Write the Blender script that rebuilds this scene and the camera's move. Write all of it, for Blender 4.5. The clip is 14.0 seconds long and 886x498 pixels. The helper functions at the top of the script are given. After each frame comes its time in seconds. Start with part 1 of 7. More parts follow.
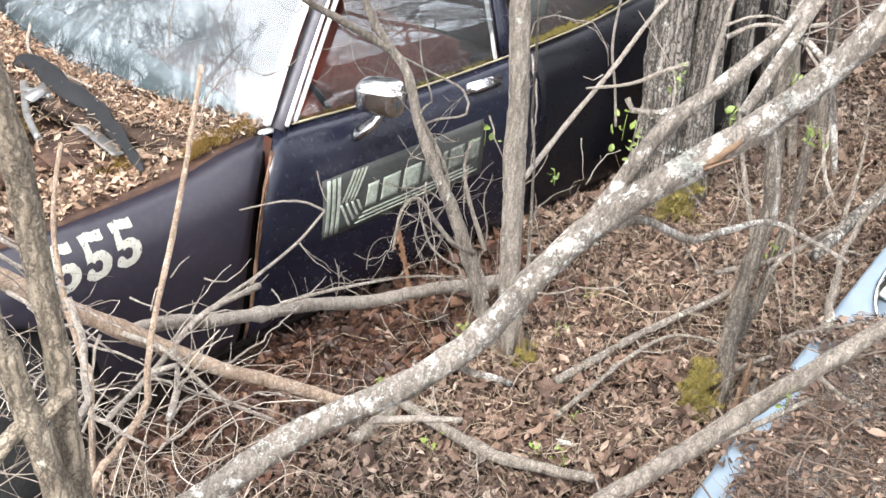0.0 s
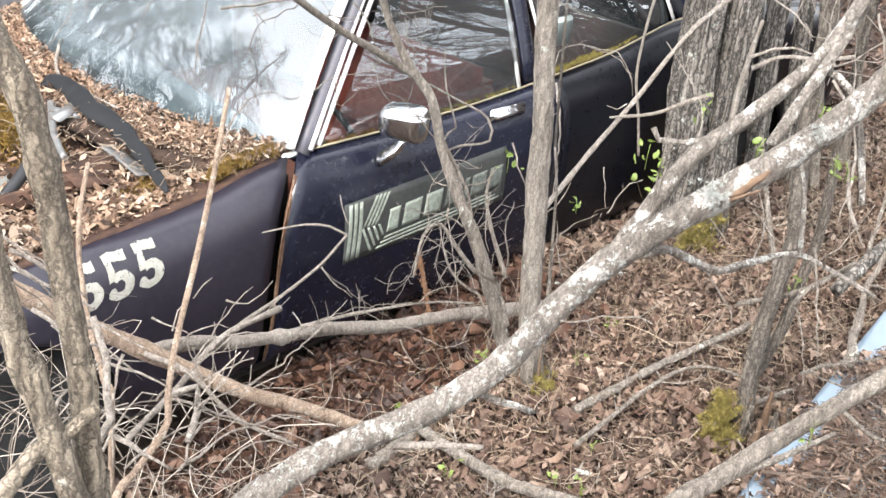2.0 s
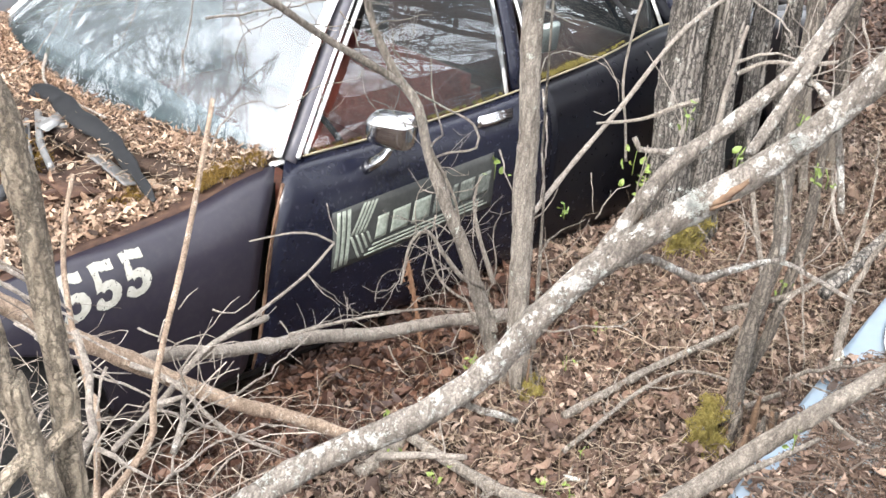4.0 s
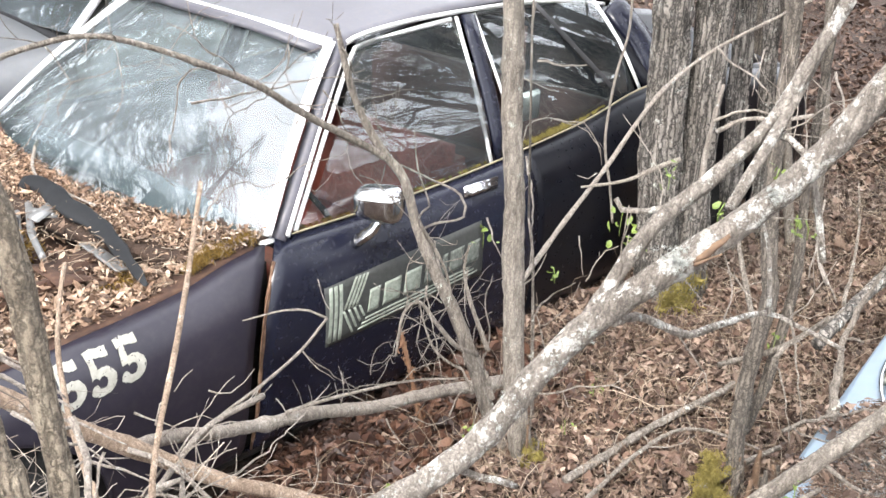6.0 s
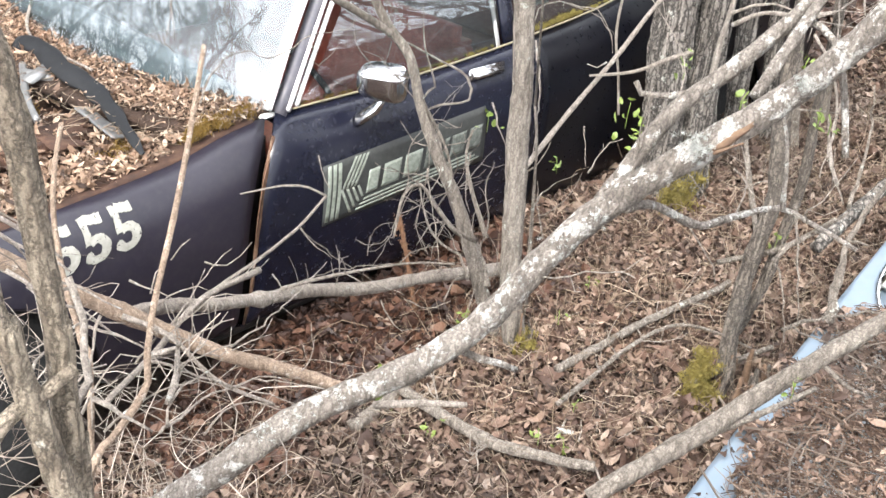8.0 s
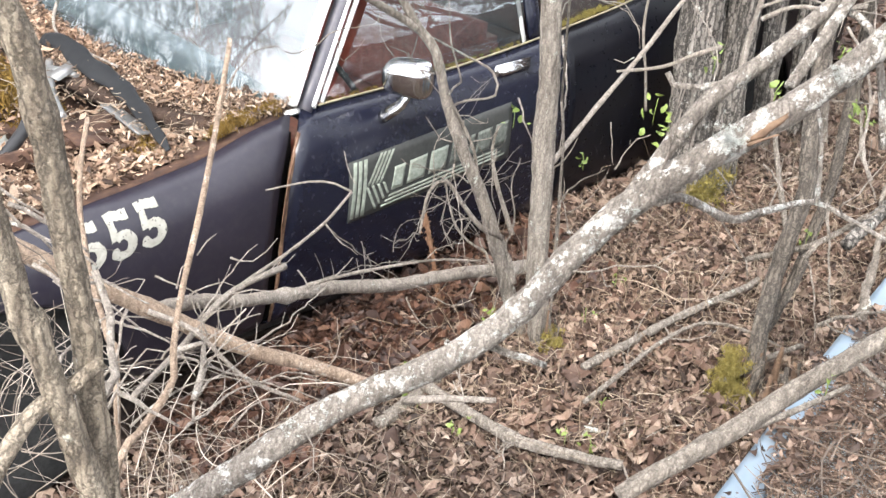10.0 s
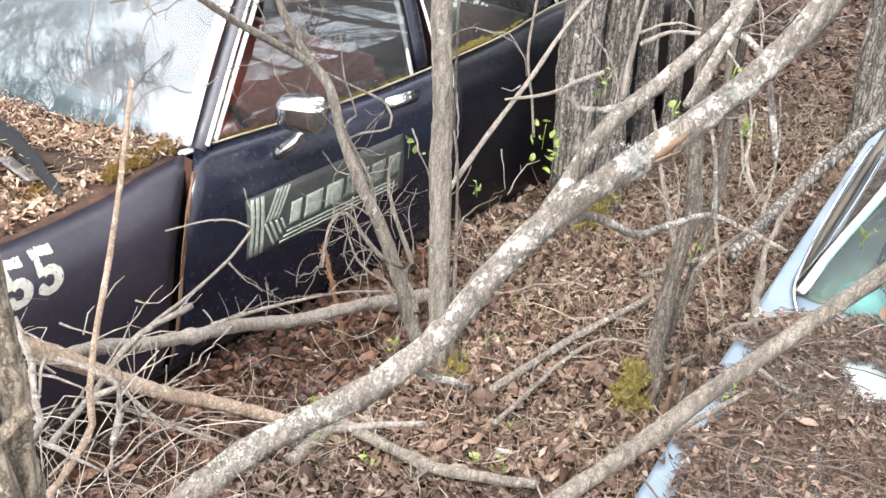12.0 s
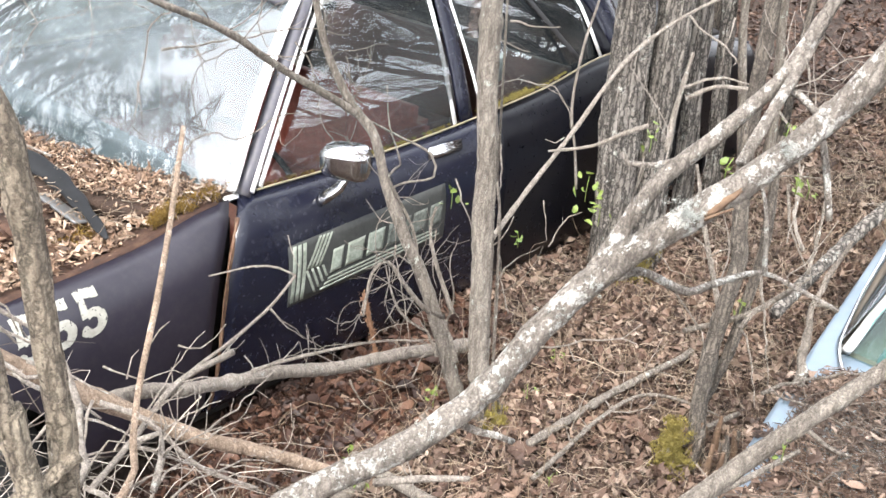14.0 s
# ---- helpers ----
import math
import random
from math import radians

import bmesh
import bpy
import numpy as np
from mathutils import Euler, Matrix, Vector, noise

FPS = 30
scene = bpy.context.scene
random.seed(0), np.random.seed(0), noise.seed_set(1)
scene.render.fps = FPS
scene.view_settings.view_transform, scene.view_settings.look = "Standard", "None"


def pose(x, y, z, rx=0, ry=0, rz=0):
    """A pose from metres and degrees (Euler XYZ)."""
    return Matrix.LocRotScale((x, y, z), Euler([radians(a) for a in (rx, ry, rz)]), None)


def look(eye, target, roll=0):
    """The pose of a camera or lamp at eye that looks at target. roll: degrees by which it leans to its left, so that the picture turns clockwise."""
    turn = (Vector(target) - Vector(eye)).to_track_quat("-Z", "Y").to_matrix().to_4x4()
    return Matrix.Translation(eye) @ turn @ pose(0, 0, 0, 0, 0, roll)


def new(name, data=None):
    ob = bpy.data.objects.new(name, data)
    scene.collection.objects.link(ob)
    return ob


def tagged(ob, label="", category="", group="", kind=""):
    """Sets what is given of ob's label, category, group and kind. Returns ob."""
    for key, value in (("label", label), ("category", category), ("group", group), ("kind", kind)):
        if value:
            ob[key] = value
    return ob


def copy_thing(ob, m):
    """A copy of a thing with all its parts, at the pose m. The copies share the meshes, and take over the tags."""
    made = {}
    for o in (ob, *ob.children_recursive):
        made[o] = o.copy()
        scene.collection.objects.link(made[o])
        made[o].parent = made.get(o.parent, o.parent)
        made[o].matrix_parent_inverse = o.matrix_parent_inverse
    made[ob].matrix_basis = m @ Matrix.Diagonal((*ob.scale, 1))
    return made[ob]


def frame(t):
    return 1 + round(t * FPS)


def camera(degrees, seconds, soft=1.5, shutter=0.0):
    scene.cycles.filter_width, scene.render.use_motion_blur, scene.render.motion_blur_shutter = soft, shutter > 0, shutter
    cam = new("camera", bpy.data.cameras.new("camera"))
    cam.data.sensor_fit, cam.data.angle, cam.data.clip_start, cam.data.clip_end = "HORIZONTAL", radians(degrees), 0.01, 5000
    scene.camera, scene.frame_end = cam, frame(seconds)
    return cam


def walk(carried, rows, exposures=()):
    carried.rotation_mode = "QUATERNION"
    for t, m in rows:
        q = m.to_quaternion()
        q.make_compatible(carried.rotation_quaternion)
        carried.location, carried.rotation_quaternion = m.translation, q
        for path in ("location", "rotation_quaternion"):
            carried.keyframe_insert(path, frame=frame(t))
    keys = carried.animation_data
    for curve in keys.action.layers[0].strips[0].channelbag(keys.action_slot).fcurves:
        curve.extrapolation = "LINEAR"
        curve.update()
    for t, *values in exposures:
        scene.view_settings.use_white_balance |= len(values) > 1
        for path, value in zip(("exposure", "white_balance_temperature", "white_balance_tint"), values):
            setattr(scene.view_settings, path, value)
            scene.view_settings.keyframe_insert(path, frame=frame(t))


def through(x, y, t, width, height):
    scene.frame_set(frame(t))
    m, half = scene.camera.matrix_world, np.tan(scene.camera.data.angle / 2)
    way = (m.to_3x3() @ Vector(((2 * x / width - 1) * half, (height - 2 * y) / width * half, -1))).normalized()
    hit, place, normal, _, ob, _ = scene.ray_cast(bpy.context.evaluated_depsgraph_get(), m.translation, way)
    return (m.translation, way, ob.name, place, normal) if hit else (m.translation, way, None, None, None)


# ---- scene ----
cam = camera(44.0, 14.0)
PATH = [
    (0, (-1.861, -2.243, 2.245), (-0.533, -1.093, 1.29), 5.7),
    (0.5, (-1.861, -2.24, 2.259), (-0.602, -1.005, 1.316), 2.5),
    (1, (-1.869, -2.237, 2.249), (-0.521, -1.037, 1.386), 6.0),
    (1.5, (-1.868, -2.233, 2.249), (-0.532, -1.036, 1.365), 7.1),
    (2, (-1.867, -2.236, 2.243), (-0.548, -1.044, 1.327), 6.2),
    (2.2, (-1.866, -2.237, 2.243), (-0.568, -1.045, 1.299), 5.4),
    (4.3, (-1.855, -2.248, 2.258), (-0.522, -1.057, 1.362), 5.8),
    (4.5, (-1.855, -2.248, 2.258), (-0.528, -1.031, 1.388), 4.0),
    (5, (-1.86, -2.258, 2.254), (-0.521, -1.034, 1.411), 3.7),
    (5.5, (-1.868, -2.269, 2.28), (-0.564, -1.011, 1.432), 1.6),
    (6, (-1.867, -2.267, 2.264), (-0.496, -1.046, 1.472), 3.1),
    (6.5, (-1.864, -2.26, 2.255), (-0.54, -1.047, 1.374), 2.3),
    (7, (-1.864, -2.23, 2.227), (-0.556, -1.068, 1.257), 4.5),
    (7.2, (-1.864, -2.228, 2.225), (-0.537, -1.087, 1.256), 6.4),
    (9.3, (-1.851, -2.222, 2.217), (-0.526, -1.076, 1.253), 5.9),
    (9.5, (-1.851, -2.22, 2.215), (-0.535, -1.054, 1.261), 5.5),
    (10, (-1.855, -2.214, 2.205), (-0.557, -1.044, 1.232), 5.7),
    (10.5, (-1.88, -2.216, 2.204), (-0.543, -1.06, 1.269), 6.7),
    (11, (-1.905, -2.21, 2.201), (-0.515, -1.127, 1.256), 6.9),
    (11.5, (-1.926, -2.198, 2.218), (-0.455, -1.193, 1.31), 4.1),
    (12, (-1.917, -2.191, 2.205), (-0.459, -1.16, 1.305), 5.9),
    (12.5, (-1.938, -2.179, 2.203), (-0.497, -1.096, 1.337), 5.5),
    (13, (-1.93, -2.17, 2.182), (-0.49, -1.101, 1.296), 6.4),
    (13.5, (-1.932, -2.173, 2.192), (-0.478, -1.116, 1.316), 6.6),
    (14, (-1.923, -2.168, 2.206), (-0.479, -1.059, 1.378), 6.1),
]
walk(cam, [(t, look(eye, target, roll)) for t, eye, target, roll in PATH], [(0, 0.16), (14, 0.16)])

# ---- light ----
SUN_UP, SUN_ROUND = radians(52), radians(258)
world = bpy.data.worlds.new("sky")
scene.world = world
world.use_nodes = True
wn, wl = world.node_tree.nodes, world.node_tree.links
sky = wn.new("ShaderNodeTexSky")
sky.sky_type, sky.sun_disc = "NISHITA", False
sky.sun_elevation, sky.sun_rotation = SUN_UP, SUN_ROUND
sky.air_density, sky.dust_density, sky.ozone_density = 1.0, 1.5, 0.6
veil = wn.new("ShaderNodeHueSaturation")
veil.inputs["Saturation"].default_value = 0.3
wl.new(sky.outputs[0], veil.inputs["Color"])
cloud = wn.new("ShaderNodeMix")
cloud.data_type = "RGBA"
cloud.inputs[0].default_value = 0.65
cloud.inputs[7].default_value = (5.6, 5.75, 6.1, 1)
wl.new(veil.outputs[0], cloud.inputs[6])
wl.new(cloud.outputs[2], wn["Background"].inputs["Color"])
wn["Background"].inputs["Strength"].default_value = 1.0
sun_data = bpy.data.lights.new("sun", "SUN")
sun_data.energy, sun_data.angle, sun_data.color = 5.0, radians(18), (1.0, 0.94, 0.86)
sun = new("sun", sun_data)
sun.matrix_world = look((math.sin(SUN_ROUND) * 20, math.cos(SUN_ROUND) * 20, math.tan(SUN_UP) * 20), (0, 0, 0))


# ---- materials ----
def material(name, rough=0.7, metal=0.0):
    m = bpy.data.materials.new(name)
    m.use_nodes = True
    b = m.node_tree.nodes["Principled BSDF"]
    b.inputs["Roughness"].default_value, b.inputs["Metallic"].default_value = rough, metal
    return m, m.node_tree.nodes, m.node_tree.links, b


def texture(n, l, scale, detail=6.0, rough=0.6, stretch=None, kind="noise"):
    coord = n.new("ShaderNodeTexCoord")
    t = n.new("ShaderNodeTexNoise" if kind == "noise" else "ShaderNodeTexVoronoi")
    t.inputs["Scale"].default_value = scale
    if kind == "noise":
        t.inputs["Detail"].default_value, t.inputs["Roughness"].default_value = detail, rough
    if stretch:
        mp = n.new("ShaderNodeMapping")
        mp.inputs["Scale"].default_value = stretch
        l.new(coord.outputs["Object"], mp.inputs["Vector"])
        l.new(mp.outputs[0], t.inputs["Vector"])
    else:
        l.new(coord.outputs["Object"], t.inputs["Vector"])
    return t


def ramp(n, l, source, stops):
    r = n.new("ShaderNodeValToRGB")
    e = r.color_ramp.elements
    while len(e) < len(stops):
        e.new(0.5)
    for k, (at, c) in enumerate(stops):
        e[k].position, e[k].color = at, (*c, 1) if len(c) == 3 else c
    l.new(source, r.inputs["Fac"])
    return r


def mixed(n, l, fac, a, b, mode="MIX"):
    x = n.new("ShaderNodeMix")
    x.data_type, x.blend_type = "RGBA", mode
    for key, v in ((0, fac), (6, a), (7, b)):
        if isinstance(v, bpy.types.NodeSocket):
            l.new(v, x.inputs[key])
        else:
            x.inputs[key].default_value = v if key == 0 else (*v, 1)
    return x.outputs[2]


def bump(n, l, b, source, strength, distance=0.01):
    k = n.new("ShaderNodeBump")
    k.inputs["Strength"].default_value, k.inputs["Distance"].default_value = strength, distance
    l.new(source, k.inputs["Height"])
    l.new(k.outputs[0], b.inputs["Normal"])


def paint(name, low, high, rough, rust=None, rust_at=0.68, dust=(0.25, 0.22, 0.18), dusty=0.12):
    """Weathered car paint: two shades in large clouds, fine dust, chips of rust."""
    m, n, l, b = material(name, rough)
    big, fine = texture(n, l, 2.5), texture(n, l, 45, 8)
    c = ramp(n, l, big.outputs[0], [(0.35, low), (0.65, high)]).outputs[0]
    d = ramp(n, l, fine.outputs[0], [(0.45, (0, 0, 0)), (0.8, (dusty, dusty, dusty))]).outputs[0]
    c = mixed(n, l, d, c, dust)
    if rust:
        spots = texture(n, l, 9, 10, 0.7)
        k = ramp(n, l, spots.outputs[0], [(rust_at, (0, 0, 0)), (rust_at + 0.05, (1, 1, 1))]).outputs[0]
        c = mixed(n, l, k, c, rust)
    l.new(c, b.inputs["Base Color"])
    r = ramp(n, l, fine.outputs[0], [(0.25, (rough - 0.02,) * 3), (0.75, (rough + 0.08,) * 3)])
    l.new(r.outputs[0], b.inputs["Roughness"])
    bump(n, l, b, fine.outputs[0], 0.03, 0.001)
    return m


def grain(name, colours, scale, rough=0.85, relief=0.5, stretch=None, distance=0.01, detail=8):
    m, n, l, b = material(name, rough)
    t, big = texture(n, l, scale, detail, 0.65, stretch), texture(n, l, scale * 0.13, 4)
    c = ramp(n, l, t.outputs[0], [(0.28 + 0.44 * k / max(1, len(colours) - 1), c) for k, c in enumerate(colours)]).outputs[0]
    shade = ramp(n, l, big.outputs[0], [(0.3, (0.7, 0.7, 0.7)), (0.7, (1.1, 1.1, 1.1))]).outputs[0]
    l.new(mixed(n, l, 1.0, c, shade, "MULTIPLY"), b.inputs["Base Color"])
    bump(n, l, b, t.outputs[0], relief, distance)
    return m


def islands(name, stops, rough=0.75, through=0.0):
    """For heaps of small pieces: a colour of its own for each piece."""
    m, n, l, b = material(name, rough)
    g = n.new("ShaderNodeNewGeometry")
    c = ramp(n, l, g.outputs["Random Per Island"], stops).outputs[0]
    f = texture(n, l, 160, 5)
    k = ramp(n, l, f.outputs[0], [(0.3, (0.72, 0.7, 0.68)), (0.7, (1.1, 1.1, 1.1))]).outputs[0]
    wide = texture(n, l, 1.6, 4)
    w = ramp(n, l, wide.outputs[0], [(0.35, (0.82, 0.84, 0.86)), (0.65, (1.12, 1.04, 0.98))]).outputs[0]
    c = mixed(n, l, 1.0, c, w, "MULTIPLY")
    l.new(mixed(n, l, 1.0, c, k, "MULTIPLY"), b.inputs["Base Color"])
    if through:
        b.inputs["Transmission Weight"].default_value = 0.0
        b.inputs["Subsurface Weight"].default_value = through
        b.inputs["Subsurface Radius"].default_value = (0.004, 0.003, 0.001)
    bump(n, l, b, f.outputs[0], 0.25, 0.002)
    return m


def bark_with_lichen(name, low, high, crust, amount, grain_size=60, relief=0.8, deep=0.6):
    m, n, l, b = material(name, 0.9)
    t = texture(n, l, grain_size, 10, 0.7, (1, 1, 0.22))
    big, spots = texture(n, l, 5, 5), texture(n, l, 26, 8, 0.75)
    c = ramp(n, l, t.outputs[0], [(0.3, low), (0.7, high)]).outputs[0]
    c = mixed(n, l, 1.0, c, ramp(n, l, big.outputs[0], [(0.3, (0.72, 0.7, 0.68)), (0.7, (1.15, 1.15, 1.15))]).outputs[0], "MULTIPLY")
    cracks = texture(n, l, grain_size * 1.1, kind="voronoi", stretch=(1, 1, 0.16))
    cracks.feature = "DISTANCE_TO_EDGE"
    warp, shift = texture(n, l, 45, 4), n.new("ShaderNodeVectorMath")
    shift.operation = "MULTIPLY_ADD"
    shift.inputs[1].default_value = (0.018, 0.018, 0.06)
    source = cracks.inputs["Vector"].links[0].from_socket
    l.new(warp.outputs["Color"], shift.inputs[0])
    l.new(source, shift.inputs[2])
    l.new(shift.outputs[0], cracks.inputs["Vector"])
    gap = ramp(n, l, cracks.outputs["Distance"], [(0.0, (deep, deep, deep)), (0.20, (1, 1, 1))]).outputs[0]
    k = ramp(n, l, spots.outputs[0], [(1 - amount, (0, 0, 0)), (1 - amount + 0.04, (1, 1, 1))]).outputs[0]
    c = mixed(n, l, 1.0, mixed(n, l, k, c, crust), gap, "MULTIPLY")
    speck = texture(n, l, 260, 6, 0.75)
    fine = ramp(n, l, speck.outputs[0], [(0.32, (0.55, 0.54, 0.53)), (0.66, (1.22, 1.22, 1.2))]).outputs[0]
    c = mixed(n, l, 1.0, c, fine, "MULTIPLY")
    l.new(c, b.inputs["Base Color"])
    high = mixed(n, l, 1.0, t.outputs[0], gap, "MULTIPLY")
    bump(n, l, b, mixed(n, l, 0.35, high, speck.outputs[0]), relief, 0.018)
    return m


def plain(name, colour, rough=0.5, metal=0.0):
    m, n, l, b = material(name, rough, metal)
    t = texture(n, l, 30, 6)
    k = ramp(n, l, t.outputs[0], [(0.3, tuple(v * 0.8 for v in colour)), (0.7, tuple(min(1, v * 1.12) for v in colour))])
    l.new(k.outputs[0], b.inputs["Base Color"])
    r = ramp(n, l, t.outputs[0], [(0.3, (max(0.02, rough - 0.08),) * 3), (0.7, (rough + 0.08,) * 3)])
    l.new(r.outputs[0], b.inputs["Roughness"])
    return m


def glass(name, tint, film, bend=2.0, thin_below=None):
    """Thin dirty window glass: clear panes that mirror more at a slant, under a film of dust that is thicker in
    streaks; below a bowed line above the base the film is thinner.
    """
    m, n, l, b = material(name, 0.03)
    clear, gloss, dirt = n.new("ShaderNodeBsdfTransparent"), n.new("ShaderNodeBsdfGlossy"), n.new("ShaderNodeBsdfDiffuse")
    clear.inputs["Color"].default_value = (*tint, 1)
    gloss.inputs["Roughness"].default_value = 0.015
    dirt.inputs["Color"].default_value = (0.52, 0.60, 0.65, 1)
    slant = n.new("ShaderNodeFresnel")
    slant.inputs["IOR"].default_value = bend
    pane = n.new("ShaderNodeMixShader")
    l.new(slant.outputs[0], pane.inputs[0])
    l.new(clear.outputs[0], pane.inputs[1])
    l.new(gloss.outputs[0], pane.inputs[2])
    t = texture(n, l, 3.0, 8, 0.65, (1, 1, 2.5))
    k = ramp(n, l, t.outputs[0], [(0.3, (film * 0.4,) * 3), (0.75, (film * 1.7,) * 3)])
    k = k.outputs[0]
    if thin_below:
        place, part_of = n.new("ShaderNodeTexCoord"), n.new("ShaderNodeSeparateXYZ")
        l.new(place.outputs["Object"], part_of.inputs[0])
        step = n.new("ShaderNodeMapRange")
        step.inputs["From Min"].default_value, step.inputs["From Max"].default_value = thin_below, thin_below + 0.004
        step.inputs["To Min"].default_value = 0.58
        aside, square, drop = n.new("ShaderNodeMath"), n.new("ShaderNodeMath"), n.new("ShaderNodeMath")
        aside.operation, square.operation, drop.operation = "SUBTRACT", "MULTIPLY", "MULTIPLY_ADD"
        l.new(part_of.outputs["Y"], aside.inputs[0])
        aside.inputs[1].default_value = 0.905
        l.new(aside.outputs[0], square.inputs[0])
        l.new(aside.outputs[0], square.inputs[1])
        l.new(square.outputs[0], drop.inputs[0])
        drop.inputs[1].default_value = 0.088
        l.new(part_of.outputs["Z"], drop.inputs[2])
        l.new(drop.outputs[0], step.inputs["Value"])
        k = mixed(n, l, 1.0, k, step.outputs[0], "MULTIPLY")
    x = n.new("ShaderNodeMixShader")
    l.new(k, x.inputs[0])
    l.new(pane.outputs[0], x.inputs[1])
    l.new(dirt.outputs[0], x.inputs[2])
    l.new(x.outputs[0], n["Material Output"].inputs["Surface"])
    return m


NAVY = paint("dark navy paint", (0.006, 0.0072, 0.0155), (0.0095, 0.0105, 0.0205), 0.22, dusty=0.022)
NAVY.node_tree.nodes["Principled BSDF"].inputs["Specular IOR Level"].default_value = 0.36
DULL_BLACK = paint("dull black paint", (0.0022, 0.0024, 0.0042), (0.0042, 0.0045, 0.0075), 0.27, dusty=0.012)
DULL_BLACK.node_tree.nodes["Principled BSDF"].inputs["Specular IOR Level"].default_value = 0.22
# dusty paint, its colour lightened for the sky's sheen on roof and pillars
SKY_SHEEN_GREY = paint("dusty lilac grey paint with sky sheen", (0.062, 0.06, 0.074), (0.092, 0.09, 0.105), 0.36, dusty=0.2)
PURPLE_BLACK = paint("faded purplish black paint", (0.0125, 0.0112, 0.0185), (0.020, 0.0175, 0.026), 0.31, dusty=0.045)
PURPLE_BLACK.node_tree.nodes["Principled BSDF"].inputs["Specular IOR Level"].default_value = 0.4
BLUE = paint("pale blue paint", (0.135, 0.185, 0.235), (0.185, 0.235, 0.285), 0.5, (0.08432, 0.04216, 0.02108), 0.74, dusty=0.25)
PALE_GREY = paint("dull pale grey paint", (0.13, 0.135, 0.145), (0.19, 0.195, 0.205), 0.5, (0.0648, 0.0288, 0.0144), 0.7, dusty=0.25)
WHITE_PAINT = paint("chalky white paint", (0.27, 0.32, 0.345), (0.37, 0.405, 0.42), 0.5, (0.102, 0.051, 0.0255), 0.72, dusty=0.3)
RUST = grain("rusty steel", [(0.022, 0.010, 0.0065), (0.052, 0.024, 0.014), (0.095, 0.052, 0.03)], 30, 0.9, 0.4)
RUST_AND_SHADE_BLACK = grain("rust-bitten black for sill and gap shade", [(0.008, 0.007, 0.007), (0.016, 0.012, 0.010), (0.05, 0.028, 0.018)], 34, 0.8, 0.4)
TARNISH = plain("tarnished brass-coloured trim", (0.336, 0.288, 0.192), 0.45, 0.5)
CHROME = plain("dulled chrome", (0.58, 0.58, 0.59), 0.14, 1.0)
TRIM = plain("weathered bright trim", (0.86, 0.86, 0.84), 0.48, 0.55)
EDGE = grain("rusty door edge", [(0.05, 0.025, 0.014), (0.13, 0.065, 0.035), (0.24, 0.17, 0.12)], 60, 0.8, 0.4)
BLACK = plain("black rubber", (0.018, 0.018, 0.02), 0.65)
TYRE = grain("old tyre", [(0.012, 0.012, 0.012), (0.03, 0.03, 0.03)], 60, 0.9, 0.3)
GREY_SHEET = plain("bent dark sheet", (0.0126, 0.01332, 0.01512), 0.6)
GREY_SHEET.node_tree.nodes["Principled BSDF"].inputs["Specular IOR Level"].default_value = 0.25
PALE_PLASTIC = plain("pale grey green plastic", (0.36, 0.42, 0.40), 0.5)
PALE_METAL = plain("pale oxidised alloy", (0.217, 0.217, 0.217), 0.5, 0.6)
RED_VINYL = grain("dark red vinyl", [(0.18, 0.04, 0.03), (0.32, 0.08, 0.06)], 40, 0.5, 0.15)
DASH = plain("blue grey dashboard", (0.17, 0.221, 0.3035), 0.6)
TURQUOISE = plain("faded turquoise plastic", (0.17, 0.30, 0.31), 0.5)
BROWN_VINYL = plain("dark brown vinyl", (0.075, 0.034, 0.028), 0.6)
BROWN_CARD = plain("faded brown lining", (0.15, 0.125, 0.10), 0.7)
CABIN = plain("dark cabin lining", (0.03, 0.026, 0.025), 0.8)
WINDSCREEN = glass("dusty windscreen glass", (0.40, 0.48, 0.43), 0.135, 2.15, 1.048)
SIDE_GLASS = glass("side window glass", (0.85, 0.85, 0.84), 0.03, 2.2)
TEAL_GLASS = glass("green tinted windscreen", (0.50, 0.72, 0.67), 0.065, 1.3)
STENCIL = grain("chipped cream paint", [(0.24, 0.235, 0.20), (0.36, 0.352, 0.315)], 70, 0.8, 0.3)
DECAL = grain("worn grey decal", [(0.028, 0.031, 0.030), (0.056, 0.058, 0.054)], 60, 0.7, 0.2)
DECAL_LIGHT = grain("worn pale green-grey print", [(0.17, 0.2, 0.16), (0.4, 0.43, 0.37)], 80, 0.8, 0.2)
DECAL_FAINT = grain("nearly worn-off grey print", [(0.05, 0.058, 0.05), (0.20, 0.215, 0.19)], 80, 0.8, 0.2)
MOSS = grain("golden moss", [(0.09, 0.05, 0.010), (0.21, 0.125, 0.022), (0.30, 0.20, 0.045)], 90, 1.0, 1.0)
GREEN_MOSS = grain("yellow green moss", [(0.12, 0.092, 0.022), (0.255, 0.205, 0.05), (0.40, 0.33, 0.105)], 80, 1.0, 1.0)
LICHEN = grain("pale lichen", [(0.405, 0.423, 0.378), (0.675, 0.684, 0.648)], 120, 1.0, 1.0)
BARK = bark_with_lichen("grey brown bark", (0.1266, 0.1043, 0.08715), (0.4767, 0.4245, 0.3682), (0.6256, 0.6405, 0.571), 0.39, 70, 1.0)
BARK_OLD = bark_with_lichen("furrowed grey bark", (0.075, 0.063, 0.056), (0.52, 0.475, 0.43), (0.66, 0.665, 0.61), 0.41, 40, 1.0, 0.13)
BARK_DARK = bark_with_lichen("dark brown grey bark", (0.078, 0.0624, 0.052), (0.351, 0.3055, 0.26), (0.468, 0.468, 0.429), 0.37, 65, 1.0, 0.35)
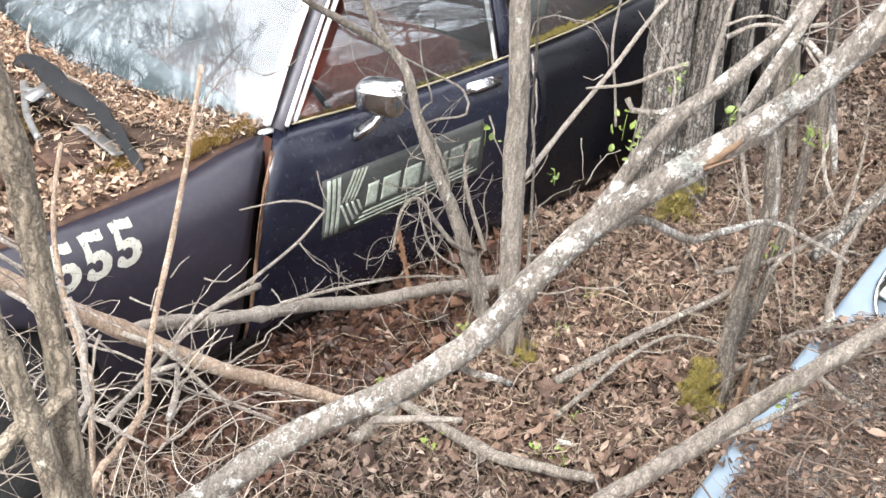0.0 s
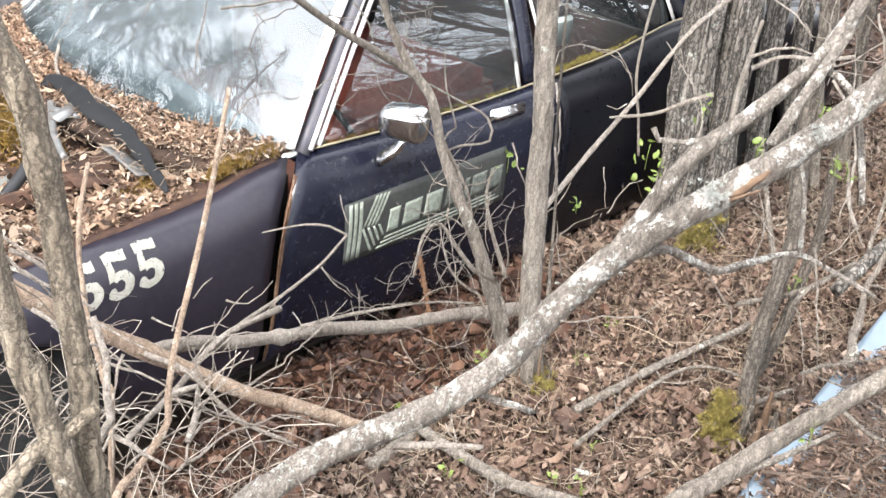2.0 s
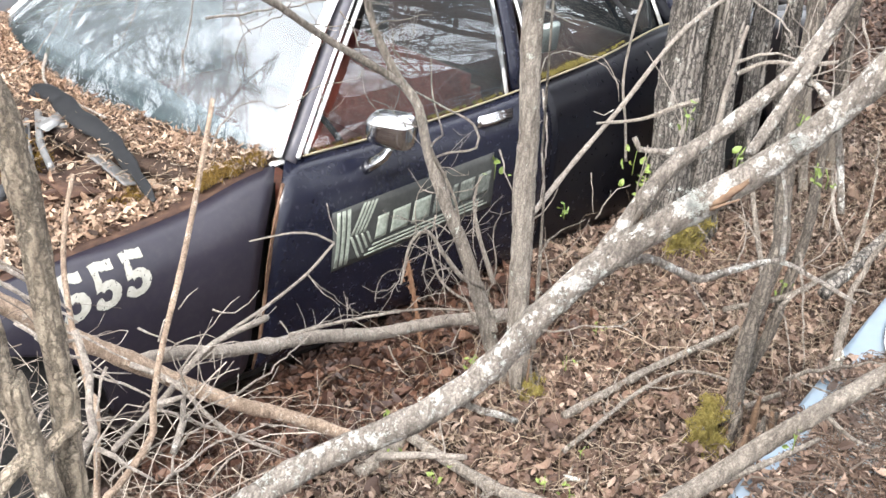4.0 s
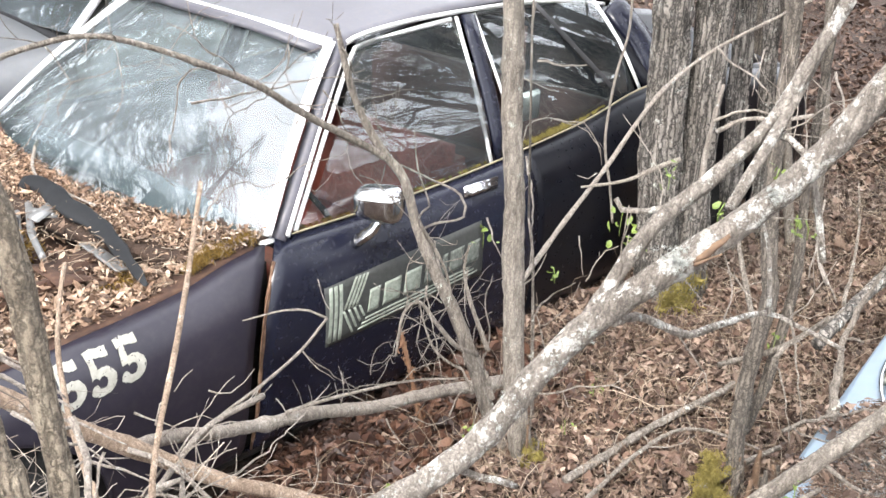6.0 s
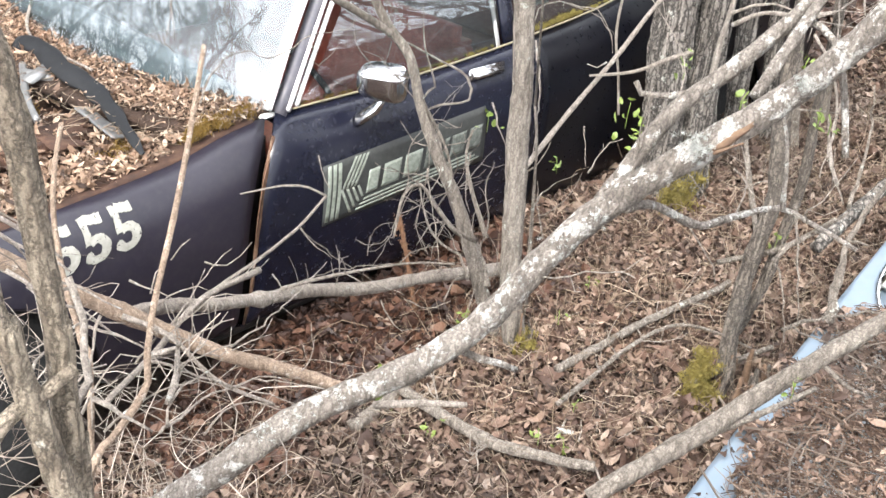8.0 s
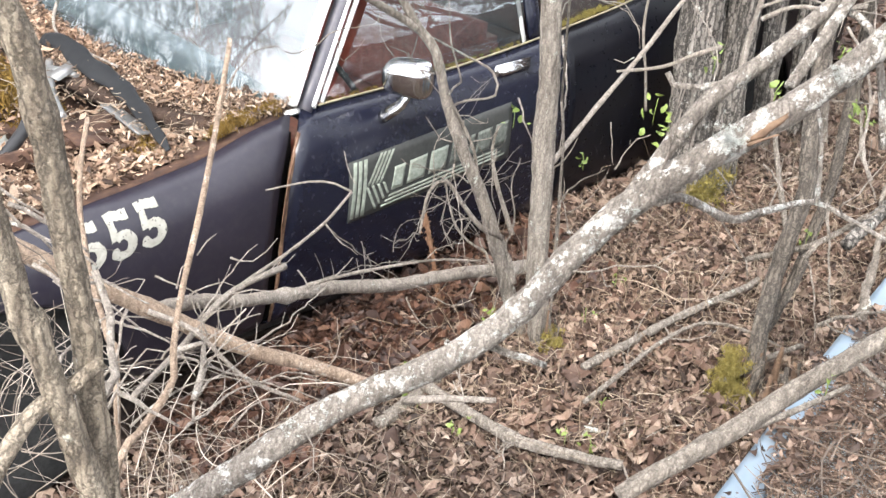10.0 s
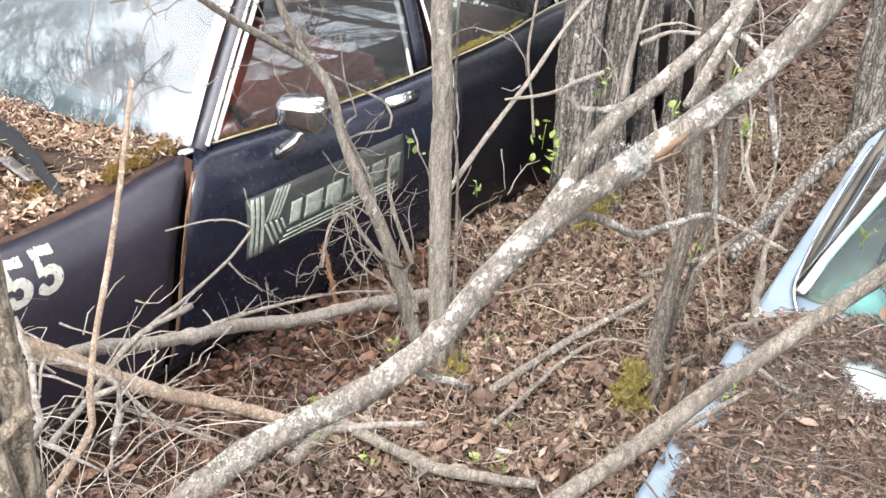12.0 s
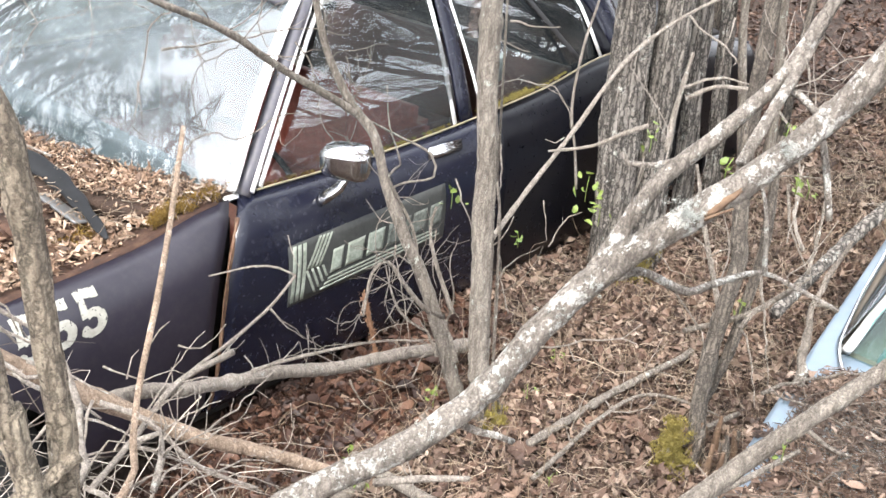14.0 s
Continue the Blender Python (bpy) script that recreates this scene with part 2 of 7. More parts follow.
BARK_LICHEN = bark_with_lichen("bark crusted with lichen", (0.14, 0.117, 0.10), (0.50, 0.45, 0.40), (0.67, 0.65, 0.61), 0.46, 75, 1.0, 0.6)
BARK_BARE = bark_with_lichen("bleached bare wood", (0.1952, 0.1337, 0.09463), (0.5279, 0.4066, 0.3117), (0.5738, 0.4903, 0.4119), 0.42, 80, 0.9, 0.75)
BARK_PALE = bark_with_lichen("pale dry twig", (0.1935, 0.1651, 0.142), (0.5237, 0.4668, 0.4145), (0.5692, 0.5692, 0.5328), 0.40, 80, 0.9, 0.75)
BARK_POST = bark_with_lichen("dry furrowed grey tan bark", (0.1725, 0.1365, 0.1046), (0.69, 0.5894, 0.4601), (0.7188, 0.6756, 0.5717), 0.36, 55, 1.0, 0.4)
SPLIT = grain("torn wood", [(0.07, 0.042, 0.027), (0.19, 0.12, 0.075)], 60, 0.9, 0.5)
BRACKEN = grain("rusty dead frond", [(0.13, 0.062, 0.03), (0.24, 0.135, 0.08)], 70, 0.9, 0.5)
SOIL = grain("forest soil", [(0.01895, 0.01134, 0.007533), (0.04421, 0.02592, 0.01742), (0.08211, 0.04968, 0.03296)], 26, 1.0, 0.8, distance=0.02)
LEAVES = islands("dead leaves", [(0.0, (0.036, 0.020, 0.0145)), (0.3, (0.068, 0.039, 0.0275)), (0.6, (0.105, 0.0635, 0.0455)), (0.88, (0.152, 0.099, 0.073)), (1.0, (0.225, 0.158, 0.12))])
LEAVES_GREY = islands("crumbled leaves", [(0.0, (0.031, 0.02, 0.0148)), (0.35, (0.078, 0.050, 0.0375)), (0.65, (0.145, 0.101, 0.078)), (0.88, (0.228, 0.171, 0.135)), (1.0, (0.345, 0.28, 0.232))])
LEAVES_SILL_SHADE = islands("red-brown leaves darkened for shade", [(0.0, (0.02, 0.009, 0.006)), (0.5, (0.055, 0.024, 0.014)), (0.85, (0.10, 0.047, 0.028)), (1.0, (0.17, 0.098, 0.065))], 0.6)
LEAVES_PALE = islands("curled lobed leaves", [(0.0, (0.065, 0.038, 0.027)), (0.4, (0.115, 0.072, 0.053)), (0.75, (0.175, 0.122, 0.093)), (1.0, (0.29, 0.225, 0.177))])
LEAVES_LIGHT = islands("dry tan leaves", [(0.0, (0.045, 0.028, 0.02)), (0.4, (0.2431, 0.1555, 0.1042)), (0.8, (0.3911, 0.285, 0.2036)), (1.0, (0.5709, 0.4663, 0.3674))])
NEEDLES = islands("needle litter", [(0.0, (0.036, 0.0225, 0.017)), (0.5, (0.092, 0.062, 0.046)), (1.0, (0.20, 0.155, 0.122))], 0.9)
STRAW = islands("dry stems", [(0.0, (0.132, 0.096, 0.0636)), (0.6, (0.252, 0.204, 0.1526)), (1.0, (0.348, 0.3, 0.2417))], 0.8)
TWIGS = islands("brush twigs", [(0.0, (0.10, 0.082, 0.068)), (0.6, (0.25, 0.22, 0.19)), (1.0, (0.42, 0.385, 0.34))], 0.85)
TWIGS_DULL = islands("dull brown twigs", [(0.0, (0.06, 0.047, 0.037)), (0.6, (0.13, 0.105, 0.085)), (1.0, (0.24, 0.20, 0.165))], 0.85)
FRESH = islands("fresh green leaves", [(0.0, (0.10, 0.165, 0.03)), (1.0, (0.22, 0.29, 0.075))], 0.5, 0.2)
FIR = islands("fir needles", [(0.0, (0.026, 0.052, 0.02)), (1.0, (0.085, 0.135, 0.048))], 0.7)


# ---- mesh helpers ----
def part(name, bm, mat, parent=None, label="", smooth=True):
    me = bpy.data.meshes.new(name)
    if isinstance(bm, tuple):
        me.from_pydata(*bm)
    else:
        bm.to_mesh(me)
        bm.free()
    me.materials.append(mat)
    if smooth:
        me.shade_smooth()
    ob = new(name, me)
    if parent:
        ob.parent = parent
    return tagged(ob, label)


def thing(name, label, category, group="", at=(0, 0, 0)):
    ob = new(name)
    ob.location = at
    ob.empty_display_size = 0.1
    return tagged(ob, label, category, group)


def lerp(table, x):
    """Smooth steps through rows of (x, value)."""
    xs, vs = [r[0] for r in table], [r[1] for r in table]
    if x <= xs[0]:
        return vs[0]
    for k in range(len(xs) - 1):
        if x <= xs[k + 1]:
            h = xs[k + 1] - xs[k]
            s = (x - xs[k]) / h
            m0 = (vs[k + 1] - vs[max(k - 1, 0)]) / (xs[k + 1] - xs[max(k - 1, 0)])
            j = min(k + 2, len(xs) - 1)
            m1 = (vs[j] - vs[k]) / (xs[j] - xs[k])
            return (2 * s**3 - 3 * s**2 + 1) * vs[k] + (s**3 - 2 * s**2 + s) * h * m0 + (3 * s**2 - 2 * s**3) * vs[k + 1] + (s**3 - s**2) * h * m1
    return vs[-1]


def sheet(fn, nu, nv, thick=0.0, flip=False):
    """A panel over u, v in 0..1, with a thickness inwards."""
    vs = [Vector(fn(i / nu, j / nv)) for j in range(nv + 1) for i in range(nu + 1)]
    w = nu + 1
    faces = [(j * w + i, j * w + i + 1, (j + 1) * w + i + 1, (j + 1) * w + i) for j in range(nv) for i in range(nu)]
    if flip:
        faces = [f[::-1] for f in faces]
    if thick:
        normals = [Vector() for _ in vs]
        for f in faces:
            nrm = (vs[f[1]] - vs[f[0]]).cross(vs[f[3]] - vs[f[0]])
            for k in f:
                normals[k] += nrm
        back = [v - nn.normalized() * thick for v, nn in zip(vs, normals)]
        b0 = len(vs)
        vs += back
        faces += [tuple(k + b0 for k in f[::-1]) for f in faces]
        rim = [(i, i + 1) for i in range(nu)] + [(j * w + nu, (j + 1) * w + nu) for j in range(nv)]
        rim += [(nv * w + i + 1, nv * w + i) for i in range(nu)] + [((j + 1) * w, j * w) for j in range(nv)]
        rim = [(b, a) if not flip else (a, b) for a, b in rim]
        faces += [(a, b, b + b0, a + b0) for a, b in rim]
    return ([tuple(v) for v in vs], [], faces)


def curve_points(pts, step):
    """Catmull-Rom through the points."""
    p = [Vector(q) for q in pts]
    p = [p[0] * 2 - p[1]] + p + [p[-1] * 2 - p[-2]]
    out = []
    for k in range(1, len(p) - 2):
        a, b, c, d = p[k - 1 : k + 3]
        n = max(1, int((c - b).length / step))
        for i in range(n):
            t = i / n
            out.append(0.5 * ((2 * b) + (c - a) * t + (2 * a - 5 * b + 4 * c - d) * t * t + (3 * b - a - 3 * c + d) * t**3))
    return out + [p[-2]]


def tube(pts, radii, seg, rough=0.0, flat=(1.0, 1.0), up=None, seed=0.0):
    """A tapering tube along the points, its skin uneven by rough."""
    vs, fs = [], []
    side = None
    for k, q in enumerate(pts):
        d = (pts[min(k + 1, len(pts) - 1)] - pts[max(k - 1, 0)]).normalized()
        if up is not None:
            side = d.cross(Vector(up)).normalized()
        elif side is None:
            side = d.orthogonal().normalized()
        else:
            side = (side - d * side.dot(d)).normalized()
        other = d.cross(side)
        for s in range(seg):
            a = math.tau * s / seg
            r = radii[k]
            if rough:
                r *= 1 + rough * noise.noise(Vector((math.cos(a) * 2 + seed, math.sin(a) * 2, q.length * 9 + k * 0.23)))
            vs.append(tuple(q + side * (r * flat[0] * math.cos(a)) + other * (r * flat[1] * math.sin(a))))
    for k in range(len(pts) - 1):
        for s in range(seg):
            t = (s + 1) % seg
            fs.append((k * seg + s, k * seg + t, (k + 1) * seg + t, (k + 1) * seg + s))
    fs.append(tuple(range(seg))[::-1])
    fs.append(tuple((len(pts) - 1) * seg + s for s in range(seg)))
    return vs, [], fs


def joined(meshes):
    vs, fs = [], []
    for v, _, f in meshes:
        k = len(vs)
        vs += v
        fs += [tuple(i + k for i in q) for q in f]
    return vs, [], fs


def wood(pts, r0, r1, seg=10, step=0.03, rough=0.22, knots=0.0, ridge=0.0, flare=0.0):
    """A limb: crooked, uneven, with knots; ridge cuts furrows along it, flare widens its foot."""
    p = curve_points(pts, step)
    n = len(p)
    seed = pts[0][0] * 37.0 + pts[-1][1] * 11.0
    radii, run, along = [], [], 0.0
    for k in range(n):
        along += (p[k] - p[k - 1]).length if k else 0.0
        run.append(along)
        r = r0 + (r1 - r0) * k / max(1, n - 1)
        r *= 1 + 0.10 * noise.noise(Vector((along * 5, seed, 0))) + knots * max(0, noise.noise(Vector((along * 14, seed, 5))) - 0.28)
        r *= 1 + flare * math.exp(-along / 0.12)
        radii.append(r)
    q = []
    for a, r in zip(p, radii):
        o = Vector((noise.noise(a * 5 + Vector((seed, 0, 0))), noise.noise(a * 5 + Vector((0, seed, 3))), noise.noise(a * 5 + Vector((0, 9, seed)))))
        q.append(a + o * min(0.22 * r, 0.009))
    vs, _, fs = tube(q, radii, seg)
    out = []
    for i, v in enumerate(vs):
        k, s = divmod(i, seg)
        c = q[k]
        w = math.tau * s / seg
        fine = noise.noise(Vector((math.cos(w) * 1.6 + seed, math.sin(w) * 1.6, run[k] * 26))) * rough
        fine += noise.noise(Vector((math.cos(w) * 3.5, math.sin(w) * 3.5 + seed, run[k] * 70))) * rough * 0.5
        if ridge:
            fine -= ridge * max(0.0, 0.35 - abs(noise.noise(Vector((math.cos(w) * 4.2, math.sin(w) * 4.2, run[k] * 3.2 + seed))))) * 2.0
        out.append(tuple(c + (Vector(v) - c) * (1 + fine)))
    return out, [], fs


def box(x0, x1, y0, y1, z0, z1, soft=0.004, m=None):
    bm = bmesh.new()
    bmesh.ops.create_cube(bm, size=1)
    for v in bm.verts:
        v.co = Vector(((x0 + x1) / 2 + v.co.x * (x1 - x0), (y0 + y1) / 2 + v.co.y * (y1 - y0), (z0 + z1) / 2 + v.co.z * (z1 - z0)))
    if soft:
        bmesh.ops.bevel(bm, geom=bm.edges[:], offset=soft, segments=2, affect="EDGES")
    if m:
        bm.transform(m)
    return bm


def lathe(profile, seg=24, m=None):
    """Profile rows (along, radius), turned about x."""
    vs, fs = [], []
    for a, r in profile:
        for s in range(seg):
            w = math.tau * s / seg
            vs.append((a, r * math.cos(w), r * math.sin(w)))
    for k in range(len(profile) - 1):
        for s in range(seg):
            t = (s + 1) % seg
            fs.append((k * seg + s, k * seg + t, (k + 1) * seg + t, (k + 1) * seg + s))
    fs += [tuple(range(seg))[::-1], tuple((len(profile) - 1) * seg + s for s in range(seg))]
    if m:
        vs = [tuple(m @ Vector(v)) for v in vs]
    return vs, [], fs


def fuzz(points, size, seed, each=26):
    """Moss: low mounds bristling with short blades."""
    g = np.random.default_rng(seed)
    p = np.repeat(np.array([tuple(q) for q in points]), each, 0)
    n = len(p)
    p = p + g.normal(0, size * 0.62, (n, 3)) * (1, 1, 0.7)
    w = g.normal(0, 0.6, (n, 3)) + (0, 0, 0.8)
    v, f = heap_of_sticks(p, w, g.uniform(0.7, 1.9, n) * size, g.uniform(0.06, 0.13, n) * size, g, 0.15, 2)
    bm = blob(points, size * 0.42, seed)
    bm.verts.index_update()
    core = ([tuple(q.co) for q in bm.verts], [], [tuple(q.index for q in t.verts) for t in bm.faces])
    bm.free()
    return joined([core, (v.tolist(), [], f.tolist())])


def blob(points, size, seed):
    """A lumpy cushion of moss or lichen: overlapping rough mounds."""
    rnd = random.Random(seed)
    bm = bmesh.new()
    for p in points:
        s = size * rnd.uniform(0.6, 1.25)
        bmesh.ops.create_icosphere(bm, subdivisions=2, radius=s, matrix=Matrix.Translation(p) @ Matrix.Diagonal((1, 1, rnd.uniform(0.4, 0.8), 1)))
    for v in bm.verts:
        v.co += Vector((noise.noise(v.co * 55), noise.noise(v.co * 55 + Vector((7, 0, 0))), noise.noise(v.co * 55 + Vector((0, 7, 0))))) * size * 0.55
    return bm


# ---- small pieces in heaps ----
ROWS_OF_LEAF = ((-0.28, 0.21), (0.0, 0.28), (0.27, 0.19))
LEAF = np.array([(-0.5, 0, 0)] + [(x, w * s, 0) for x, w in ROWS_OF_LEAF for s in (-1, 0, 1)] + [(0.5, 0, 0)])
LEAF_FACES = np.array([(0, 2, 1), (0, 3, 2), (1, 2, 5), (1, 5, 4), (2, 3, 6), (2, 6, 5), (4, 5, 8), (4, 8, 7), (5, 6, 9), (5, 9, 8), (7, 8, 10), (8, 9, 10)])


LOBED = np.array([(0, 0, 0)] + [((0.50, 0.38, 0.46, 0.35, 0.43, 0.37)[k % 6] * math.cos(k * math.tau / 12), (0.50, 0.38, 0.46, 0.35, 0.43, 0.37)[k % 6] * 0.72 * math.sin(k * math.tau / 12), 0) for k in range(12)])
LOBED_FACES = np.array([(0, k + 1, (k + 1) % 12 + 1) for k in range(12)])


def heap_of_leaves(places, sizes, rng, tilt=0.45, slim=1.0, curl=1.0, lobed=False):
    """Ovate or lobed leaves, each folded along its rib, curled and turned its own way."""
    n = len(places)
    form, form_faces = (LOBED, LOBED_FACES) if lobed else (LEAF, LEAF_FACES)
    shape = np.repeat(form[None], n, 0).copy()
    shape += rng.normal(0, 0.028, shape.shape) * (1, 1, 0.6)
    shape[:, :, 1] *= rng.uniform(0.65, 1.3, (n, 1)) * slim
    fold, bow, twist = rng.normal(0.15, 0.4, (n, 1)) * curl, rng.normal(0.1, 0.55, (n, 1)) * curl, rng.normal(0, 0.7, (n, 1)) * curl
    x, y = shape[:, :, 0], shape[:, :, 1]
    shape[:, :, 2] += fold * np.abs(y) * 1.2 + bow * x**2 + twist * x * y + rng.normal(0, 0.6, (n, 1)) * curl * y**2
    shape *= sizes[:, None, None]
    yaw, pitch, roll = rng.uniform(0, math.tau, n), rng.normal(0, tilt, n), rng.normal(0, tilt, n)
    c, s = np.cos(roll)[:, None], np.sin(roll)[:, None]
    x, y, z = shape[:, :, 0], shape[:, :, 1] * c - shape[:, :, 2] * s, shape[:, :, 1] * s + shape[:, :, 2] * c
    c, s = np.cos(pitch)[:, None], np.sin(pitch)[:, None]
    x, z = x * c + z * s, -x * s + z * c
    c, s = np.cos(yaw)[:, None], np.sin(yaw)[:, None]
    x, y = x * c - y * s, x * s + y * c
    v = np.stack([x, y, z], -1) + places[:, None]
    f = form_faces[None] + (np.arange(n) * len(form))[:, None, None]
    return v.reshape(-1, 3), f.reshape(-1, 3)


def heap_of_sticks(places, ways, lengths, radii, rng, bend=0.12, bits=4):
    """Thin bent three-sided sticks."""
    n = len(places)
    ways = ways / np.linalg.norm(ways, axis=1, keepdims=True)
    a = np.cross(ways, rng.normal(size=(n, 3)))
    a /= np.linalg.norm(a, axis=1, keepdims=True)
    b = np.cross(ways, a)
    sag = rng.normal(0, bend, (n, 2))
    vs = []
    for k in range(bits + 1):
        t = k / bits
        wob = rng.normal(0, 0.006, (n, 2))
        mid = places + ways * (lengths * (t - 0.5))[:, None] + (a * (sag[:, :1] * (t - t * t) * 4 + wob[:, :1]) + b * (sag[:, 1:] * (t - t * t) * 4 + wob[:, 1:])) * lengths[:, None]
        for w in (0, 2.1, 4.2):
            vs.append(mid + (a * math.cos(w) + b * math.sin(w)) * (radii * (1 - 0.55 * t))[:, None])
    v = np.stack(vs, 1)
    f = []
    for k in range(bits):
        for s in range(3):
            t = (s + 1) % 3
            f.append((k * 3 + s, k * 3 + t, k * 3 + 3 + t, k * 3 + 3 + s))
    f = np.array(f)[None] + (np.arange(n) * 3 * (bits + 1))[:, None, None]
    return v.reshape(-1, 3), f.reshape(-1, 4)


def heap(name, v, f, mat, label, category, smooth=False):
    ob = part(name, (v.tolist(), [], f.tolist()), mat, smooth=smooth)
    return tagged(ob, label, category, kind="stuff")


# ---- ground ----
def ease(a):
    a = min(1.0, max(0.0, a))
    return a * a * (3 - 2 * a)


def ground_z(x, y):
    z = 0.29 - 0.17 * ease((0.1 - x) / 0.9) + 0.05 * ease((-y - 0.3) / 0.6) * ease((x + 0.4) / 1.0) + 0.30 * ease((x - 2.0) / 4)
    z -= 0.12 * ease((y - 0.15) / 0.4) * ease((2.3 - y) / 0.4)
    z -= 0.115 * ease((y + 0.48) / 0.36) * ease((1.1 - x) / 0.9) * ease((0.7 - y) / 0.4)
    d = math.hypot(x, y)
    z += 0.03 * noise.noise(Vector((x * 1.7, y * 1.7, 0))) + 0.012 * noise.noise(Vector((x * 6, y * 6, 3)))
    z += 9.0 * ease((0.72 * x - 0.69 * y - 8.5) / 20)
    return z + 0.8 * ease((d - 6) / 25) * noise.noise(Vector((x * 0.09, y * 0.09, 8)))


def ground():
    ticks = [0.0]
    step = 0.06
    while ticks[-1] < 900:
        ticks.append(ticks[-1] + step)
        if ticks[-1] > 4:
            step *= 1.28
    line = [-t for t in ticks[:0:-1]] + ticks
    n = len(line)
    vs = [(x + 0.6, y - 0.4, ground_z(x + 0.6, y - 0.4)) for y in line for x in line]
    fs = [(j * n + i, j * n + i + 1, (j + 1) * n + i + 1, (j + 1) * n + i) for j in range(n - 1) for i in range(n - 1)]
    tagged(part("ground", (vs, [], fs), SOIL), "brown forest soil under a litter of dead leaves", "ground", kind="structure")


ground()


# ---- the dark sedan ----
BELT = [(-1.6, 0.80), (-1.0, 0.835), (-0.67, 0.862), (-0.3, 0.90), (-0.12, 0.945), (0.05, 0.965), (0.4, 0.965), (0.8, 0.975), (1.15, 1.0), (1.6, 1.045), (1.95, 1.11), (2.3, 1.12), (3.4, 1.0)]
SIDE = [(0.0, 0.12), (0.08, 0.05), (0.35, 0.012), (0.62, 0.0), (0.82, 0.018), (0.93, 0.055), (1.0, 0.115)]
ROCKER = 0.27


def belt(x):
    return lerp(BELT, x)


def side_at(x, z):
    """How far the near flank stands in at a height."""
    return lerp(SIDE, (z - ROCKER) / (belt(x) - ROCKER)) + 0.10 * ease((-0.9 - x) / 0.9)


def arch(x, z, cx, r):
    """Lifts the lower rim of a panel over a wheel."""
    d = abs(x - cx)
    return max(z, ROCKER + 0.07 + math.sqrt(r * r - d * d)) if d < r else z


WIDTH = 1.92


GAP = [(0.30, -0.117), (0.45, -0.117), (0.56, -0.115), (0.68, -0.106), (0.77, -0.09), (0.86, -0.056), (0.92, -0.010), (0.95, 0.035)]


def flank(x0, x1, far=False, wheel=None, n=24, gap=""):
    """A body panel; gap says which end follows the curved gap between fender and door."""
    def fn(u, v):
        x = x0 + (x1 - x0) * u
        if gap:
            seam = lerp(GAP, ROCKER + (belt(x if gap == "end" else -0.05) - ROCKER) * v)
            a, c = (x0, seam - 0.022) if gap == "end" else (seam + 0.015, x1)
            x = a + (c - a) * u
        low = ROCKER
        if wheel:
            low = arch(x, low, wheel, 0.36)
        z = low + (belt(x) - low) * v
        y = side_at(x, z)
        return (x, WIDTH - y if far else y, z)
    return sheet(fn, n, 18, 0.012, flip=far)


def roof_rail(x):
    return 0.41, 1.43 + 0.05 * ease((x - 0.5) / 0.7) - 0.05 * ease((x - 1.7) / 0.8)


def pane_plane(x, z):
    """Where the side glass stands at a height."""
    s = (z - 0.97) / (1.46 - 0.97)
    return 0.125 + 0.285 * max(0.0, s) ** 1.45


def screen_base(u):
    k = 1 - (2 * u - 1) ** 2
    return Vector((0.03 - 0.22 * k**0.75, 0.13 + u * (WIDTH - 0.26), 0.975 + 0.01 * k))


def screen_top(u):
    k = 1 - (2 * u - 1) ** 2
    return Vector((0.52 - 0.10 * k, 0.40 + u * (WIDTH - 0.80), 1.44 + 0.035 * k))


def screen(u, v, out=0.0):
    a, b = screen_base(u), screen_top(u)
    k = 1 - (2 * u - 1) ** 2
    p = a.lerp(b, v)
    bow = 0.05 * math.sin(math.pi * v)
    return p + Vector((-0.7, 0, 0.7)) * (bow * (0.35 + 0.65 * k) + out)


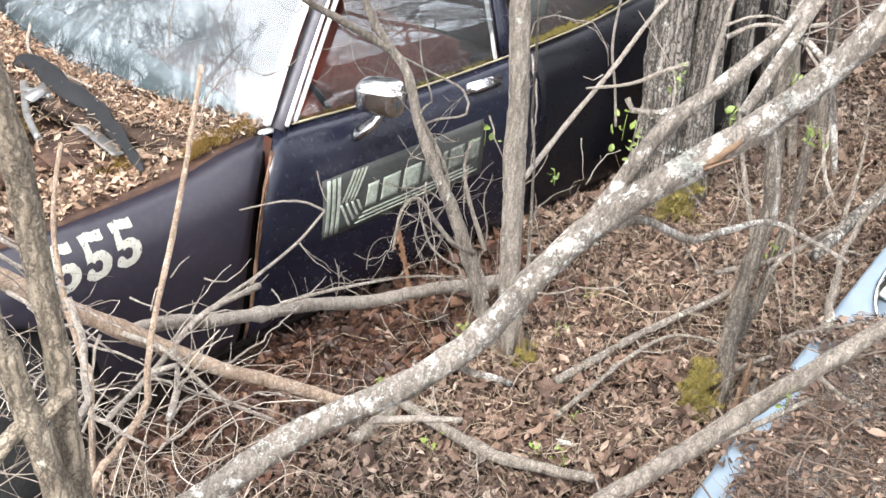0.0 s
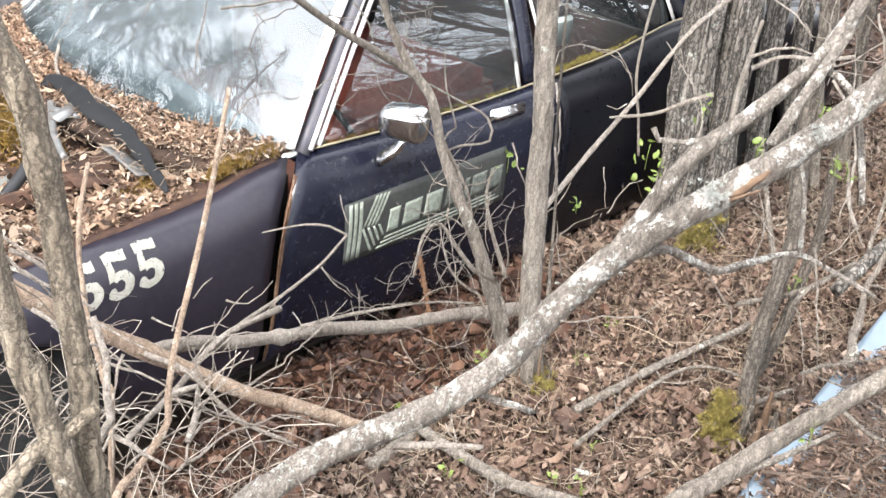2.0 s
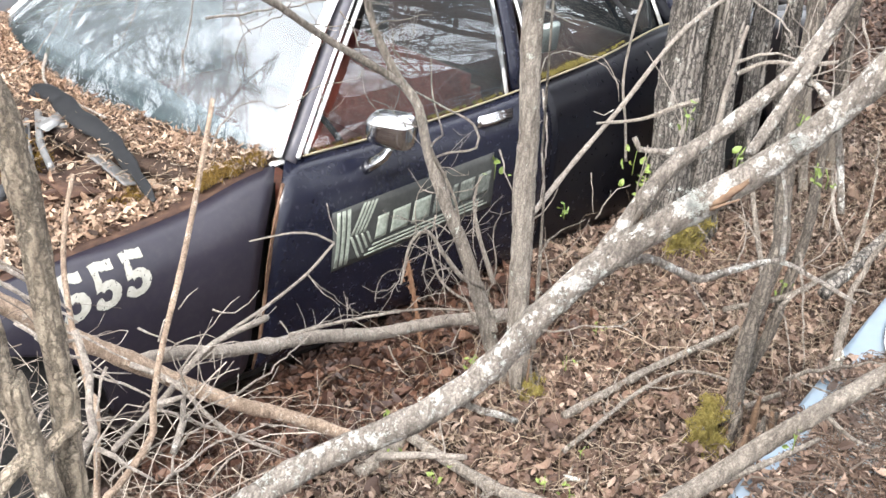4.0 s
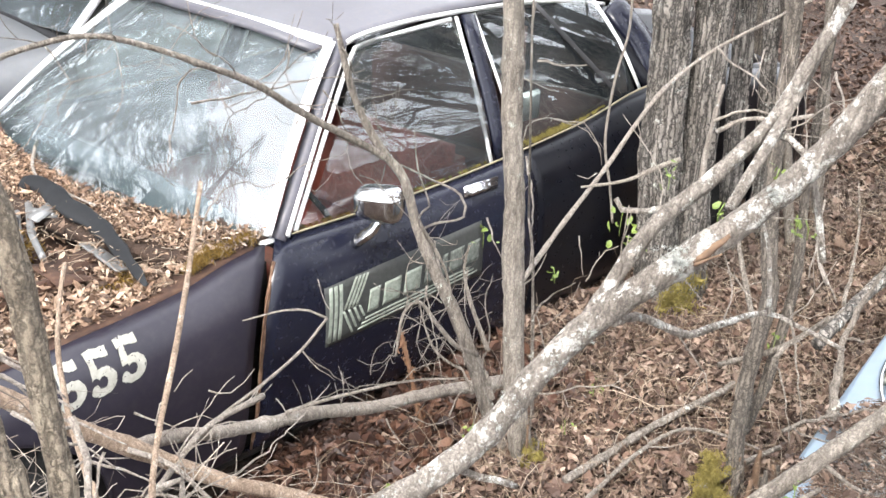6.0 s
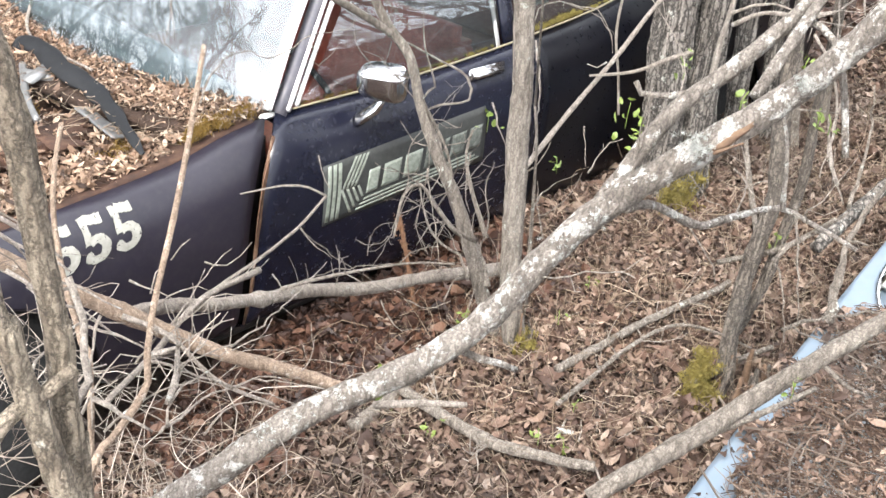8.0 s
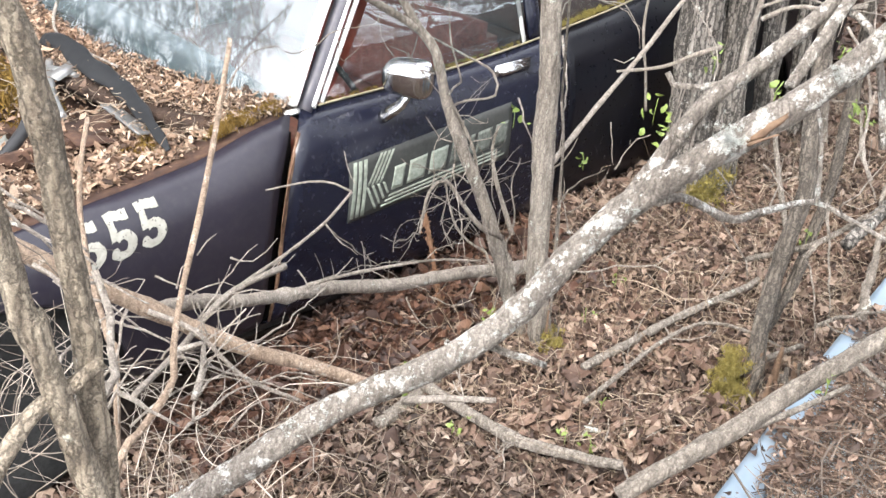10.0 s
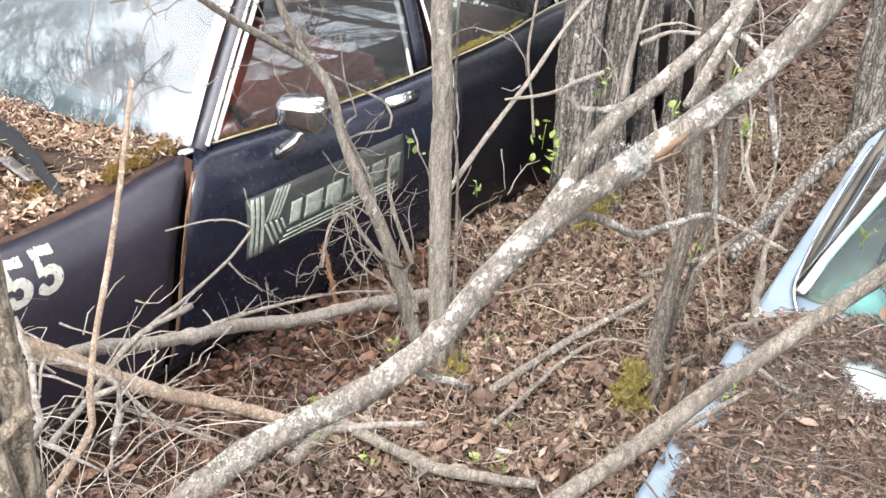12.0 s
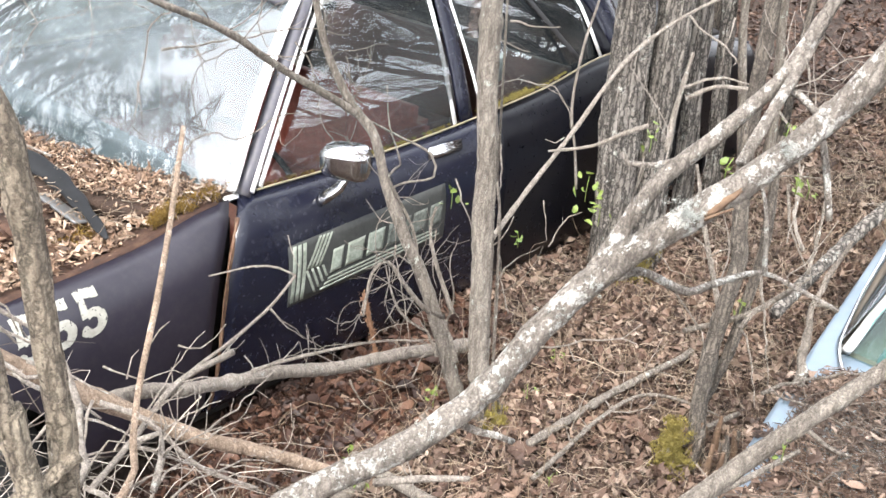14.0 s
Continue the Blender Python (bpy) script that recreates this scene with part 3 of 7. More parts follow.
def sedan():
    car = thing("sedan", "abandoned dark navy four-door sedan sunk among dead leaves", "car")
    body = part("fender", flank(-1.55, -0.03, wheel=-0.95, n=40, gap="end"), PURPLE_BLACK, car, "faded purplish black front fender with painted number")
    part("inner_fender", sheet(lambda u, v: (-1.5 + 1.47 * u, 0.112 + 0.16 * v, belt(-1.5 + 1.47 * u) + 0.012 * math.sin(math.pi * min(1, v * 1.3)) - 0.03 * v), 24, 6, 0.01, flip=False), RUST, car, "rusty inner fender lip")
    front_door = part("front_door", flank(-0.102, 1.205, gap="start"), NAVY, car, "dark navy front door with worn decal")
    rear_door = part("rear_door", flank(1.207, 2.18), DULL_BLACK, car, "dull black rear door")
    part("rear_quarter", flank(2.19, 3.4, wheel=2.62, n=40), DULL_BLACK, car)
    part("far_fender", flank(-1.55, -0.125, far=True, wheel=-0.95, n=40), PURPLE_BLACK, car)
    part("far_front_door", flank(-0.112, 1.20, far=True), NAVY, car)
    part("far_rear_door", flank(1.212, 2.18, far=True), NAVY, car)
    part("far_rear_quarter", flank(2.19, 3.4, far=True, wheel=2.62, n=40), NAVY, car)
    part("nose", sheet(lambda u, v: (-1.55 - 0.05 * math.sin(math.pi * u), 0.2 + 1.52 * u, 0.33 + 0.47 * v), 12, 6, 0.02, flip=True), NAVY, car)
    part("tail", sheet(lambda u, v: (3.4 + 0.04 * math.sin(math.pi * u), 0.1 + 1.72 * u, 0.33 + 0.67 * v), 12, 6, 0.02), NAVY, car)
    part("deck_lid", sheet(lambda u, v: (2.55 + 0.85 * u, 0.12 + (WIDTH - 0.24) * v, belt(2.55 + 0.85 * u) + 0.03 * math.sin(math.pi * v)), 12, 16, 0.012), DULL_BLACK, car)
    for tag, y in (("", lambda v: 0.118 + 0.05 * v * v), ("far_", lambda v: WIDTH - 0.118 - 0.05 * v * v)):
        part(tag + "rocker_panel", sheet(lambda u, v: (-0.5 + 2.7 * u, y(v), ROCKER + 0.012 - (0.085 - 0.02 * u) * v), 30, 6, 0.01, flip=not tag), RUST_AND_SHADE_BLACK, car, "rusty black sill under the doors")
    part("floor_pan", box(-1.5, 3.35, 0.12, WIDTH - 0.12, 0.27, 0.33, 0.01), CABIN, car)
    part("firewall", box(-0.16, -0.10, 0.10, WIDTH - 0.10, 0.3, 0.90, 0.01), CABIN, car)
    # roof, pillars and screens
    def roof(u, v):
        x = 0.45 + 1.75 * u
        inset, z = roof_rail(x)
        inset += 0.06 * u
        x -= (0.10 * (1 - (2 * v - 1) ** 2)) * (1 - u)
        return (x, inset + (WIDTH - 2 * inset) * v, z + 0.055 * (1 - abs(2 * v - 1) ** 2.5))
    part("roof", sheet(roof, 20, 20, 0.015), SKY_SHEEN_GREY, car, "dusty faded roof, lilac grey with sky sheen painted in")
    part("windscreen", sheet(lambda u, v: screen(u, v), 28, 12, flip=True), WINDSCREEN, car, "dusty windscreen reflecting trees and sky")
    part("rear_window", sheet(lambda u, v: (2.55 - 0.36 * v, 0.22 + 0.22 * v + (WIDTH - 0.44 - 0.44 * v) * u, 1.13 + 0.27 * v), 10, 6), TEAL_GLASS, car)
    for far in (0, 1):
        f = (lambda p: (p[0], WIDTH - p[1], p[2])) if far else (lambda p: p)
        u = far
        line = [tuple(screen(u, k / 8, 0.004)) for k in range(9)]
        tag = "far_" if far else ""
        part(tag + "windscreen_trim", tube(curve_points(line, 0.04), [0.024] * len(curve_points(line, 0.04)), 8, flat=(1, 0.4), up=(-0.7, 0, 0.7)), TRIM, car, "bright windscreen moulding")
        pillar = [f((0.055 + 0.50 * k / 8 + 0.01, 0.118 + 0.285 * k / 8, 0.955 + 0.485 * k / 8)) for k in range(9)]
        part(tag + "front_pillar", tube(curve_points(pillar, 0.05), [0.024] * len(curve_points(pillar, 0.05)), 10), SKY_SHEEN_GREY, car, "dusty pillar, lilac grey with sky sheen painted in")
        drip = [f(p) for p in ((0.085, 0.10, 0.97), (0.33, 0.245, 1.205), (0.545, 0.37, 1.40), (0.62, 0.40, 1.445), (0.95, 0.395, 1.475), (1.6, 0.40, 1.465), (2.1, 0.42, 1.40))]
        part(tag + "drip_rail", tube(curve_points(drip, 0.04), [0.0085] * len(curve_points(drip, 0.04)), 6), TRIM, car, "bright drip rail")
        frame_line = [f(p) for p in ((0.125, 0.112, 0.972), (0.37, 0.252, 1.20), (0.585, 0.375, 1.385), (0.66, 0.392, 1.42), (0.9, 0.398, 1.44), (1.10, 0.40, 1.452))]
        part(tag + "door_frame", tube(curve_points(frame_line, 0.04), [0.009] * len(curve_points(frame_line, 0.04)), 8), TRIM, car, "bright window frame")
        posts = [((1.045, 0.115, 0.99), (1.085, 0.25, 1.24), (1.125, 0.395, 1.46), 0.011, TRIM), ((1.12, 0.125, 0.99), (1.15, 0.25, 1.24), (1.18, 0.385, 1.46), 0.04, NAVY), ((1.205, 0.112, 1.0), (1.215, 0.25, 1.24), (1.225, 0.395, 1.46), 0.008, TRIM)]
        posts += [((1.86, 0.13, 1.10), (1.72, 0.26, 1.28), (1.58, 0.39, 1.46), 0.013, BLACK), ((2.02, 0.14, 1.10), (2.02, 0.27, 1.28), (1.98, 0.39, 1.43), 0.012, TRIM), ((2.2, 0.16, 1.1), (2.2, 0.28, 1.26), (2.12, 0.40, 1.40), 0.09, NAVY)]
        for a, b, c, r, mat in posts:
            line = curve_points([f(a), f(b), f(c)], 0.08)
            part(tag + "window_post", tube(line, [r] * len(line), 8, flat=(1, 0.35), up=(0, -1, 0.5)), mat, car)
        part(tag + "front_window", sheet(lambda u, v: f((lambda z, x: (x, pane_plane(x, z), z))(0.96 + 0.49 * v, (0.14 + 0.50 * v) + (1.06 + 0.06 * v - 0.14 - 0.50 * v) * u)), 8, 12), SIDE_GLASS, car, "front side window")
        part(tag + "rear_side_window", sheet(lambda u, v: f((lambda z, x: (x, pane_plane(x, z) + 0.005, z))(0.99 + 0.47 * v, 1.2 + (0.84 - 0.06 * v) * u)), 8, 12), SIDE_GLASS, car)
        part(tag + "sail_panel", sheet(lambda u, v: f((2.06 - 0.10 * v + (1.15 - 0.62 * v) * u, 0.135 + 0.27 * v + 0.03 * u, belt(2.1) - 0.02 - 0.05 * u + 0.31 * v - 0.03 * u * v)), 8, 8, 0.012, flip=bool(far)), DULL_BLACK, car, "dark rear roof pillar")
        sill = [f((x, side_at(x, belt(x)) - 0.006, belt(x) + 0.002)) for x in (0.11, 0.2, 0.4, 0.7, 1.0, 1.25, 1.6, 1.9, 2.1)]
        part(tag + "belt_trim", tube(curve_points(sill, 0.05), [0.0038] * len(curve_points(sill, 0.05)), 6), TARNISH, car, "tarnished belt moulding")
    head = [tuple(screen(k / 12, 1.0, 0.004)) for k in range(13)]
    part("header_trim", tube(curve_points(head, 0.05), [0.020] * len(curve_points(head, 0.05)), 8, flat=(1, 0.4), up=(-0.6, 0, 0.8)), TRIM, car, "bright moulding over the windscreen")
    # cabin
    part("dashboard", sheet(lambda u, v: ((-0.10 + 0.25 * v) + 0.05 * math.sin(math.pi * u), 0.16 + (WIDTH - 0.32) * u, 0.945 - 0.03 * v - 0.06 * max(0, v - 0.8) * 5), 16, 8, 0.02), DASH, car, "blue grey dashboard top")
    for name, x in (("front_seat", 0.95), ("rear_seat", 1.95)):
        part(name, joined([box_mesh(x - 0.5, x + 0.02, 0.22, WIDTH - 0.22, 0.42, 0.66, 0.06), box_mesh(x - 0.04, x + 0.14, 0.22, WIDTH - 0.22, 0.5, 1.02, 0.06)]), RED_VINYL if name == "front_seat" else BROWN_VINYL, car, "dark red vinyl bench seat" if name == "front_seat" else "dark brown vinyl bench seat")
    # near lining red, far lining near-black
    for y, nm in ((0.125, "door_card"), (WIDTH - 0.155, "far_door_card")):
        part(nm, box(0.12, 2.1, y, y + 0.03, 0.34, 0.945, 0.01), RED_VINYL if nm == "door_card" else CABIN, car, "dark red door lining" if nm == "door_card" else "near-black far door lining")
    part("headlining", sheet(lambda u, v: (0.6 + 1.5 * u, 0.47 + (WIDTH - 0.94) * v, 1.43), 4, 4, 0.005), CABIN, car)
    part("steering_wheel", lathe_ring(0.19, 0.011, look((0.46, 0.52, 0.86), (0.1, 0.52, 0.62))), BLACK, car)
    # mirror
    def shell(u, v):
        a, h = (u - 0.5) * math.tau, (v - 0.5) * math.pi
        pw = lambda w, e: math.copysign(abs(w) ** e, w)
        p = Vector((0.052 * pw(math.cos(h), 0.42) * pw(math.cos(a), 0.7), 0.084 * pw(math.cos(h), 0.42) * pw(math.sin(a), 0.55), 0.057 * pw(math.sin(h), 0.6)))
        lip = ease((p.z - 0.026) / 0.006)
        p.x, p.y = p.x * (1 - 0.10 * lip), p.y * (1 - 0.05 * lip)
        p.z *= 1 - 0.1 * (p.y / 0.09)
        return tuple(pose(0.352, -0.018, 1.047, 0, 0, 28) @ (p * 0.95))
    mir = part("door_mirror", sheet(shell, 40, 40), CHROME, car, "rounded chrome door mirror")
    arm = curve_points([(0.318, 0.055, 0.90), (0.325, 0.022, 0.928), (0.342, -0.008, 0.96), (0.355, -0.018, 1.0)], 0.02)
    part("mirror_arm", tube(arm, [0.022 - 0.008 * k / len(arm) for k in range(len(arm))], 12, flat=(1.2, 0.8)), CHROME, mir)
    part("pillar_box", box(1.315, 1.425, 0.205, 0.23, 1.07, 1.18, 0.006, None), PALE_PLASTIC, car, "pale grey green plastic box inside the rear window")
    # door handle
    hy = side_at(0.92, 0.935)
    handle = part("door_handle", box(0.845, 1.0, hy - 0.022, hy - 0.006, 0.925, 0.955, 0.006), CHROME, front_door, "chrome pull handle")
    part("handle_plate", box(0.835, 1.015, hy - 0.006, hy + 0.004, 0.912, 0.965, 0.003), CHROME, front_door)
    part("rear_handle", box(1.98, 2.13, side_at(2.0, 1.04) - 0.022, side_at(2.0, 1.04) - 0.004, 1.03, 1.06, 0.006), CHROME, rear_door, "chrome pull handle")
    seam = curve_points([(lerp(GAP, z) + 0.014, side_at(lerp(GAP, z), z) + 0.004, z) for z in (0.32, 0.45, 0.6, 0.7, 0.8, 0.87, 0.92)], 0.03)
    part("panel_edge", tube(seam, [0.0045 + 0.003 * math.sin(k * 0.9) ** 2 for k in range(len(seam))], 6, 0.3), EDGE, front_door, "rusty door edge")
    part("torn_edge", sheet(lambda u, v: (lerp(GAP, 0.60 + 0.26 * v) + 0.012 - 0.020 * u * math.sin(math.pi * v) ** 0.7, side_at(0.0, 0.60 + 0.26 * v) + 0.002 - 0.014 * u * math.sin(math.pi * v), 0.60 + 0.26 * v), 4, 14, 0.002), EDGE, front_door, "rusty torn edge bent out of the door gap")
    # added black sheet: the deep shade inside the gap, given as colour
    part("gap_shadow_panel", sheet(lambda u, v: (-0.20 + 0.22 * u, 0.10 + 0.02 * v, 0.28 + 0.62 * v), 4, 8, 0.004), RUST_AND_SHADE_BLACK, car, "black sheet standing for the shade in the door gap")
    part("pillar_cap", box(0.0, 0.055, 0.112, 0.142, 0.952, 0.966, 0.005), TRIM, car, "bright cap at the pillar's foot")
    # worn decal: a field, a striped emblem and a row of slanted blocks over three lines
    def flat_piece(name, x0, x1, z0, z1, slant, lift, mat, parent, label="", nx=6, nz=6, rise=0.0):
        def fn(u, v):
            z = z0 + (z1 - z0) * v
            x = x0 + (x1 - x0) * u + slant * (z - z0)
            z += rise * (x - x0)
            return (x, side_at(x, z) - lift, z)
        return part(name, sheet(fn, nx, nz, 0.001), mat, parent, label)
    field = flat_piece("decal", 0.152, 0.89, 0.604, 0.806, 0.0, 0.002, DECAL, front_door, "worn grey door decal with striped emblem", 24, 8, 0.045)
    for k in range(3):
        flat_piece("emblem_bar", 0.159 + 0.021 * k, 0.173 + 0.021 * k, 0.616, 0.802, 0.06, 0.0045, DECAL_LIGHT, field)
    for k in range(4):
        flat_piece("emblem_bar", 0.222 + 0.0165 * k, 0.232 + 0.0165 * k, 0.712, 0.808, 0.62, 0.0045, DECAL_LIGHT, field)
        flat_piece("emblem_bar", 0.258 + 0.0165 * k, 0.268 + 0.0165 * k, 0.624 + 0.014 * k, 0.710, -0.46, 0.0045, DECAL_LIGHT, field)
    for k in range(3):
        flat_piece("emblem_line", 0.285 + 0.016 * k, 0.86 - 0.02 * k, 0.622 + 0.0145 * k, 0.629 + 0.0145 * k, 0.3, 0.0045, DECAL_LIGHT, field, nx=16, nz=1, rise=0.06)
    for a, b, worn in ((0.326, 0.374, 0), (0.393, 0.470, 0), (0.488, 0.566, 0), (0.584, 0.655, 1), (0.672, 0.694, 1), (0.708, 0.778, 1), (0.796, 0.862, 1)):
        flat_piece("emblem_block", a, b, 0.672 + 0.06 * (a - 0.326), 0.748 + 0.06 * (a - 0.326), 0.17, 0.0045, DECAL_FAINT if worn else DECAL_LIGHT, field, rise=0.06)
    # number on the fender, brushed through a cut stencil
    def five(px, py):
        flag = 0.10 < px < 0.74 and 0.80 + 0.05 * math.sin(px * 7) < py < 0.97 + 0.04 * math.sin(px * 6 + 0.6)
        stem = 0.10 + 0.05 * (py - 0.5) < px < 0.31 and 0.46 < py < 0.84
        ex, ey = px - 0.38, py - 0.30
        ring = (ex / 0.42) ** 2 + (ey / 0.31) ** 2 < 1 < (ex / 0.14) ** 2 + (ey / 0.13) ** 2
        turn = math.degrees(math.atan2(ey, ex))
        ball = math.hypot(px - 0.14, (py - 0.19) * 0.95) < 0.125
        return flag or stem or ball or (ring and not (128 < turn or turn < -165))
    for k, (nx0, nz0) in enumerate(((-0.728, 0.722), (-0.638, 0.730), (-0.549, 0.738))):
        cols, rows, across, step = 48, 56, 0.00165, 0.00195
        seat, vs, fs = {}, [], []

        def corner(i, j):
            if (i, j) not in seat:
                x, z = nx0 + i * across + 0.02 * j * step, nz0 + j * step + 0.20 * i * across
                seat[(i, j)] = len(vs)
                vs.append((x, side_at(x, z) - 0.003, z))
            return seat[(i, j)]
        for j in range(rows):
            for i in range(cols):
                chip = noise.noise(Vector((i * 0.21 + k * 9, j * 0.21, k * 3.0))) + 0.5 * noise.noise(Vector((i * 0.6, j * 0.6 + k * 5, 1.0)))
                wave = 0.018 * noise.noise(Vector((i * 0.15, j * 0.15, k + 4.0)))
                if five((i + 0.5) / cols * 0.80 + wave, (j + 0.5) / rows + wave) and chip < 0.62:
                    fs.append((corner(i, j), corner(i + 1, j), corner(i + 1, j + 1), corner(i, j + 1)))
        part("number", (vs, [], fs), STENCIL, body, "cream stencilled number")
    # wheels, half sunk
    for nm, x, y in (("wheel", -0.95, 0.17), ("wheel", 2.62, 0.17), ("wheel", -0.95, WIDTH - 0.17), ("wheel", 2.62, WIDTH - 0.17)):
        m = pose(x, y, 0.34, 0, 0, 90)
        w = part(nm, lathe([(-0.09, 0.22), (-0.10, 0.30), (-0.07, 0.335), (0.07, 0.335), (0.10, 0.30), (0.09, 0.22)], 28, m), TYRE, car)
        part("rim", lathe([(-0.07, 0.05), (-0.085, 0.10), (-0.05, 0.14), (-0.075, 0.20), (-0.06, 0.225), (0.06, 0.225)], 24, m), RUST, w)
    for x in (-0.95, 2.62):
        part("wheel_well", sheet(lambda u, v: (x + 0.39 * math.cos(math.pi * u), 0.05 + 0.42 * v, 0.34 + 0.38 * math.sin(math.pi * u)), 14, 2, 0.01), CABIN, car)
    # open engine bay: bent sheet and alloy pieces
    strip = [(-0.30, 0.97, 0.985), (-0.285, 0.93, 0.992), (-0.28, 0.845, 0.995), (-0.298, 0.70, 0.985), (-0.293, 0.56, 0.975), (-0.312, 0.42, 0.963), (-0.345, 0.27, 0.948), (-0.368, 0.16, 0.925)]
    p = curve_points(strip, 0.015)
    n = len(p)
    part("bent_hood_edge", tube(p, [0.006 + 0.016 * math.sin(math.pi * min(1, 0.30 + 0.72 * k / n)) + 0.002 * math.sin(k * 0.7) for k in range(n)], 14, 0.0, flat=(1.5, 0.55), up=(-0.5, 0, 0.86)), GREY_SHEET, car, "bent black hood edge")
    part("bay_floor", sheet(lambda u, v: (-1.5 + 1.36 * u, 0.24 + (WIDTH - 0.48) * v, 0.80 + 0.06 * u), 10, 10, 0.01), RUST, car, "rusty engine bay panel")
    part("bay_rail", box(-0.75, -0.38, 0.40, 0.44, 0.84, 0.90, 0.01, pose(0, 0, 0, 0, 0, 0)), RUST, car)
    part("alloy_frame", joined([tube(curve_points(q, 0.02), [r] * len(curve_points(q, 0.02)), 8, 0.25) for q, r in (
        ([(-0.34, 0.86, 0.955), (-0.385, 0.77, 0.945), (-0.44, 0.65, 0.935), (-0.475, 0.53, 0.915)], 0.011),
        ([(-0.385, 0.85, 0.94), (-0.43, 0.76, 0.93), (-0.50, 0.60, 0.91)], 0.009),
        ([(-0.37, 0.80, 0.955), (-0.345, 0.75, 0.955), (-0.315, 0.72, 0.945)], 0.014))]), PALE_METAL, car, "pale oxidised hinge frame")
    part("alloy_plate", box(-0.06, 0.05, -0.022, 0.022, -0.005, 0.005, 0.004, pose(-0.345, 0.745, 0.966, 12, -10, 20)), PALE_METAL, car, "pale oxidised plate")
    part("rusty_plate", sheet(lambda u, v: (-0.52 + 0.2 * u, 0.36 + 0.22 * v - 0.05 * u, 0.893 + 0.012 * math.sin(5 * u + 3 * v)), 8, 8, 0.006), RUST, car, "rusty flat plate")
    part("radiator_panel", sheet(lambda u, v: (-0.86 + 0.15 * u + 0.13 * v, 0.36 + 0.28 * v + 0.02 * u, 0.845 + 0.004 * math.sin(7 * u)), 8, 8, 0.012), plain("dusty grey sheet", (0.26, 0.27, 0.25), 0.6), car, "dusty grey flat panel")
    part("pale_plate", sheet(lambda u, v: (-0.375 + 0.05 * u, 0.30 + 0.20 * v, 0.925 + 0.02 * v - 0.01 * u), 6, 8, 0.005), PALE_METAL, car, "pale bent plate under the hood edge")
    part("grey_hose", tube(curve_points([(-0.42, 0.80, 0.93), (-0.50, 0.66, 0.92), (-0.60, 0.52, 0.91), (-0.70, 0.46, 0.87)], 0.02), [0.018] * len(curve_points([(-0.42, 0.80, 0.93), (-0.50, 0.66, 0.92), (-0.60, 0.52, 0.91), (-0.70, 0.46, 0.87)], 0.02)), 10), BLACK, car, "black rubber hose")
    return car


def box_mesh(x0, x1, y0, y1, z0, z1, soft):
    bm = box(x0, x1, y0, y1, z0, z1, soft)
    out = ([tuple(v.co) for v in bm.verts], [], [tuple(v.index for v in f.verts) for f in bm.faces])
    bm.free()
    return out


def lathe_ring(radius, r, m):
    pts = [m @ Vector((radius * math.cos(a), radius * math.sin(a), 0)) for a in np.linspace(0, math.tau, 33)]
    return tube(pts, [r] * 33, 8)


sedan()


# ---- the pale blue car ----
BLUE_POSE = pose(0.971, -1.203, -0.30, 0, 0, 8.3)


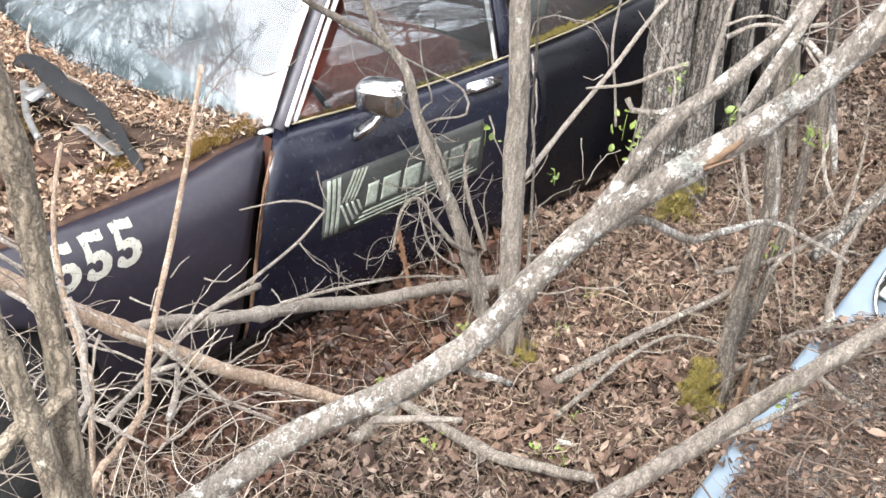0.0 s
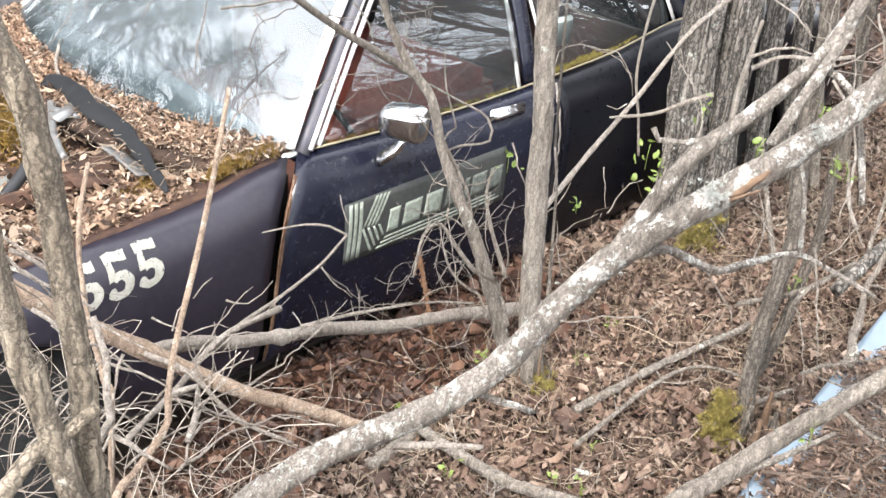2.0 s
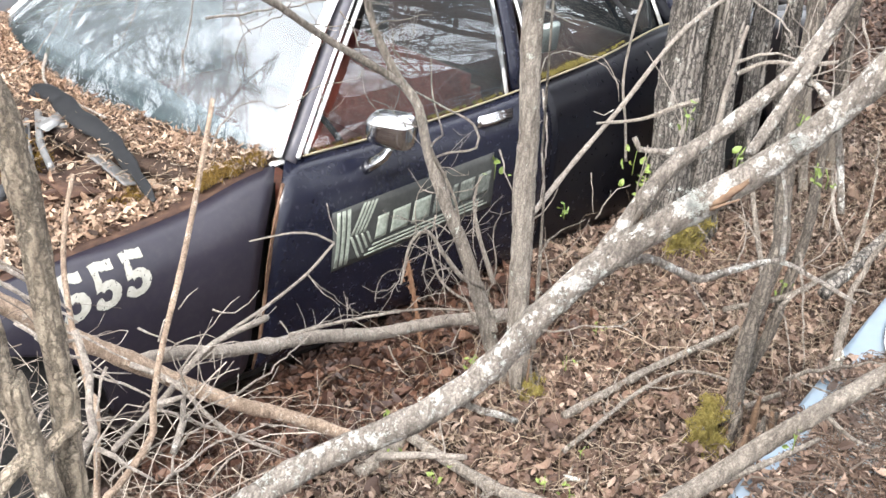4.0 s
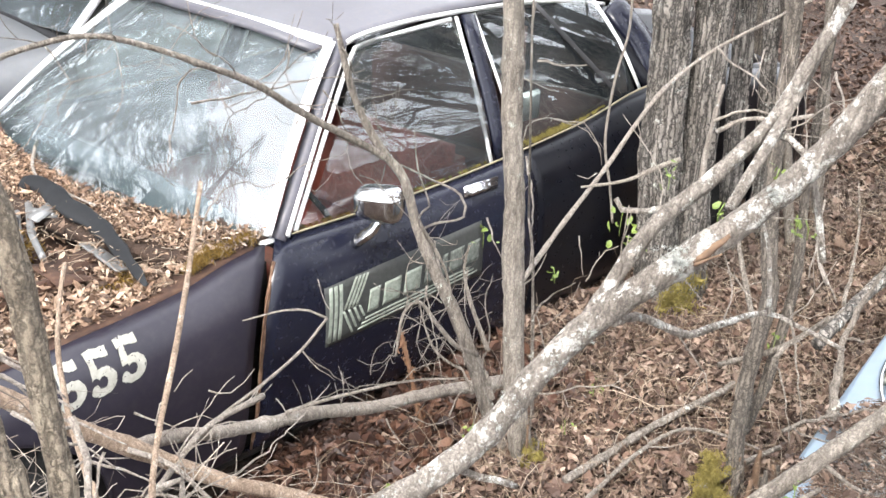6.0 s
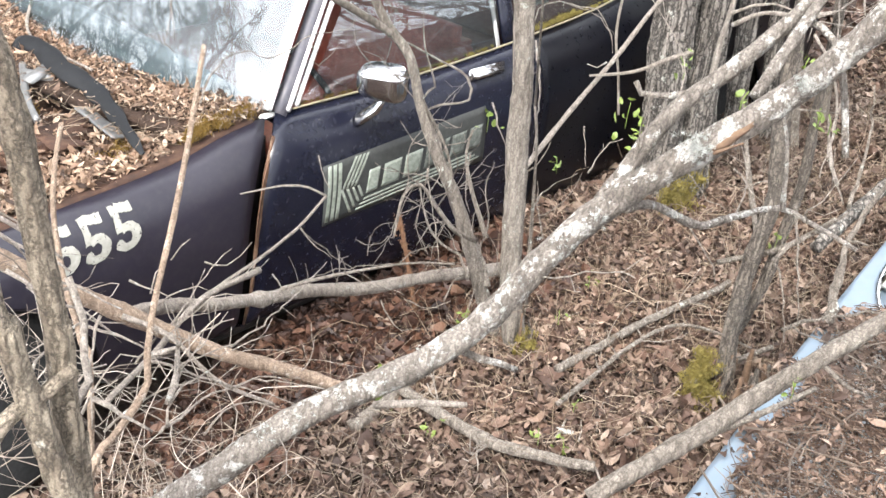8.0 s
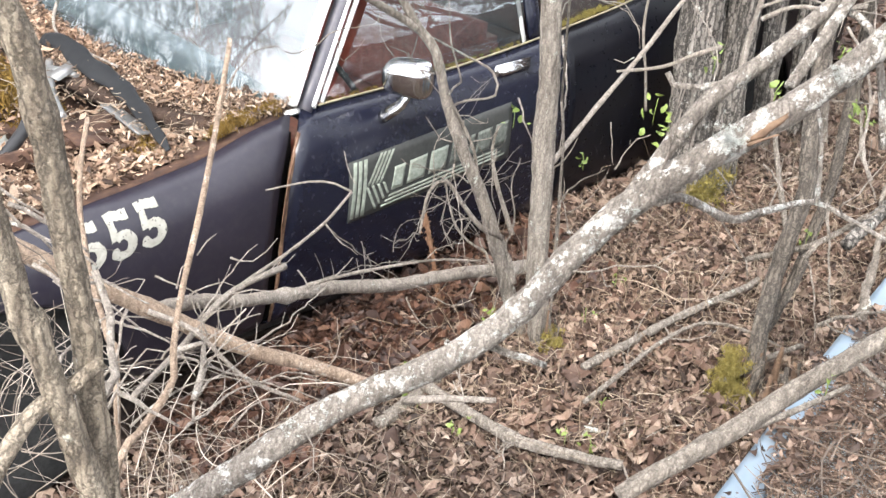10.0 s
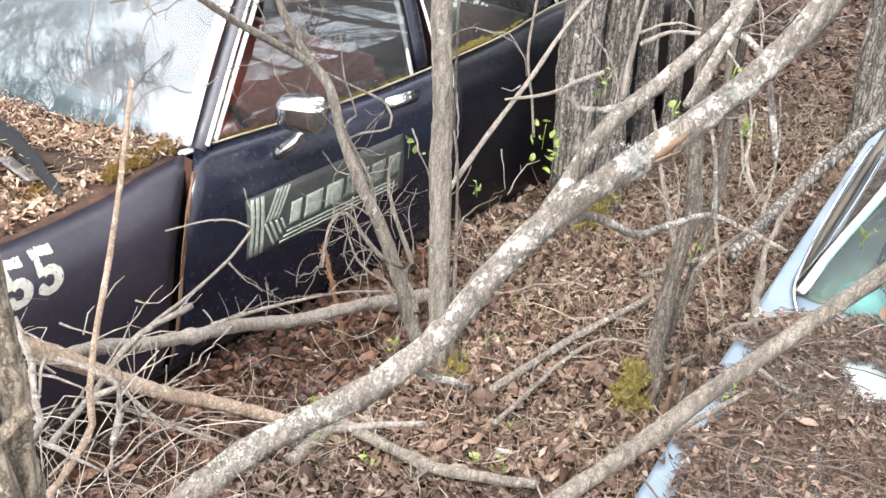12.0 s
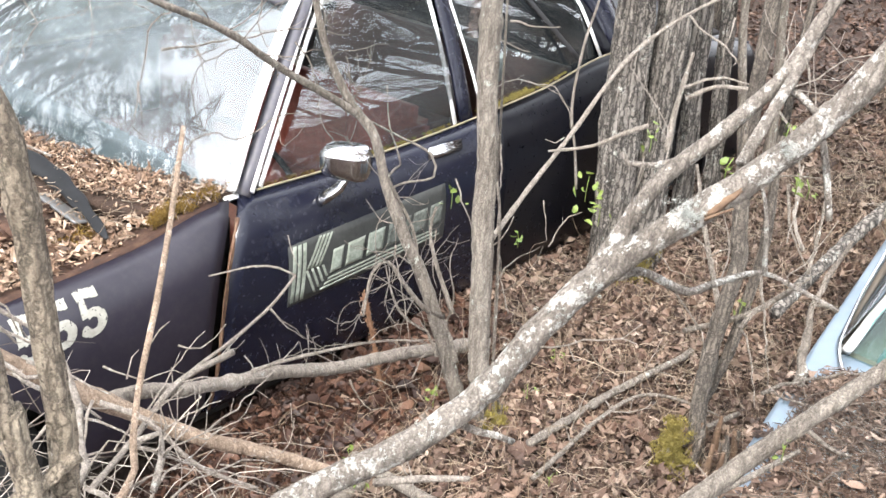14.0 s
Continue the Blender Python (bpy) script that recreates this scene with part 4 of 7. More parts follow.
def blue_car():
    car = thing("blue_car", "abandoned pale blue car with litter heaped on its hood", "car")
    m = BLUE_POSE

    def at(p):
        return tuple(m @ Vector((p[0], -p[1], p[2])))

    def pane(fn, nu, nv, thick=0.0):
        return sheet(lambda u, v: at(fn(u, v)), nu, nv, thick, flip=True)
    W = 1.82

    def edge(x):
        return 0.93 - 0.05 * ease((-0.2 - x) / 1.2)
    for far in (0, 1):
        g = (lambda y: W - y) if far else (lambda y: y)
        tag = "far_" if far else ""
        for nm, x0, x1 in (("fender", -1.4, -0.06), ("front_door", -0.05, 1.1), ("rear_quarter", 1.11, 3.0)):
            def fn(u, v, x0=x0, x1=x1, g=g):
                x = x0 + (x1 - x0) * u
                z = 0.3 + (edge(x) - 0.3) * v
                y = lerp([(0, 0.12), (0.3, 0.09), (0.65, 0.076), (0.85, 0.074), (0.95, 0.078), (1.0, 0.09)], v)
                return (x, g(y), z)
            part(tag + nm, sheet(lambda u, v: at(fn(u, v)), 16, 14, 0.012, flip=not far), BLUE, car)
        part(tag + "fender_top", pane(lambda u, v: (-1.4 + 1.34 * u, g(0.087 + 0.09 * v), edge(-1.4 + 1.34 * u) + 0.012 * math.sin(math.pi * v)), 16, 6, 0.01), BLUE, car, "pale blue fender top")
        part(tag + "door_shoulder", pane(lambda u, v: (-0.05 + 2.2 * u, g(0.085 + (0.042 + 0.012 * ease((1.2 - 2.2 * u) / 1.0) + 0.09 * ease((0.34 - 2.2 * u) / 0.26)) * v), 0.93 + 0.014 * math.sin(0.5 * math.pi * v)), 24, 6, 0.01), BLUE, car, "pale blue shoulder under the side window")
        line = [at((x, g(y), z)) for x, y, z in ((0.235, 0.178, 0.94), (0.30, 0.195, 0.978), (0.377, 0.212, 1.02), (0.451, 0.245, 1.09), (0.574, 0.309, 1.22), (0.70, 0.36, 1.36))]
        part(tag + "front_pillar", tube(curve_points(line, 0.05), [0.026] * len(curve_points(line, 0.05)), 8, flat=(1, 0.5), up=(-0.4, 0.7, 0.5)), TRIM, car, "bright windscreen pillar")
        part(tag + "pillar_post", tube([Vector(at((x + 0.03, g(y + 0.012), z - 0.005))) for x, y, z in ((0.26, 0.18, 0.95), (0.377, 0.212, 1.02), (0.70, 0.36, 1.36))], [0.012] * 3, 8), CABIN, car)
        line = [at((x, g(y), z)) for x, y, z in ((0.025, 0.224, 0.952), (0.139, 0.18, 0.954), (0.235, 0.157, 0.953), (0.416, 0.142, 0.950), (0.73, 0.128, 0.950), (1.3, 0.118, 0.950), (1.8, 0.122, 0.950))]
        part(tag + "belt_trim", tube(curve_points(line, 0.04), [0.007] * len(curve_points(line, 0.04)), 6), CHROME, car, "chrome belt trim")
        part(tag + "side_window", pane(lambda u, v: (0.26 + 0.45 * v + (1.45 - 0.65 * v) * u, g(0.15 + 0.21 * v), 0.945 + 0.415 * v), 8, 6), SIDE_GLASS, car)
        part(tag + "door_lining", pane(lambda u, v: (0.2 + 1.7 * u, g(0.165), 0.45 + 0.47 * v), 6, 4, 0.01), BROWN_CARD, car, "faded brown door lining")
        part(tag + "door_ledge", pane(lambda u, v: (0.27 + 1.85 * u, g(0.105 + 0.23 * v), 0.926 - 0.03 * v), 8, 4, 0.01), BROWN_CARD, car, "faded brown ledge under the side window")
    part("hood", pane(lambda u, v: (-1.4 + 1.50 * u, 0.18 + (W - 0.36) * v, edge(-1.4 + 1.5 * u) + 0.035 * math.sin(math.pi * v)), 20, 20, 0.012), WHITE_PAINT, car, "chalky pale hood under leaf litter")
    part("cowl", pane(lambda u, v: (0.105 + 0.14 * u - 0.12 * math.sin(math.pi * v) * u, 0.17 + (W - 0.34) * v, 0.928 + 0.012 * math.sin(math.pi * v)), 6, 16, 0.012), BLUE, car)
    part("windscreen", pane(lambda u, v: (0.24 + 0.46 * v - 0.14 * (1 - (2 * u - 1) ** 2), 0.182 + 0.18 * v + (W - 0.364 - 0.36 * v) * u, 0.945 + 0.41 * v**1.05 + 0.03 * (1 - (2 * u - 1) ** 2)), 20, 10), TEAL_GLASS, car, "green tinted windscreen")
    part("roof", pane(lambda u, v: (0.70 + 1.10 * u - 0.1 * (1 - (2 * v - 1) ** 2) * (1 - u), 0.35 + (W - 0.70) * v, 1.36 + 0.05 * (1 - (2 * v - 1) ** 2)), 10, 14, 0.015), BLUE, car)
    part("deck", pane(lambda u, v: (2.3 + 0.7 * u, 0.14 + (W - 0.28) * v, 0.93), 6, 6, 0.012), BLUE, car)
    part("rear_window", pane(lambda u, v: (2.3 - 0.48 * v, 0.2 + 0.21 * v + (W - 0.4 - 0.42 * v) * u, 0.94 + 0.42 * v), 6, 6), SIDE_GLASS, car)
    part("nose", pane(lambda u, v: (-1.4, 0.15 + (W - 0.3) * v, 0.35 + 0.53 * u), 4, 8, 0.02), BLUE, car)
    part("tail", pane(lambda u, v: (3.0, 0.15 + (W - 0.3) * v, 0.35 + 0.58 * u), 4, 8, 0.02), BLUE, car)
    part("dashboard", pane(lambda u, v: (0.14 + 0.42 * u, 0.2 + (W - 0.4) * v, 0.895 - 0.03 * u), 6, 8, 0.02), TURQUOISE, car, "faded turquoise dashboard")
    part("dash_pod", lathe([(-0.06, 0.02), (-0.055, 0.07), (0.0, 0.085), (0.06, 0.07)], 20, m @ pose(0.29, -0.352, 0.918, 0, -35, 0)), TURQUOISE, car)
    part("interior_floor", pane(lambda u, v: (-0.1 + 2.4 * u, 0.16 + (W - 0.32) * v, 0.36), 4, 4, 0.01), CABIN, car)
    part("seat", joined([(lambda q: ([at(v) for v in q[0]], [], [f[::-1] for f in q[2]]))(box_mesh(0.95, 1.45, 0.25, W - 0.25, 0.4, 0.62, 0.05)), (lambda q: ([at(v) for v in q[0]], [], [f[::-1] for f in q[2]]))(box_mesh(1.4, 1.56, 0.25, W - 0.25, 0.5, 1.05, 0.05))]), DASH, car)
    for x in (-0.66, 2.1):
        for y in (0.18, W - 0.18):
            w = part("wheel", lathe([(-0.09, 0.2), (-0.10, 0.28), (-0.07, 0.32), (0.07, 0.32), (0.10, 0.28), (0.09, 0.2)], 24, m @ pose(x, -y, 0.36, 0, 0, 90)), TYRE, car)
            part("rim", lathe([(-0.07, 0.05), (-0.075, 0.19), (-0.06, 0.21), (0.06, 0.21)], 20, m @ pose(x, -y, 0.36, 0, 0, 90)), RUST, w)
    return car


blue_car()


# ---- the grey car behind the sedan ----
def grey_car():
    car = thing("grey_car", "dull pale grey old car standing behind the sedan", "car")
    y0, w = 2.72, 1.76
    rim = [(-1.5, 0.80), (-0.6, 0.86), (0.6, 0.90), (0.95, 0.93), (3.0, 0.93)]
    for far in (0, 1):
        g = (lambda y: y0 + w - y) if far else (lambda y: y0 + y)
        tag = "far_" if far else ""
        for nm, a, c in (("fender", -1.5, 0.9), ("front_door", 0.91, 1.9), ("rear_quarter", 1.91, 3.0)):
            def fn(u, v, a=a, c=c, g=g):
                x = a + (c - a) * u
                z = 0.36 + (lerp(rim, x) - 0.36) * v
                return (x, g(lerp([(0, 0.10), (0.3, 0.03), (0.7, 0.01), (0.9, 0.05), (1.0, 0.15)], v)), z)
            part(tag + nm, sheet(fn, 16, 12, 0.012, flip=bool(far)), PALE_GREY, car)
        pillar = curve_points([(0.98, g(0.17), 0.95), (1.3, g(0.27), 1.2), (1.55, g(0.33), 1.36)], 0.05)
        part(tag + "front_pillar", tube(pillar, [0.022] * len(pillar), 8), TRIM, car)
        part(tag + "side_window", sheet(lambda u, v: (1.05 + 0.5 * v + (1.4 - 0.6 * v) * u, g(0.17 + 0.16 * v), 0.94 + 0.42 * v), 6, 6), SIDE_GLASS, car)
        for x in (-0.7, 2.2):
            wheel = part("wheel", lathe([(-0.09, 0.2), (-0.10, 0.28), (-0.07, 0.32), (0.07, 0.32), (0.10, 0.28), (0.09, 0.2)], 24, pose(x, g(0.16), 0.36, 0, 0, 90)), TYRE, car)
            part("rim", lathe([(-0.07, 0.05), (-0.075, 0.19), (-0.06, 0.21), (0.06, 0.21)], 20, pose(x, g(0.16), 0.36, 0, 0, 90)), RUST, wheel)
    part("hood", sheet(lambda u, v: (-1.45 + 2.33 * u, y0 + 0.15 + (w - 0.30) * v, lerp(rim, -1.45 + 2.33 * u) + 0.05 * math.sin(math.pi * v)), 16, 14, 0.012), PALE_GREY, car, "dull pale grey hood")
    part("cowl", sheet(lambda u, v: (0.895 + 0.10 * u, y0 + 0.15 + (w - 0.30) * v, 0.915 + 0.05 * math.sin(math.pi * v)), 4, 12, 0.012), BLACK, car)
    part("windscreen", sheet(lambda u, v: (0.98 + 0.58 * v - 0.06 * math.sin(math.pi * u), y0 + 0.17 + 0.16 * v + (w - 0.34 - 0.32 * v) * u, 0.95 + 0.42 * v), 12, 8, flip=True), WINDSCREEN, car, "hazy windscreen reflecting the sky")
    part("roof", sheet(lambda u, v: (1.55 + 0.95 * u, y0 + 0.33 + (w - 0.66) * v, 1.37 + 0.04 * math.sin(math.pi * v)), 8, 12, 0.015), PALE_GREY, car)
    part("rear_window", sheet(lambda u, v: (2.75 - 0.25 * v, y0 + 0.16 + 0.17 * v + (w - 0.32 - 0.34 * v) * u, 0.94 + 0.43 * v), 6, 6), SIDE_GLASS, car)
    part("deck", sheet(lambda u, v: (2.72 + 0.28 * u, y0 + 0.15 + (w - 0.3) * v, 0.93), 4, 8, 0.012), PALE_GREY, car)
    part("nose", sheet(lambda u, v: (-1.5, y0 + 0.1 + (w - 0.2) * u, 0.36 + 0.45 * v), 6, 4, 0.02, flip=True), PALE_GREY, car)
    part("tail", sheet(lambda u, v: (3.0, y0 + 0.1 + (w - 0.2) * u, 0.36 + 0.56 * v), 6, 4, 0.02), PALE_GREY, car)
    part("interior", box(-0.2, 2.7, y0 + 0.2, y0 + w - 0.2, 0.38, 0.8, 0.02), CABIN, car)


grey_car()


# ---- wood: fallen branches, stems, trees ----
def branch(name, label, pieces, category="branch", group="", mat=BARK, seg=10, ridge=0.0):
    """A branch with its forks. Pieces: (part name, points, radius at the start, radius at the end, material or None)."""
    b = thing(name, label, category, group)
    for nm, pts, r0, r1, *own in pieces:
        s = seg + 2 if max(r0, r1) > 0.012 else 6
        part(nm, wood(pts, r0, r1, s, 0.012 if s > 6 else 0.025, 0.16, 0.7, ridge), own[0] if own else mat, b)
    return b


def twiggy(parent, lines, count, length, radius, mat, seed, name="twig"):
    """Adds thin crooked side twigs along the given lines."""
    r = random.Random(seed)
    for k in range(count):
        pts = curve_points(r.choice(lines), 0.05)
        a = pts[r.randrange(len(pts) // 4, len(pts))]
        d = Vector((r.uniform(-1, 1), r.uniform(-1, 0.4), r.uniform(-0.5, 1))).normalized()
        q, n = [a], 6
        for _ in range(n):
            d = (d + Vector((r.uniform(-1, 1), r.uniform(-1, 1), r.uniform(-1, 1))) * 0.38).normalized()
            q.append(q[-1] + d * (length * r.uniform(0.5, 1.3) / n))
        rad = radius * r.uniform(0.6, 1.3)
        bits = [tube(curve_points(q, 0.02), [rad * (1 - 0.6 * i / len(curve_points(q, 0.02))) for i in range(len(curve_points(q, 0.02)))], 5)]
        for j in (2, 4):
            e = (d + Vector((r.uniform(-1, 1), r.uniform(-1, 1), r.uniform(-1, 1)))).normalized()
            p2 = [q[j], q[j] + e * length * 0.16, q[j] + e * length * 0.28 + Vector((0, 0, 0.02))]
            bits.append(tube(curve_points(p2, 0.02), [rad * 0.5] * len(curve_points(p2, 0.02)), 4))
        part(name, joined(bits), mat, parent)


def grown(rnd, start, way, length, radius, depth, out):
    """Bare limbs that fork upwards."""
    pts = [Vector(start)]
    d = Vector(way).normalized()
    n = 5 if depth else 3
    for k in range(n):
        d = (d + Vector((rnd.uniform(-1, 1), rnd.uniform(-1, 1), rnd.uniform(-0.5, 0.9))) * 0.16).normalized()
        pts.append(pts[-1] + d * (length / n))
    out.append(tube(pts, [radius * (1 - 0.6 * k / n) for k in range(n + 1)], 6 if radius > 0.012 else 3))
    if depth:
        for k in range(2, n + 1):
            for _ in range(rnd.choice((1, 1, 2))):
                w = (d + Vector((rnd.uniform(-1, 1), rnd.uniform(-1, 1), rnd.uniform(-0.3, 0.7))) * 0.9).normalized()
                grown(rnd, pts[k], w, length * rnd.uniform(0.4, 0.62), radius * (1 - 0.6 * k / n) * 0.6, depth - 1, out)


def tree(name, label, stems, mat, seed, height=5.0, group="trees beside the cars", twigs=True):
    """A bare tree: measured lower stems that go on upwards into limbs."""
    t = thing(name, label, "tree", group)
    rnd = random.Random(seed)
    for nm, pts, r0, r1, *own in stems:
        thick = r0 > 0.04
        part(nm, wood(pts, r0, r1, 64 if thick else 16, 0.016 if thick else 0.015, 0.06 if thick else 0.12, 0.2 if thick else 0.5, 0.30 if thick else 0.1, (0.45 if r0 > 0.06 else 0.2) if nm == "trunk" else 0.0), own[0] if own else mat, t)
        top, under = Vector(pts[-1]), Vector(pts[-2])
        way = ((top - under).normalized() + Vector((0, 0, 1.5))).normalized()
        line, d = [top], way
        for k in range(6):
            d = (d + Vector((rnd.uniform(-1, 1), rnd.uniform(-1, 1), 0.4)) * 0.07).normalized()
            line.append(line[-1] + d * ((height - top.z) / 6))
        part("upper_trunk", tube(line, [r1 * (1 - 0.72 * k / 6) for k in range(7)], 10, 0.1), mat, t)
        out = []
        for k in range(1, 7):
            for _ in range(2):
                w = Vector((rnd.uniform(-1, 1), rnd.uniform(-1, 1), rnd.uniform(0.2, 1.0)))
                grown(rnd, line[k], w, rnd.uniform(0.6, 1.4) * height / 6, r1 * (1 - 0.72 * k / 6) * 0.5, 2, out)
        part("crown", joined(out), BARK, t, "bare twigs without leaves")
    return t


leaning = branch("leaning_branch", "grey leaning branch crusted with pale lichen", [
    ("stem", [(-1.403, -0.821, 0.651), (-1.203, -0.98, 0.862), (-1.051, -1.119, 1.041), (-0.944, -1.185, 1.136), (-0.857, -1.271, 1.213), (-0.754, -1.348, 1.301), (-0.644, -1.409, 1.443), (-0.572, -1.461, 1.527), (-0.501, -1.53, 1.611), (-0.419, -1.612, 1.711), (-0.381, -1.663, 1.791), (-0.344, -1.729, 1.918)], 0.023, 0.02), ("fork", [(-0.609, -1.423, 1.461), (-0.539, -1.426, 1.532), (-0.453, -1.446, 1.63), (-0.381, -1.497, 1.709), (-0.315, -1.548, 1.8), (-0.284, -1.571, 1.875), (-0.256, -1.609, 1.995)], 0.014, 0.01), ("fork", [(-0.438, -1.562, 1.692), (-0.371, -1.561, 1.748), (-0.296, -1.568, 1.832), (-0.253, -1.576, 1.905), (-0.209, -1.586, 2.003)], 0.01, 0.007), ("twig", [(-0.458, -1.375, 1.659), (-0.457, -1.388, 1.643), (-0.436, -1.421, 1.645), (-0.41, -1.463, 1.665), (-0.389, -1.495, 1.691)], 0.005, 0.006), ("twig", [(-0.575, -1.47, 1.512), (-0.504, -1.47, 1.499), (-0.439, -1.486, 1.464), (-0.392, -1.504, 1.44), (-0.31, -1.519, 1.439), (-0.212, -1.55, 1.438), (-0.189, -1.594, 1.424), (-0.169, -1.681, 1.401)], 0.008, 0.004), ("twig", [(-0.211, -1.555, 1.437), (-0.191, -1.535, 1.498), (-0.177, -1.514, 1.551), (-0.172, -1.493, 1.585)], 0.005, 0.003), ("stub", [(-0.765, -1.335, 1.27), (-0.729, -1.356, 1.246), (-0.698, -1.373, 1.233), (-0.666, -1.383, 1.212)], 0.007, 0.006), ("twig", [(-0.338, -1.678, 1.613), (-0.322, -1.65, 1.682), (-0.311, -1.609, 1.762), (-0.317, -1.581, 1.782), (-0.316, -1.556, 1.784)], 0.005, 0.006)], mat=BARK_LICHEN, seg=14)
branch("low_branch", "smooth grey brown pole leaning over the blue car", [("stem", [(-0.504, -1.471, 0.906), (-0.385, -1.549, 1.004), (-0.266, -1.635, 1.125), (-0.165, -1.725, 1.248), (-0.073, -1.827, 1.386), (0.004, -1.944, 1.534)], 0.018, 0.014), ("fork", [(-0.358, -1.452, 0.84), (-0.219, -1.501, 0.9), (-0.096, -1.567, 0.946), (0.018, -1.628, 0.997)], 0.011, 0.005)], mat=BARK)
branch("pale_stick", "pale curved stick on the leaves below the windscreen", [("stem", [(-0.112, 1.213, 1.03), (-0.215, 1.06, 1.0), (-0.265, 0.90, 0.995), (-0.25, 0.79, 0.99), (-0.236, 0.63, 0.99)], 0.006, 0.004)], "stick", mat=BARK_PALE)
twiggy(branch("fallen_branch", "grey broken branch lying before the sedan's door", [("stem", [(-0.821, -0.485, 0.919), (-0.67, -0.422, 0.849), (-0.501, -0.385, 0.768), (-0.184, -0.288, 0.637), (0.109, -0.254, 0.522), (0.427, -0.238, 0.44), (0.837, -0.278, 0.349)], 0.015, 0.023)], group="fallen branches", mat=BARK_PALE), [x[0] for x in (([(-0.821, -0.485, 0.919), (-0.67, -0.422, 0.849), (-0.501, -0.385, 0.768), (-0.184, -0.288, 0.637), (0.109, -0.254, 0.522), (0.427, -0.238, 0.44), (0.837, -0.278, 0.349)], 0.015, 0.023),)], 4, 0.15, 0.0019, BARK_PALE, 1031)
twiggy(branch("fallen_branch", "peeling tan log lying across the brush heap", [("stem", [(-1.227, -0.467, 1.246), (-1.12, -0.487, 1.177), (-1.029, -0.514, 1.101), (-0.933, -0.548, 1.026), (-0.831, -0.585, 0.946), (-0.7, -0.656, 0.859), (-0.55, -0.722, 0.779), (-0.437, -0.805, 0.715)], 0.021, 0.014)], group="fallen branches", mat=BARK_BARE, seg=12), [x[0] for x in (([(-1.227, -0.467, 1.246), (-1.12, -0.487, 1.177), (-1.029, -0.514, 1.101), (-0.933, -0.548, 1.026), (-0.831, -0.585, 0.946), (-0.7, -0.656, 0.859), (-0.55, -0.722, 0.779), (-0.437, -0.805, 0.715)], 0.021, 0.014),)], 4, 0.15, 0.0019, BARK_PALE, 844)
branch("dry_stick", "tall dry tan stick standing in the brush", [("stem", [(-1.3, -1.03, 0.08), (-1.25, -1.0, 0.86), (-1.185, -0.968, 1.025), (-1.135, -0.942, 1.036), (-1.075, -0.916, 1.054), (-1.034, -0.894, 1.074), (-1.012, -0.859, 1.097), (-0.959, -0.807, 1.169), (-0.877, -0.745, 1.275), (-0.795, -0.678, 1.386), (-0.7, -0.593, 1.521)], 0.01, 0.005)], group="dry sticks", mat=BARK_BARE)
branch("dry_stick", "thin pale stick standing in the brush", [("stem", [(-1.284, -0.985, 0.06), (-1.084, -0.785, 0.973), (-1.046, -0.698, 1.056), (-1.025, -0.615, 1.128), (-0.986, -0.519, 1.218), (-0.941, -0.453, 1.287), (-0.896, -0.404, 1.343)], 0.008, 0.005)], group="dry sticks", mat=BARK_BARE)
branch("bush_stem", "thick grey furrowed stem of a near bush", [("stem", [(-1.288, -1.167, 0.06), (-1.314, -1.154, 1.313), (-1.317, -1.152, 1.437), (-1.326, -1.148, 1.538), (-1.334, -1.144, 1.647), (-1.342, -1.14, 1.721), (-1.352, -1.135, 1.791), (-1.376, -1.123, 1.864), (-1.402, -1.11, 1.945), (-1.432, -1.096, 2.054)], 0.02, 0.017), ("stem", [(-1.36, -1.2, 0.06), (-1.35, -1.178, 1.211), (-1.331, -1.153, 1.232), (-1.293, -1.113, 1.266), (-1.248, -1.09, 1.288), (-1.238, -1.063, 1.311), (-1.219, -1.034, 1.345), (-1.217, -0.997, 1.399)], 0.008, 0.006, BARK_PALE), ("stem", [(-1.31, -1.18, 0.06), (-1.302, -1.165, 1.174), (-1.292, -1.135, 1.21), (-1.283, -1.106, 1.247)], 0.013, 0.008)], group="bush stems", mat=BARK_POST, seg=26, ridge=0.2)
branch("bush_stem", "thick grey leaning stem of a near bush", [("stem", [(-1.166, -1.296, 0.06), (-1.366, -1.168, 1.349), (-1.388, -1.158, 1.448), (-1.401, -1.153, 1.531), (-1.416, -1.146, 1.631), (-1.432, -1.138, 1.725), (-1.454, -1.128, 1.838)], 0.02, 0.017), ("limb", [(-1.5, -1.19, 1.26), (-1.452, -1.177, 1.303), (-1.4, -1.165, 1.343), (-1.36, -1.169, 1.359), (-1.332, -1.171, 1.374), (-1.309, -1.174, 1.385)], 0.014, 0.009)], group="bush stems", mat=BARK_POST, seg=26, ridge=0.2)
twiggy(branch("dry_branch", "forked pale dry branch before the fender", [("stem", [(-1.054, -0.792, 0.984), (-0.865, -0.656, 0.936), (-0.661, -0.522, 0.913), (-0.434, -0.434, 0.864)], 0.006, 0.008), ("fork", [(-0.762, -0.584, 0.929), (-0.572, -0.463, 0.883), (-0.399, -0.389, 0.863), (-0.213, -0.318, 0.863), (-0.109, -0.299, 0.913)], 0.006, 0.0035), ("twig", [(-0.109, -0.299, 0.913), (-0.137, -0.262, 0.93), (-0.188, -0.218, 0.932), (-0.283, -0.158, 0.91)], 0.0035, 0.0022)], group="fallen branches", mat=BARK_PALE), [x[0] for x in (([(-1.054, -0.792, 0.984), (-0.865, -0.656, 0.936), (-0.661, -0.522, 0.913), (-0.434, -0.434, 0.864)], 0.006, 0.008),)], 4, 0.15, 0.0019, BARK_PALE, 405)
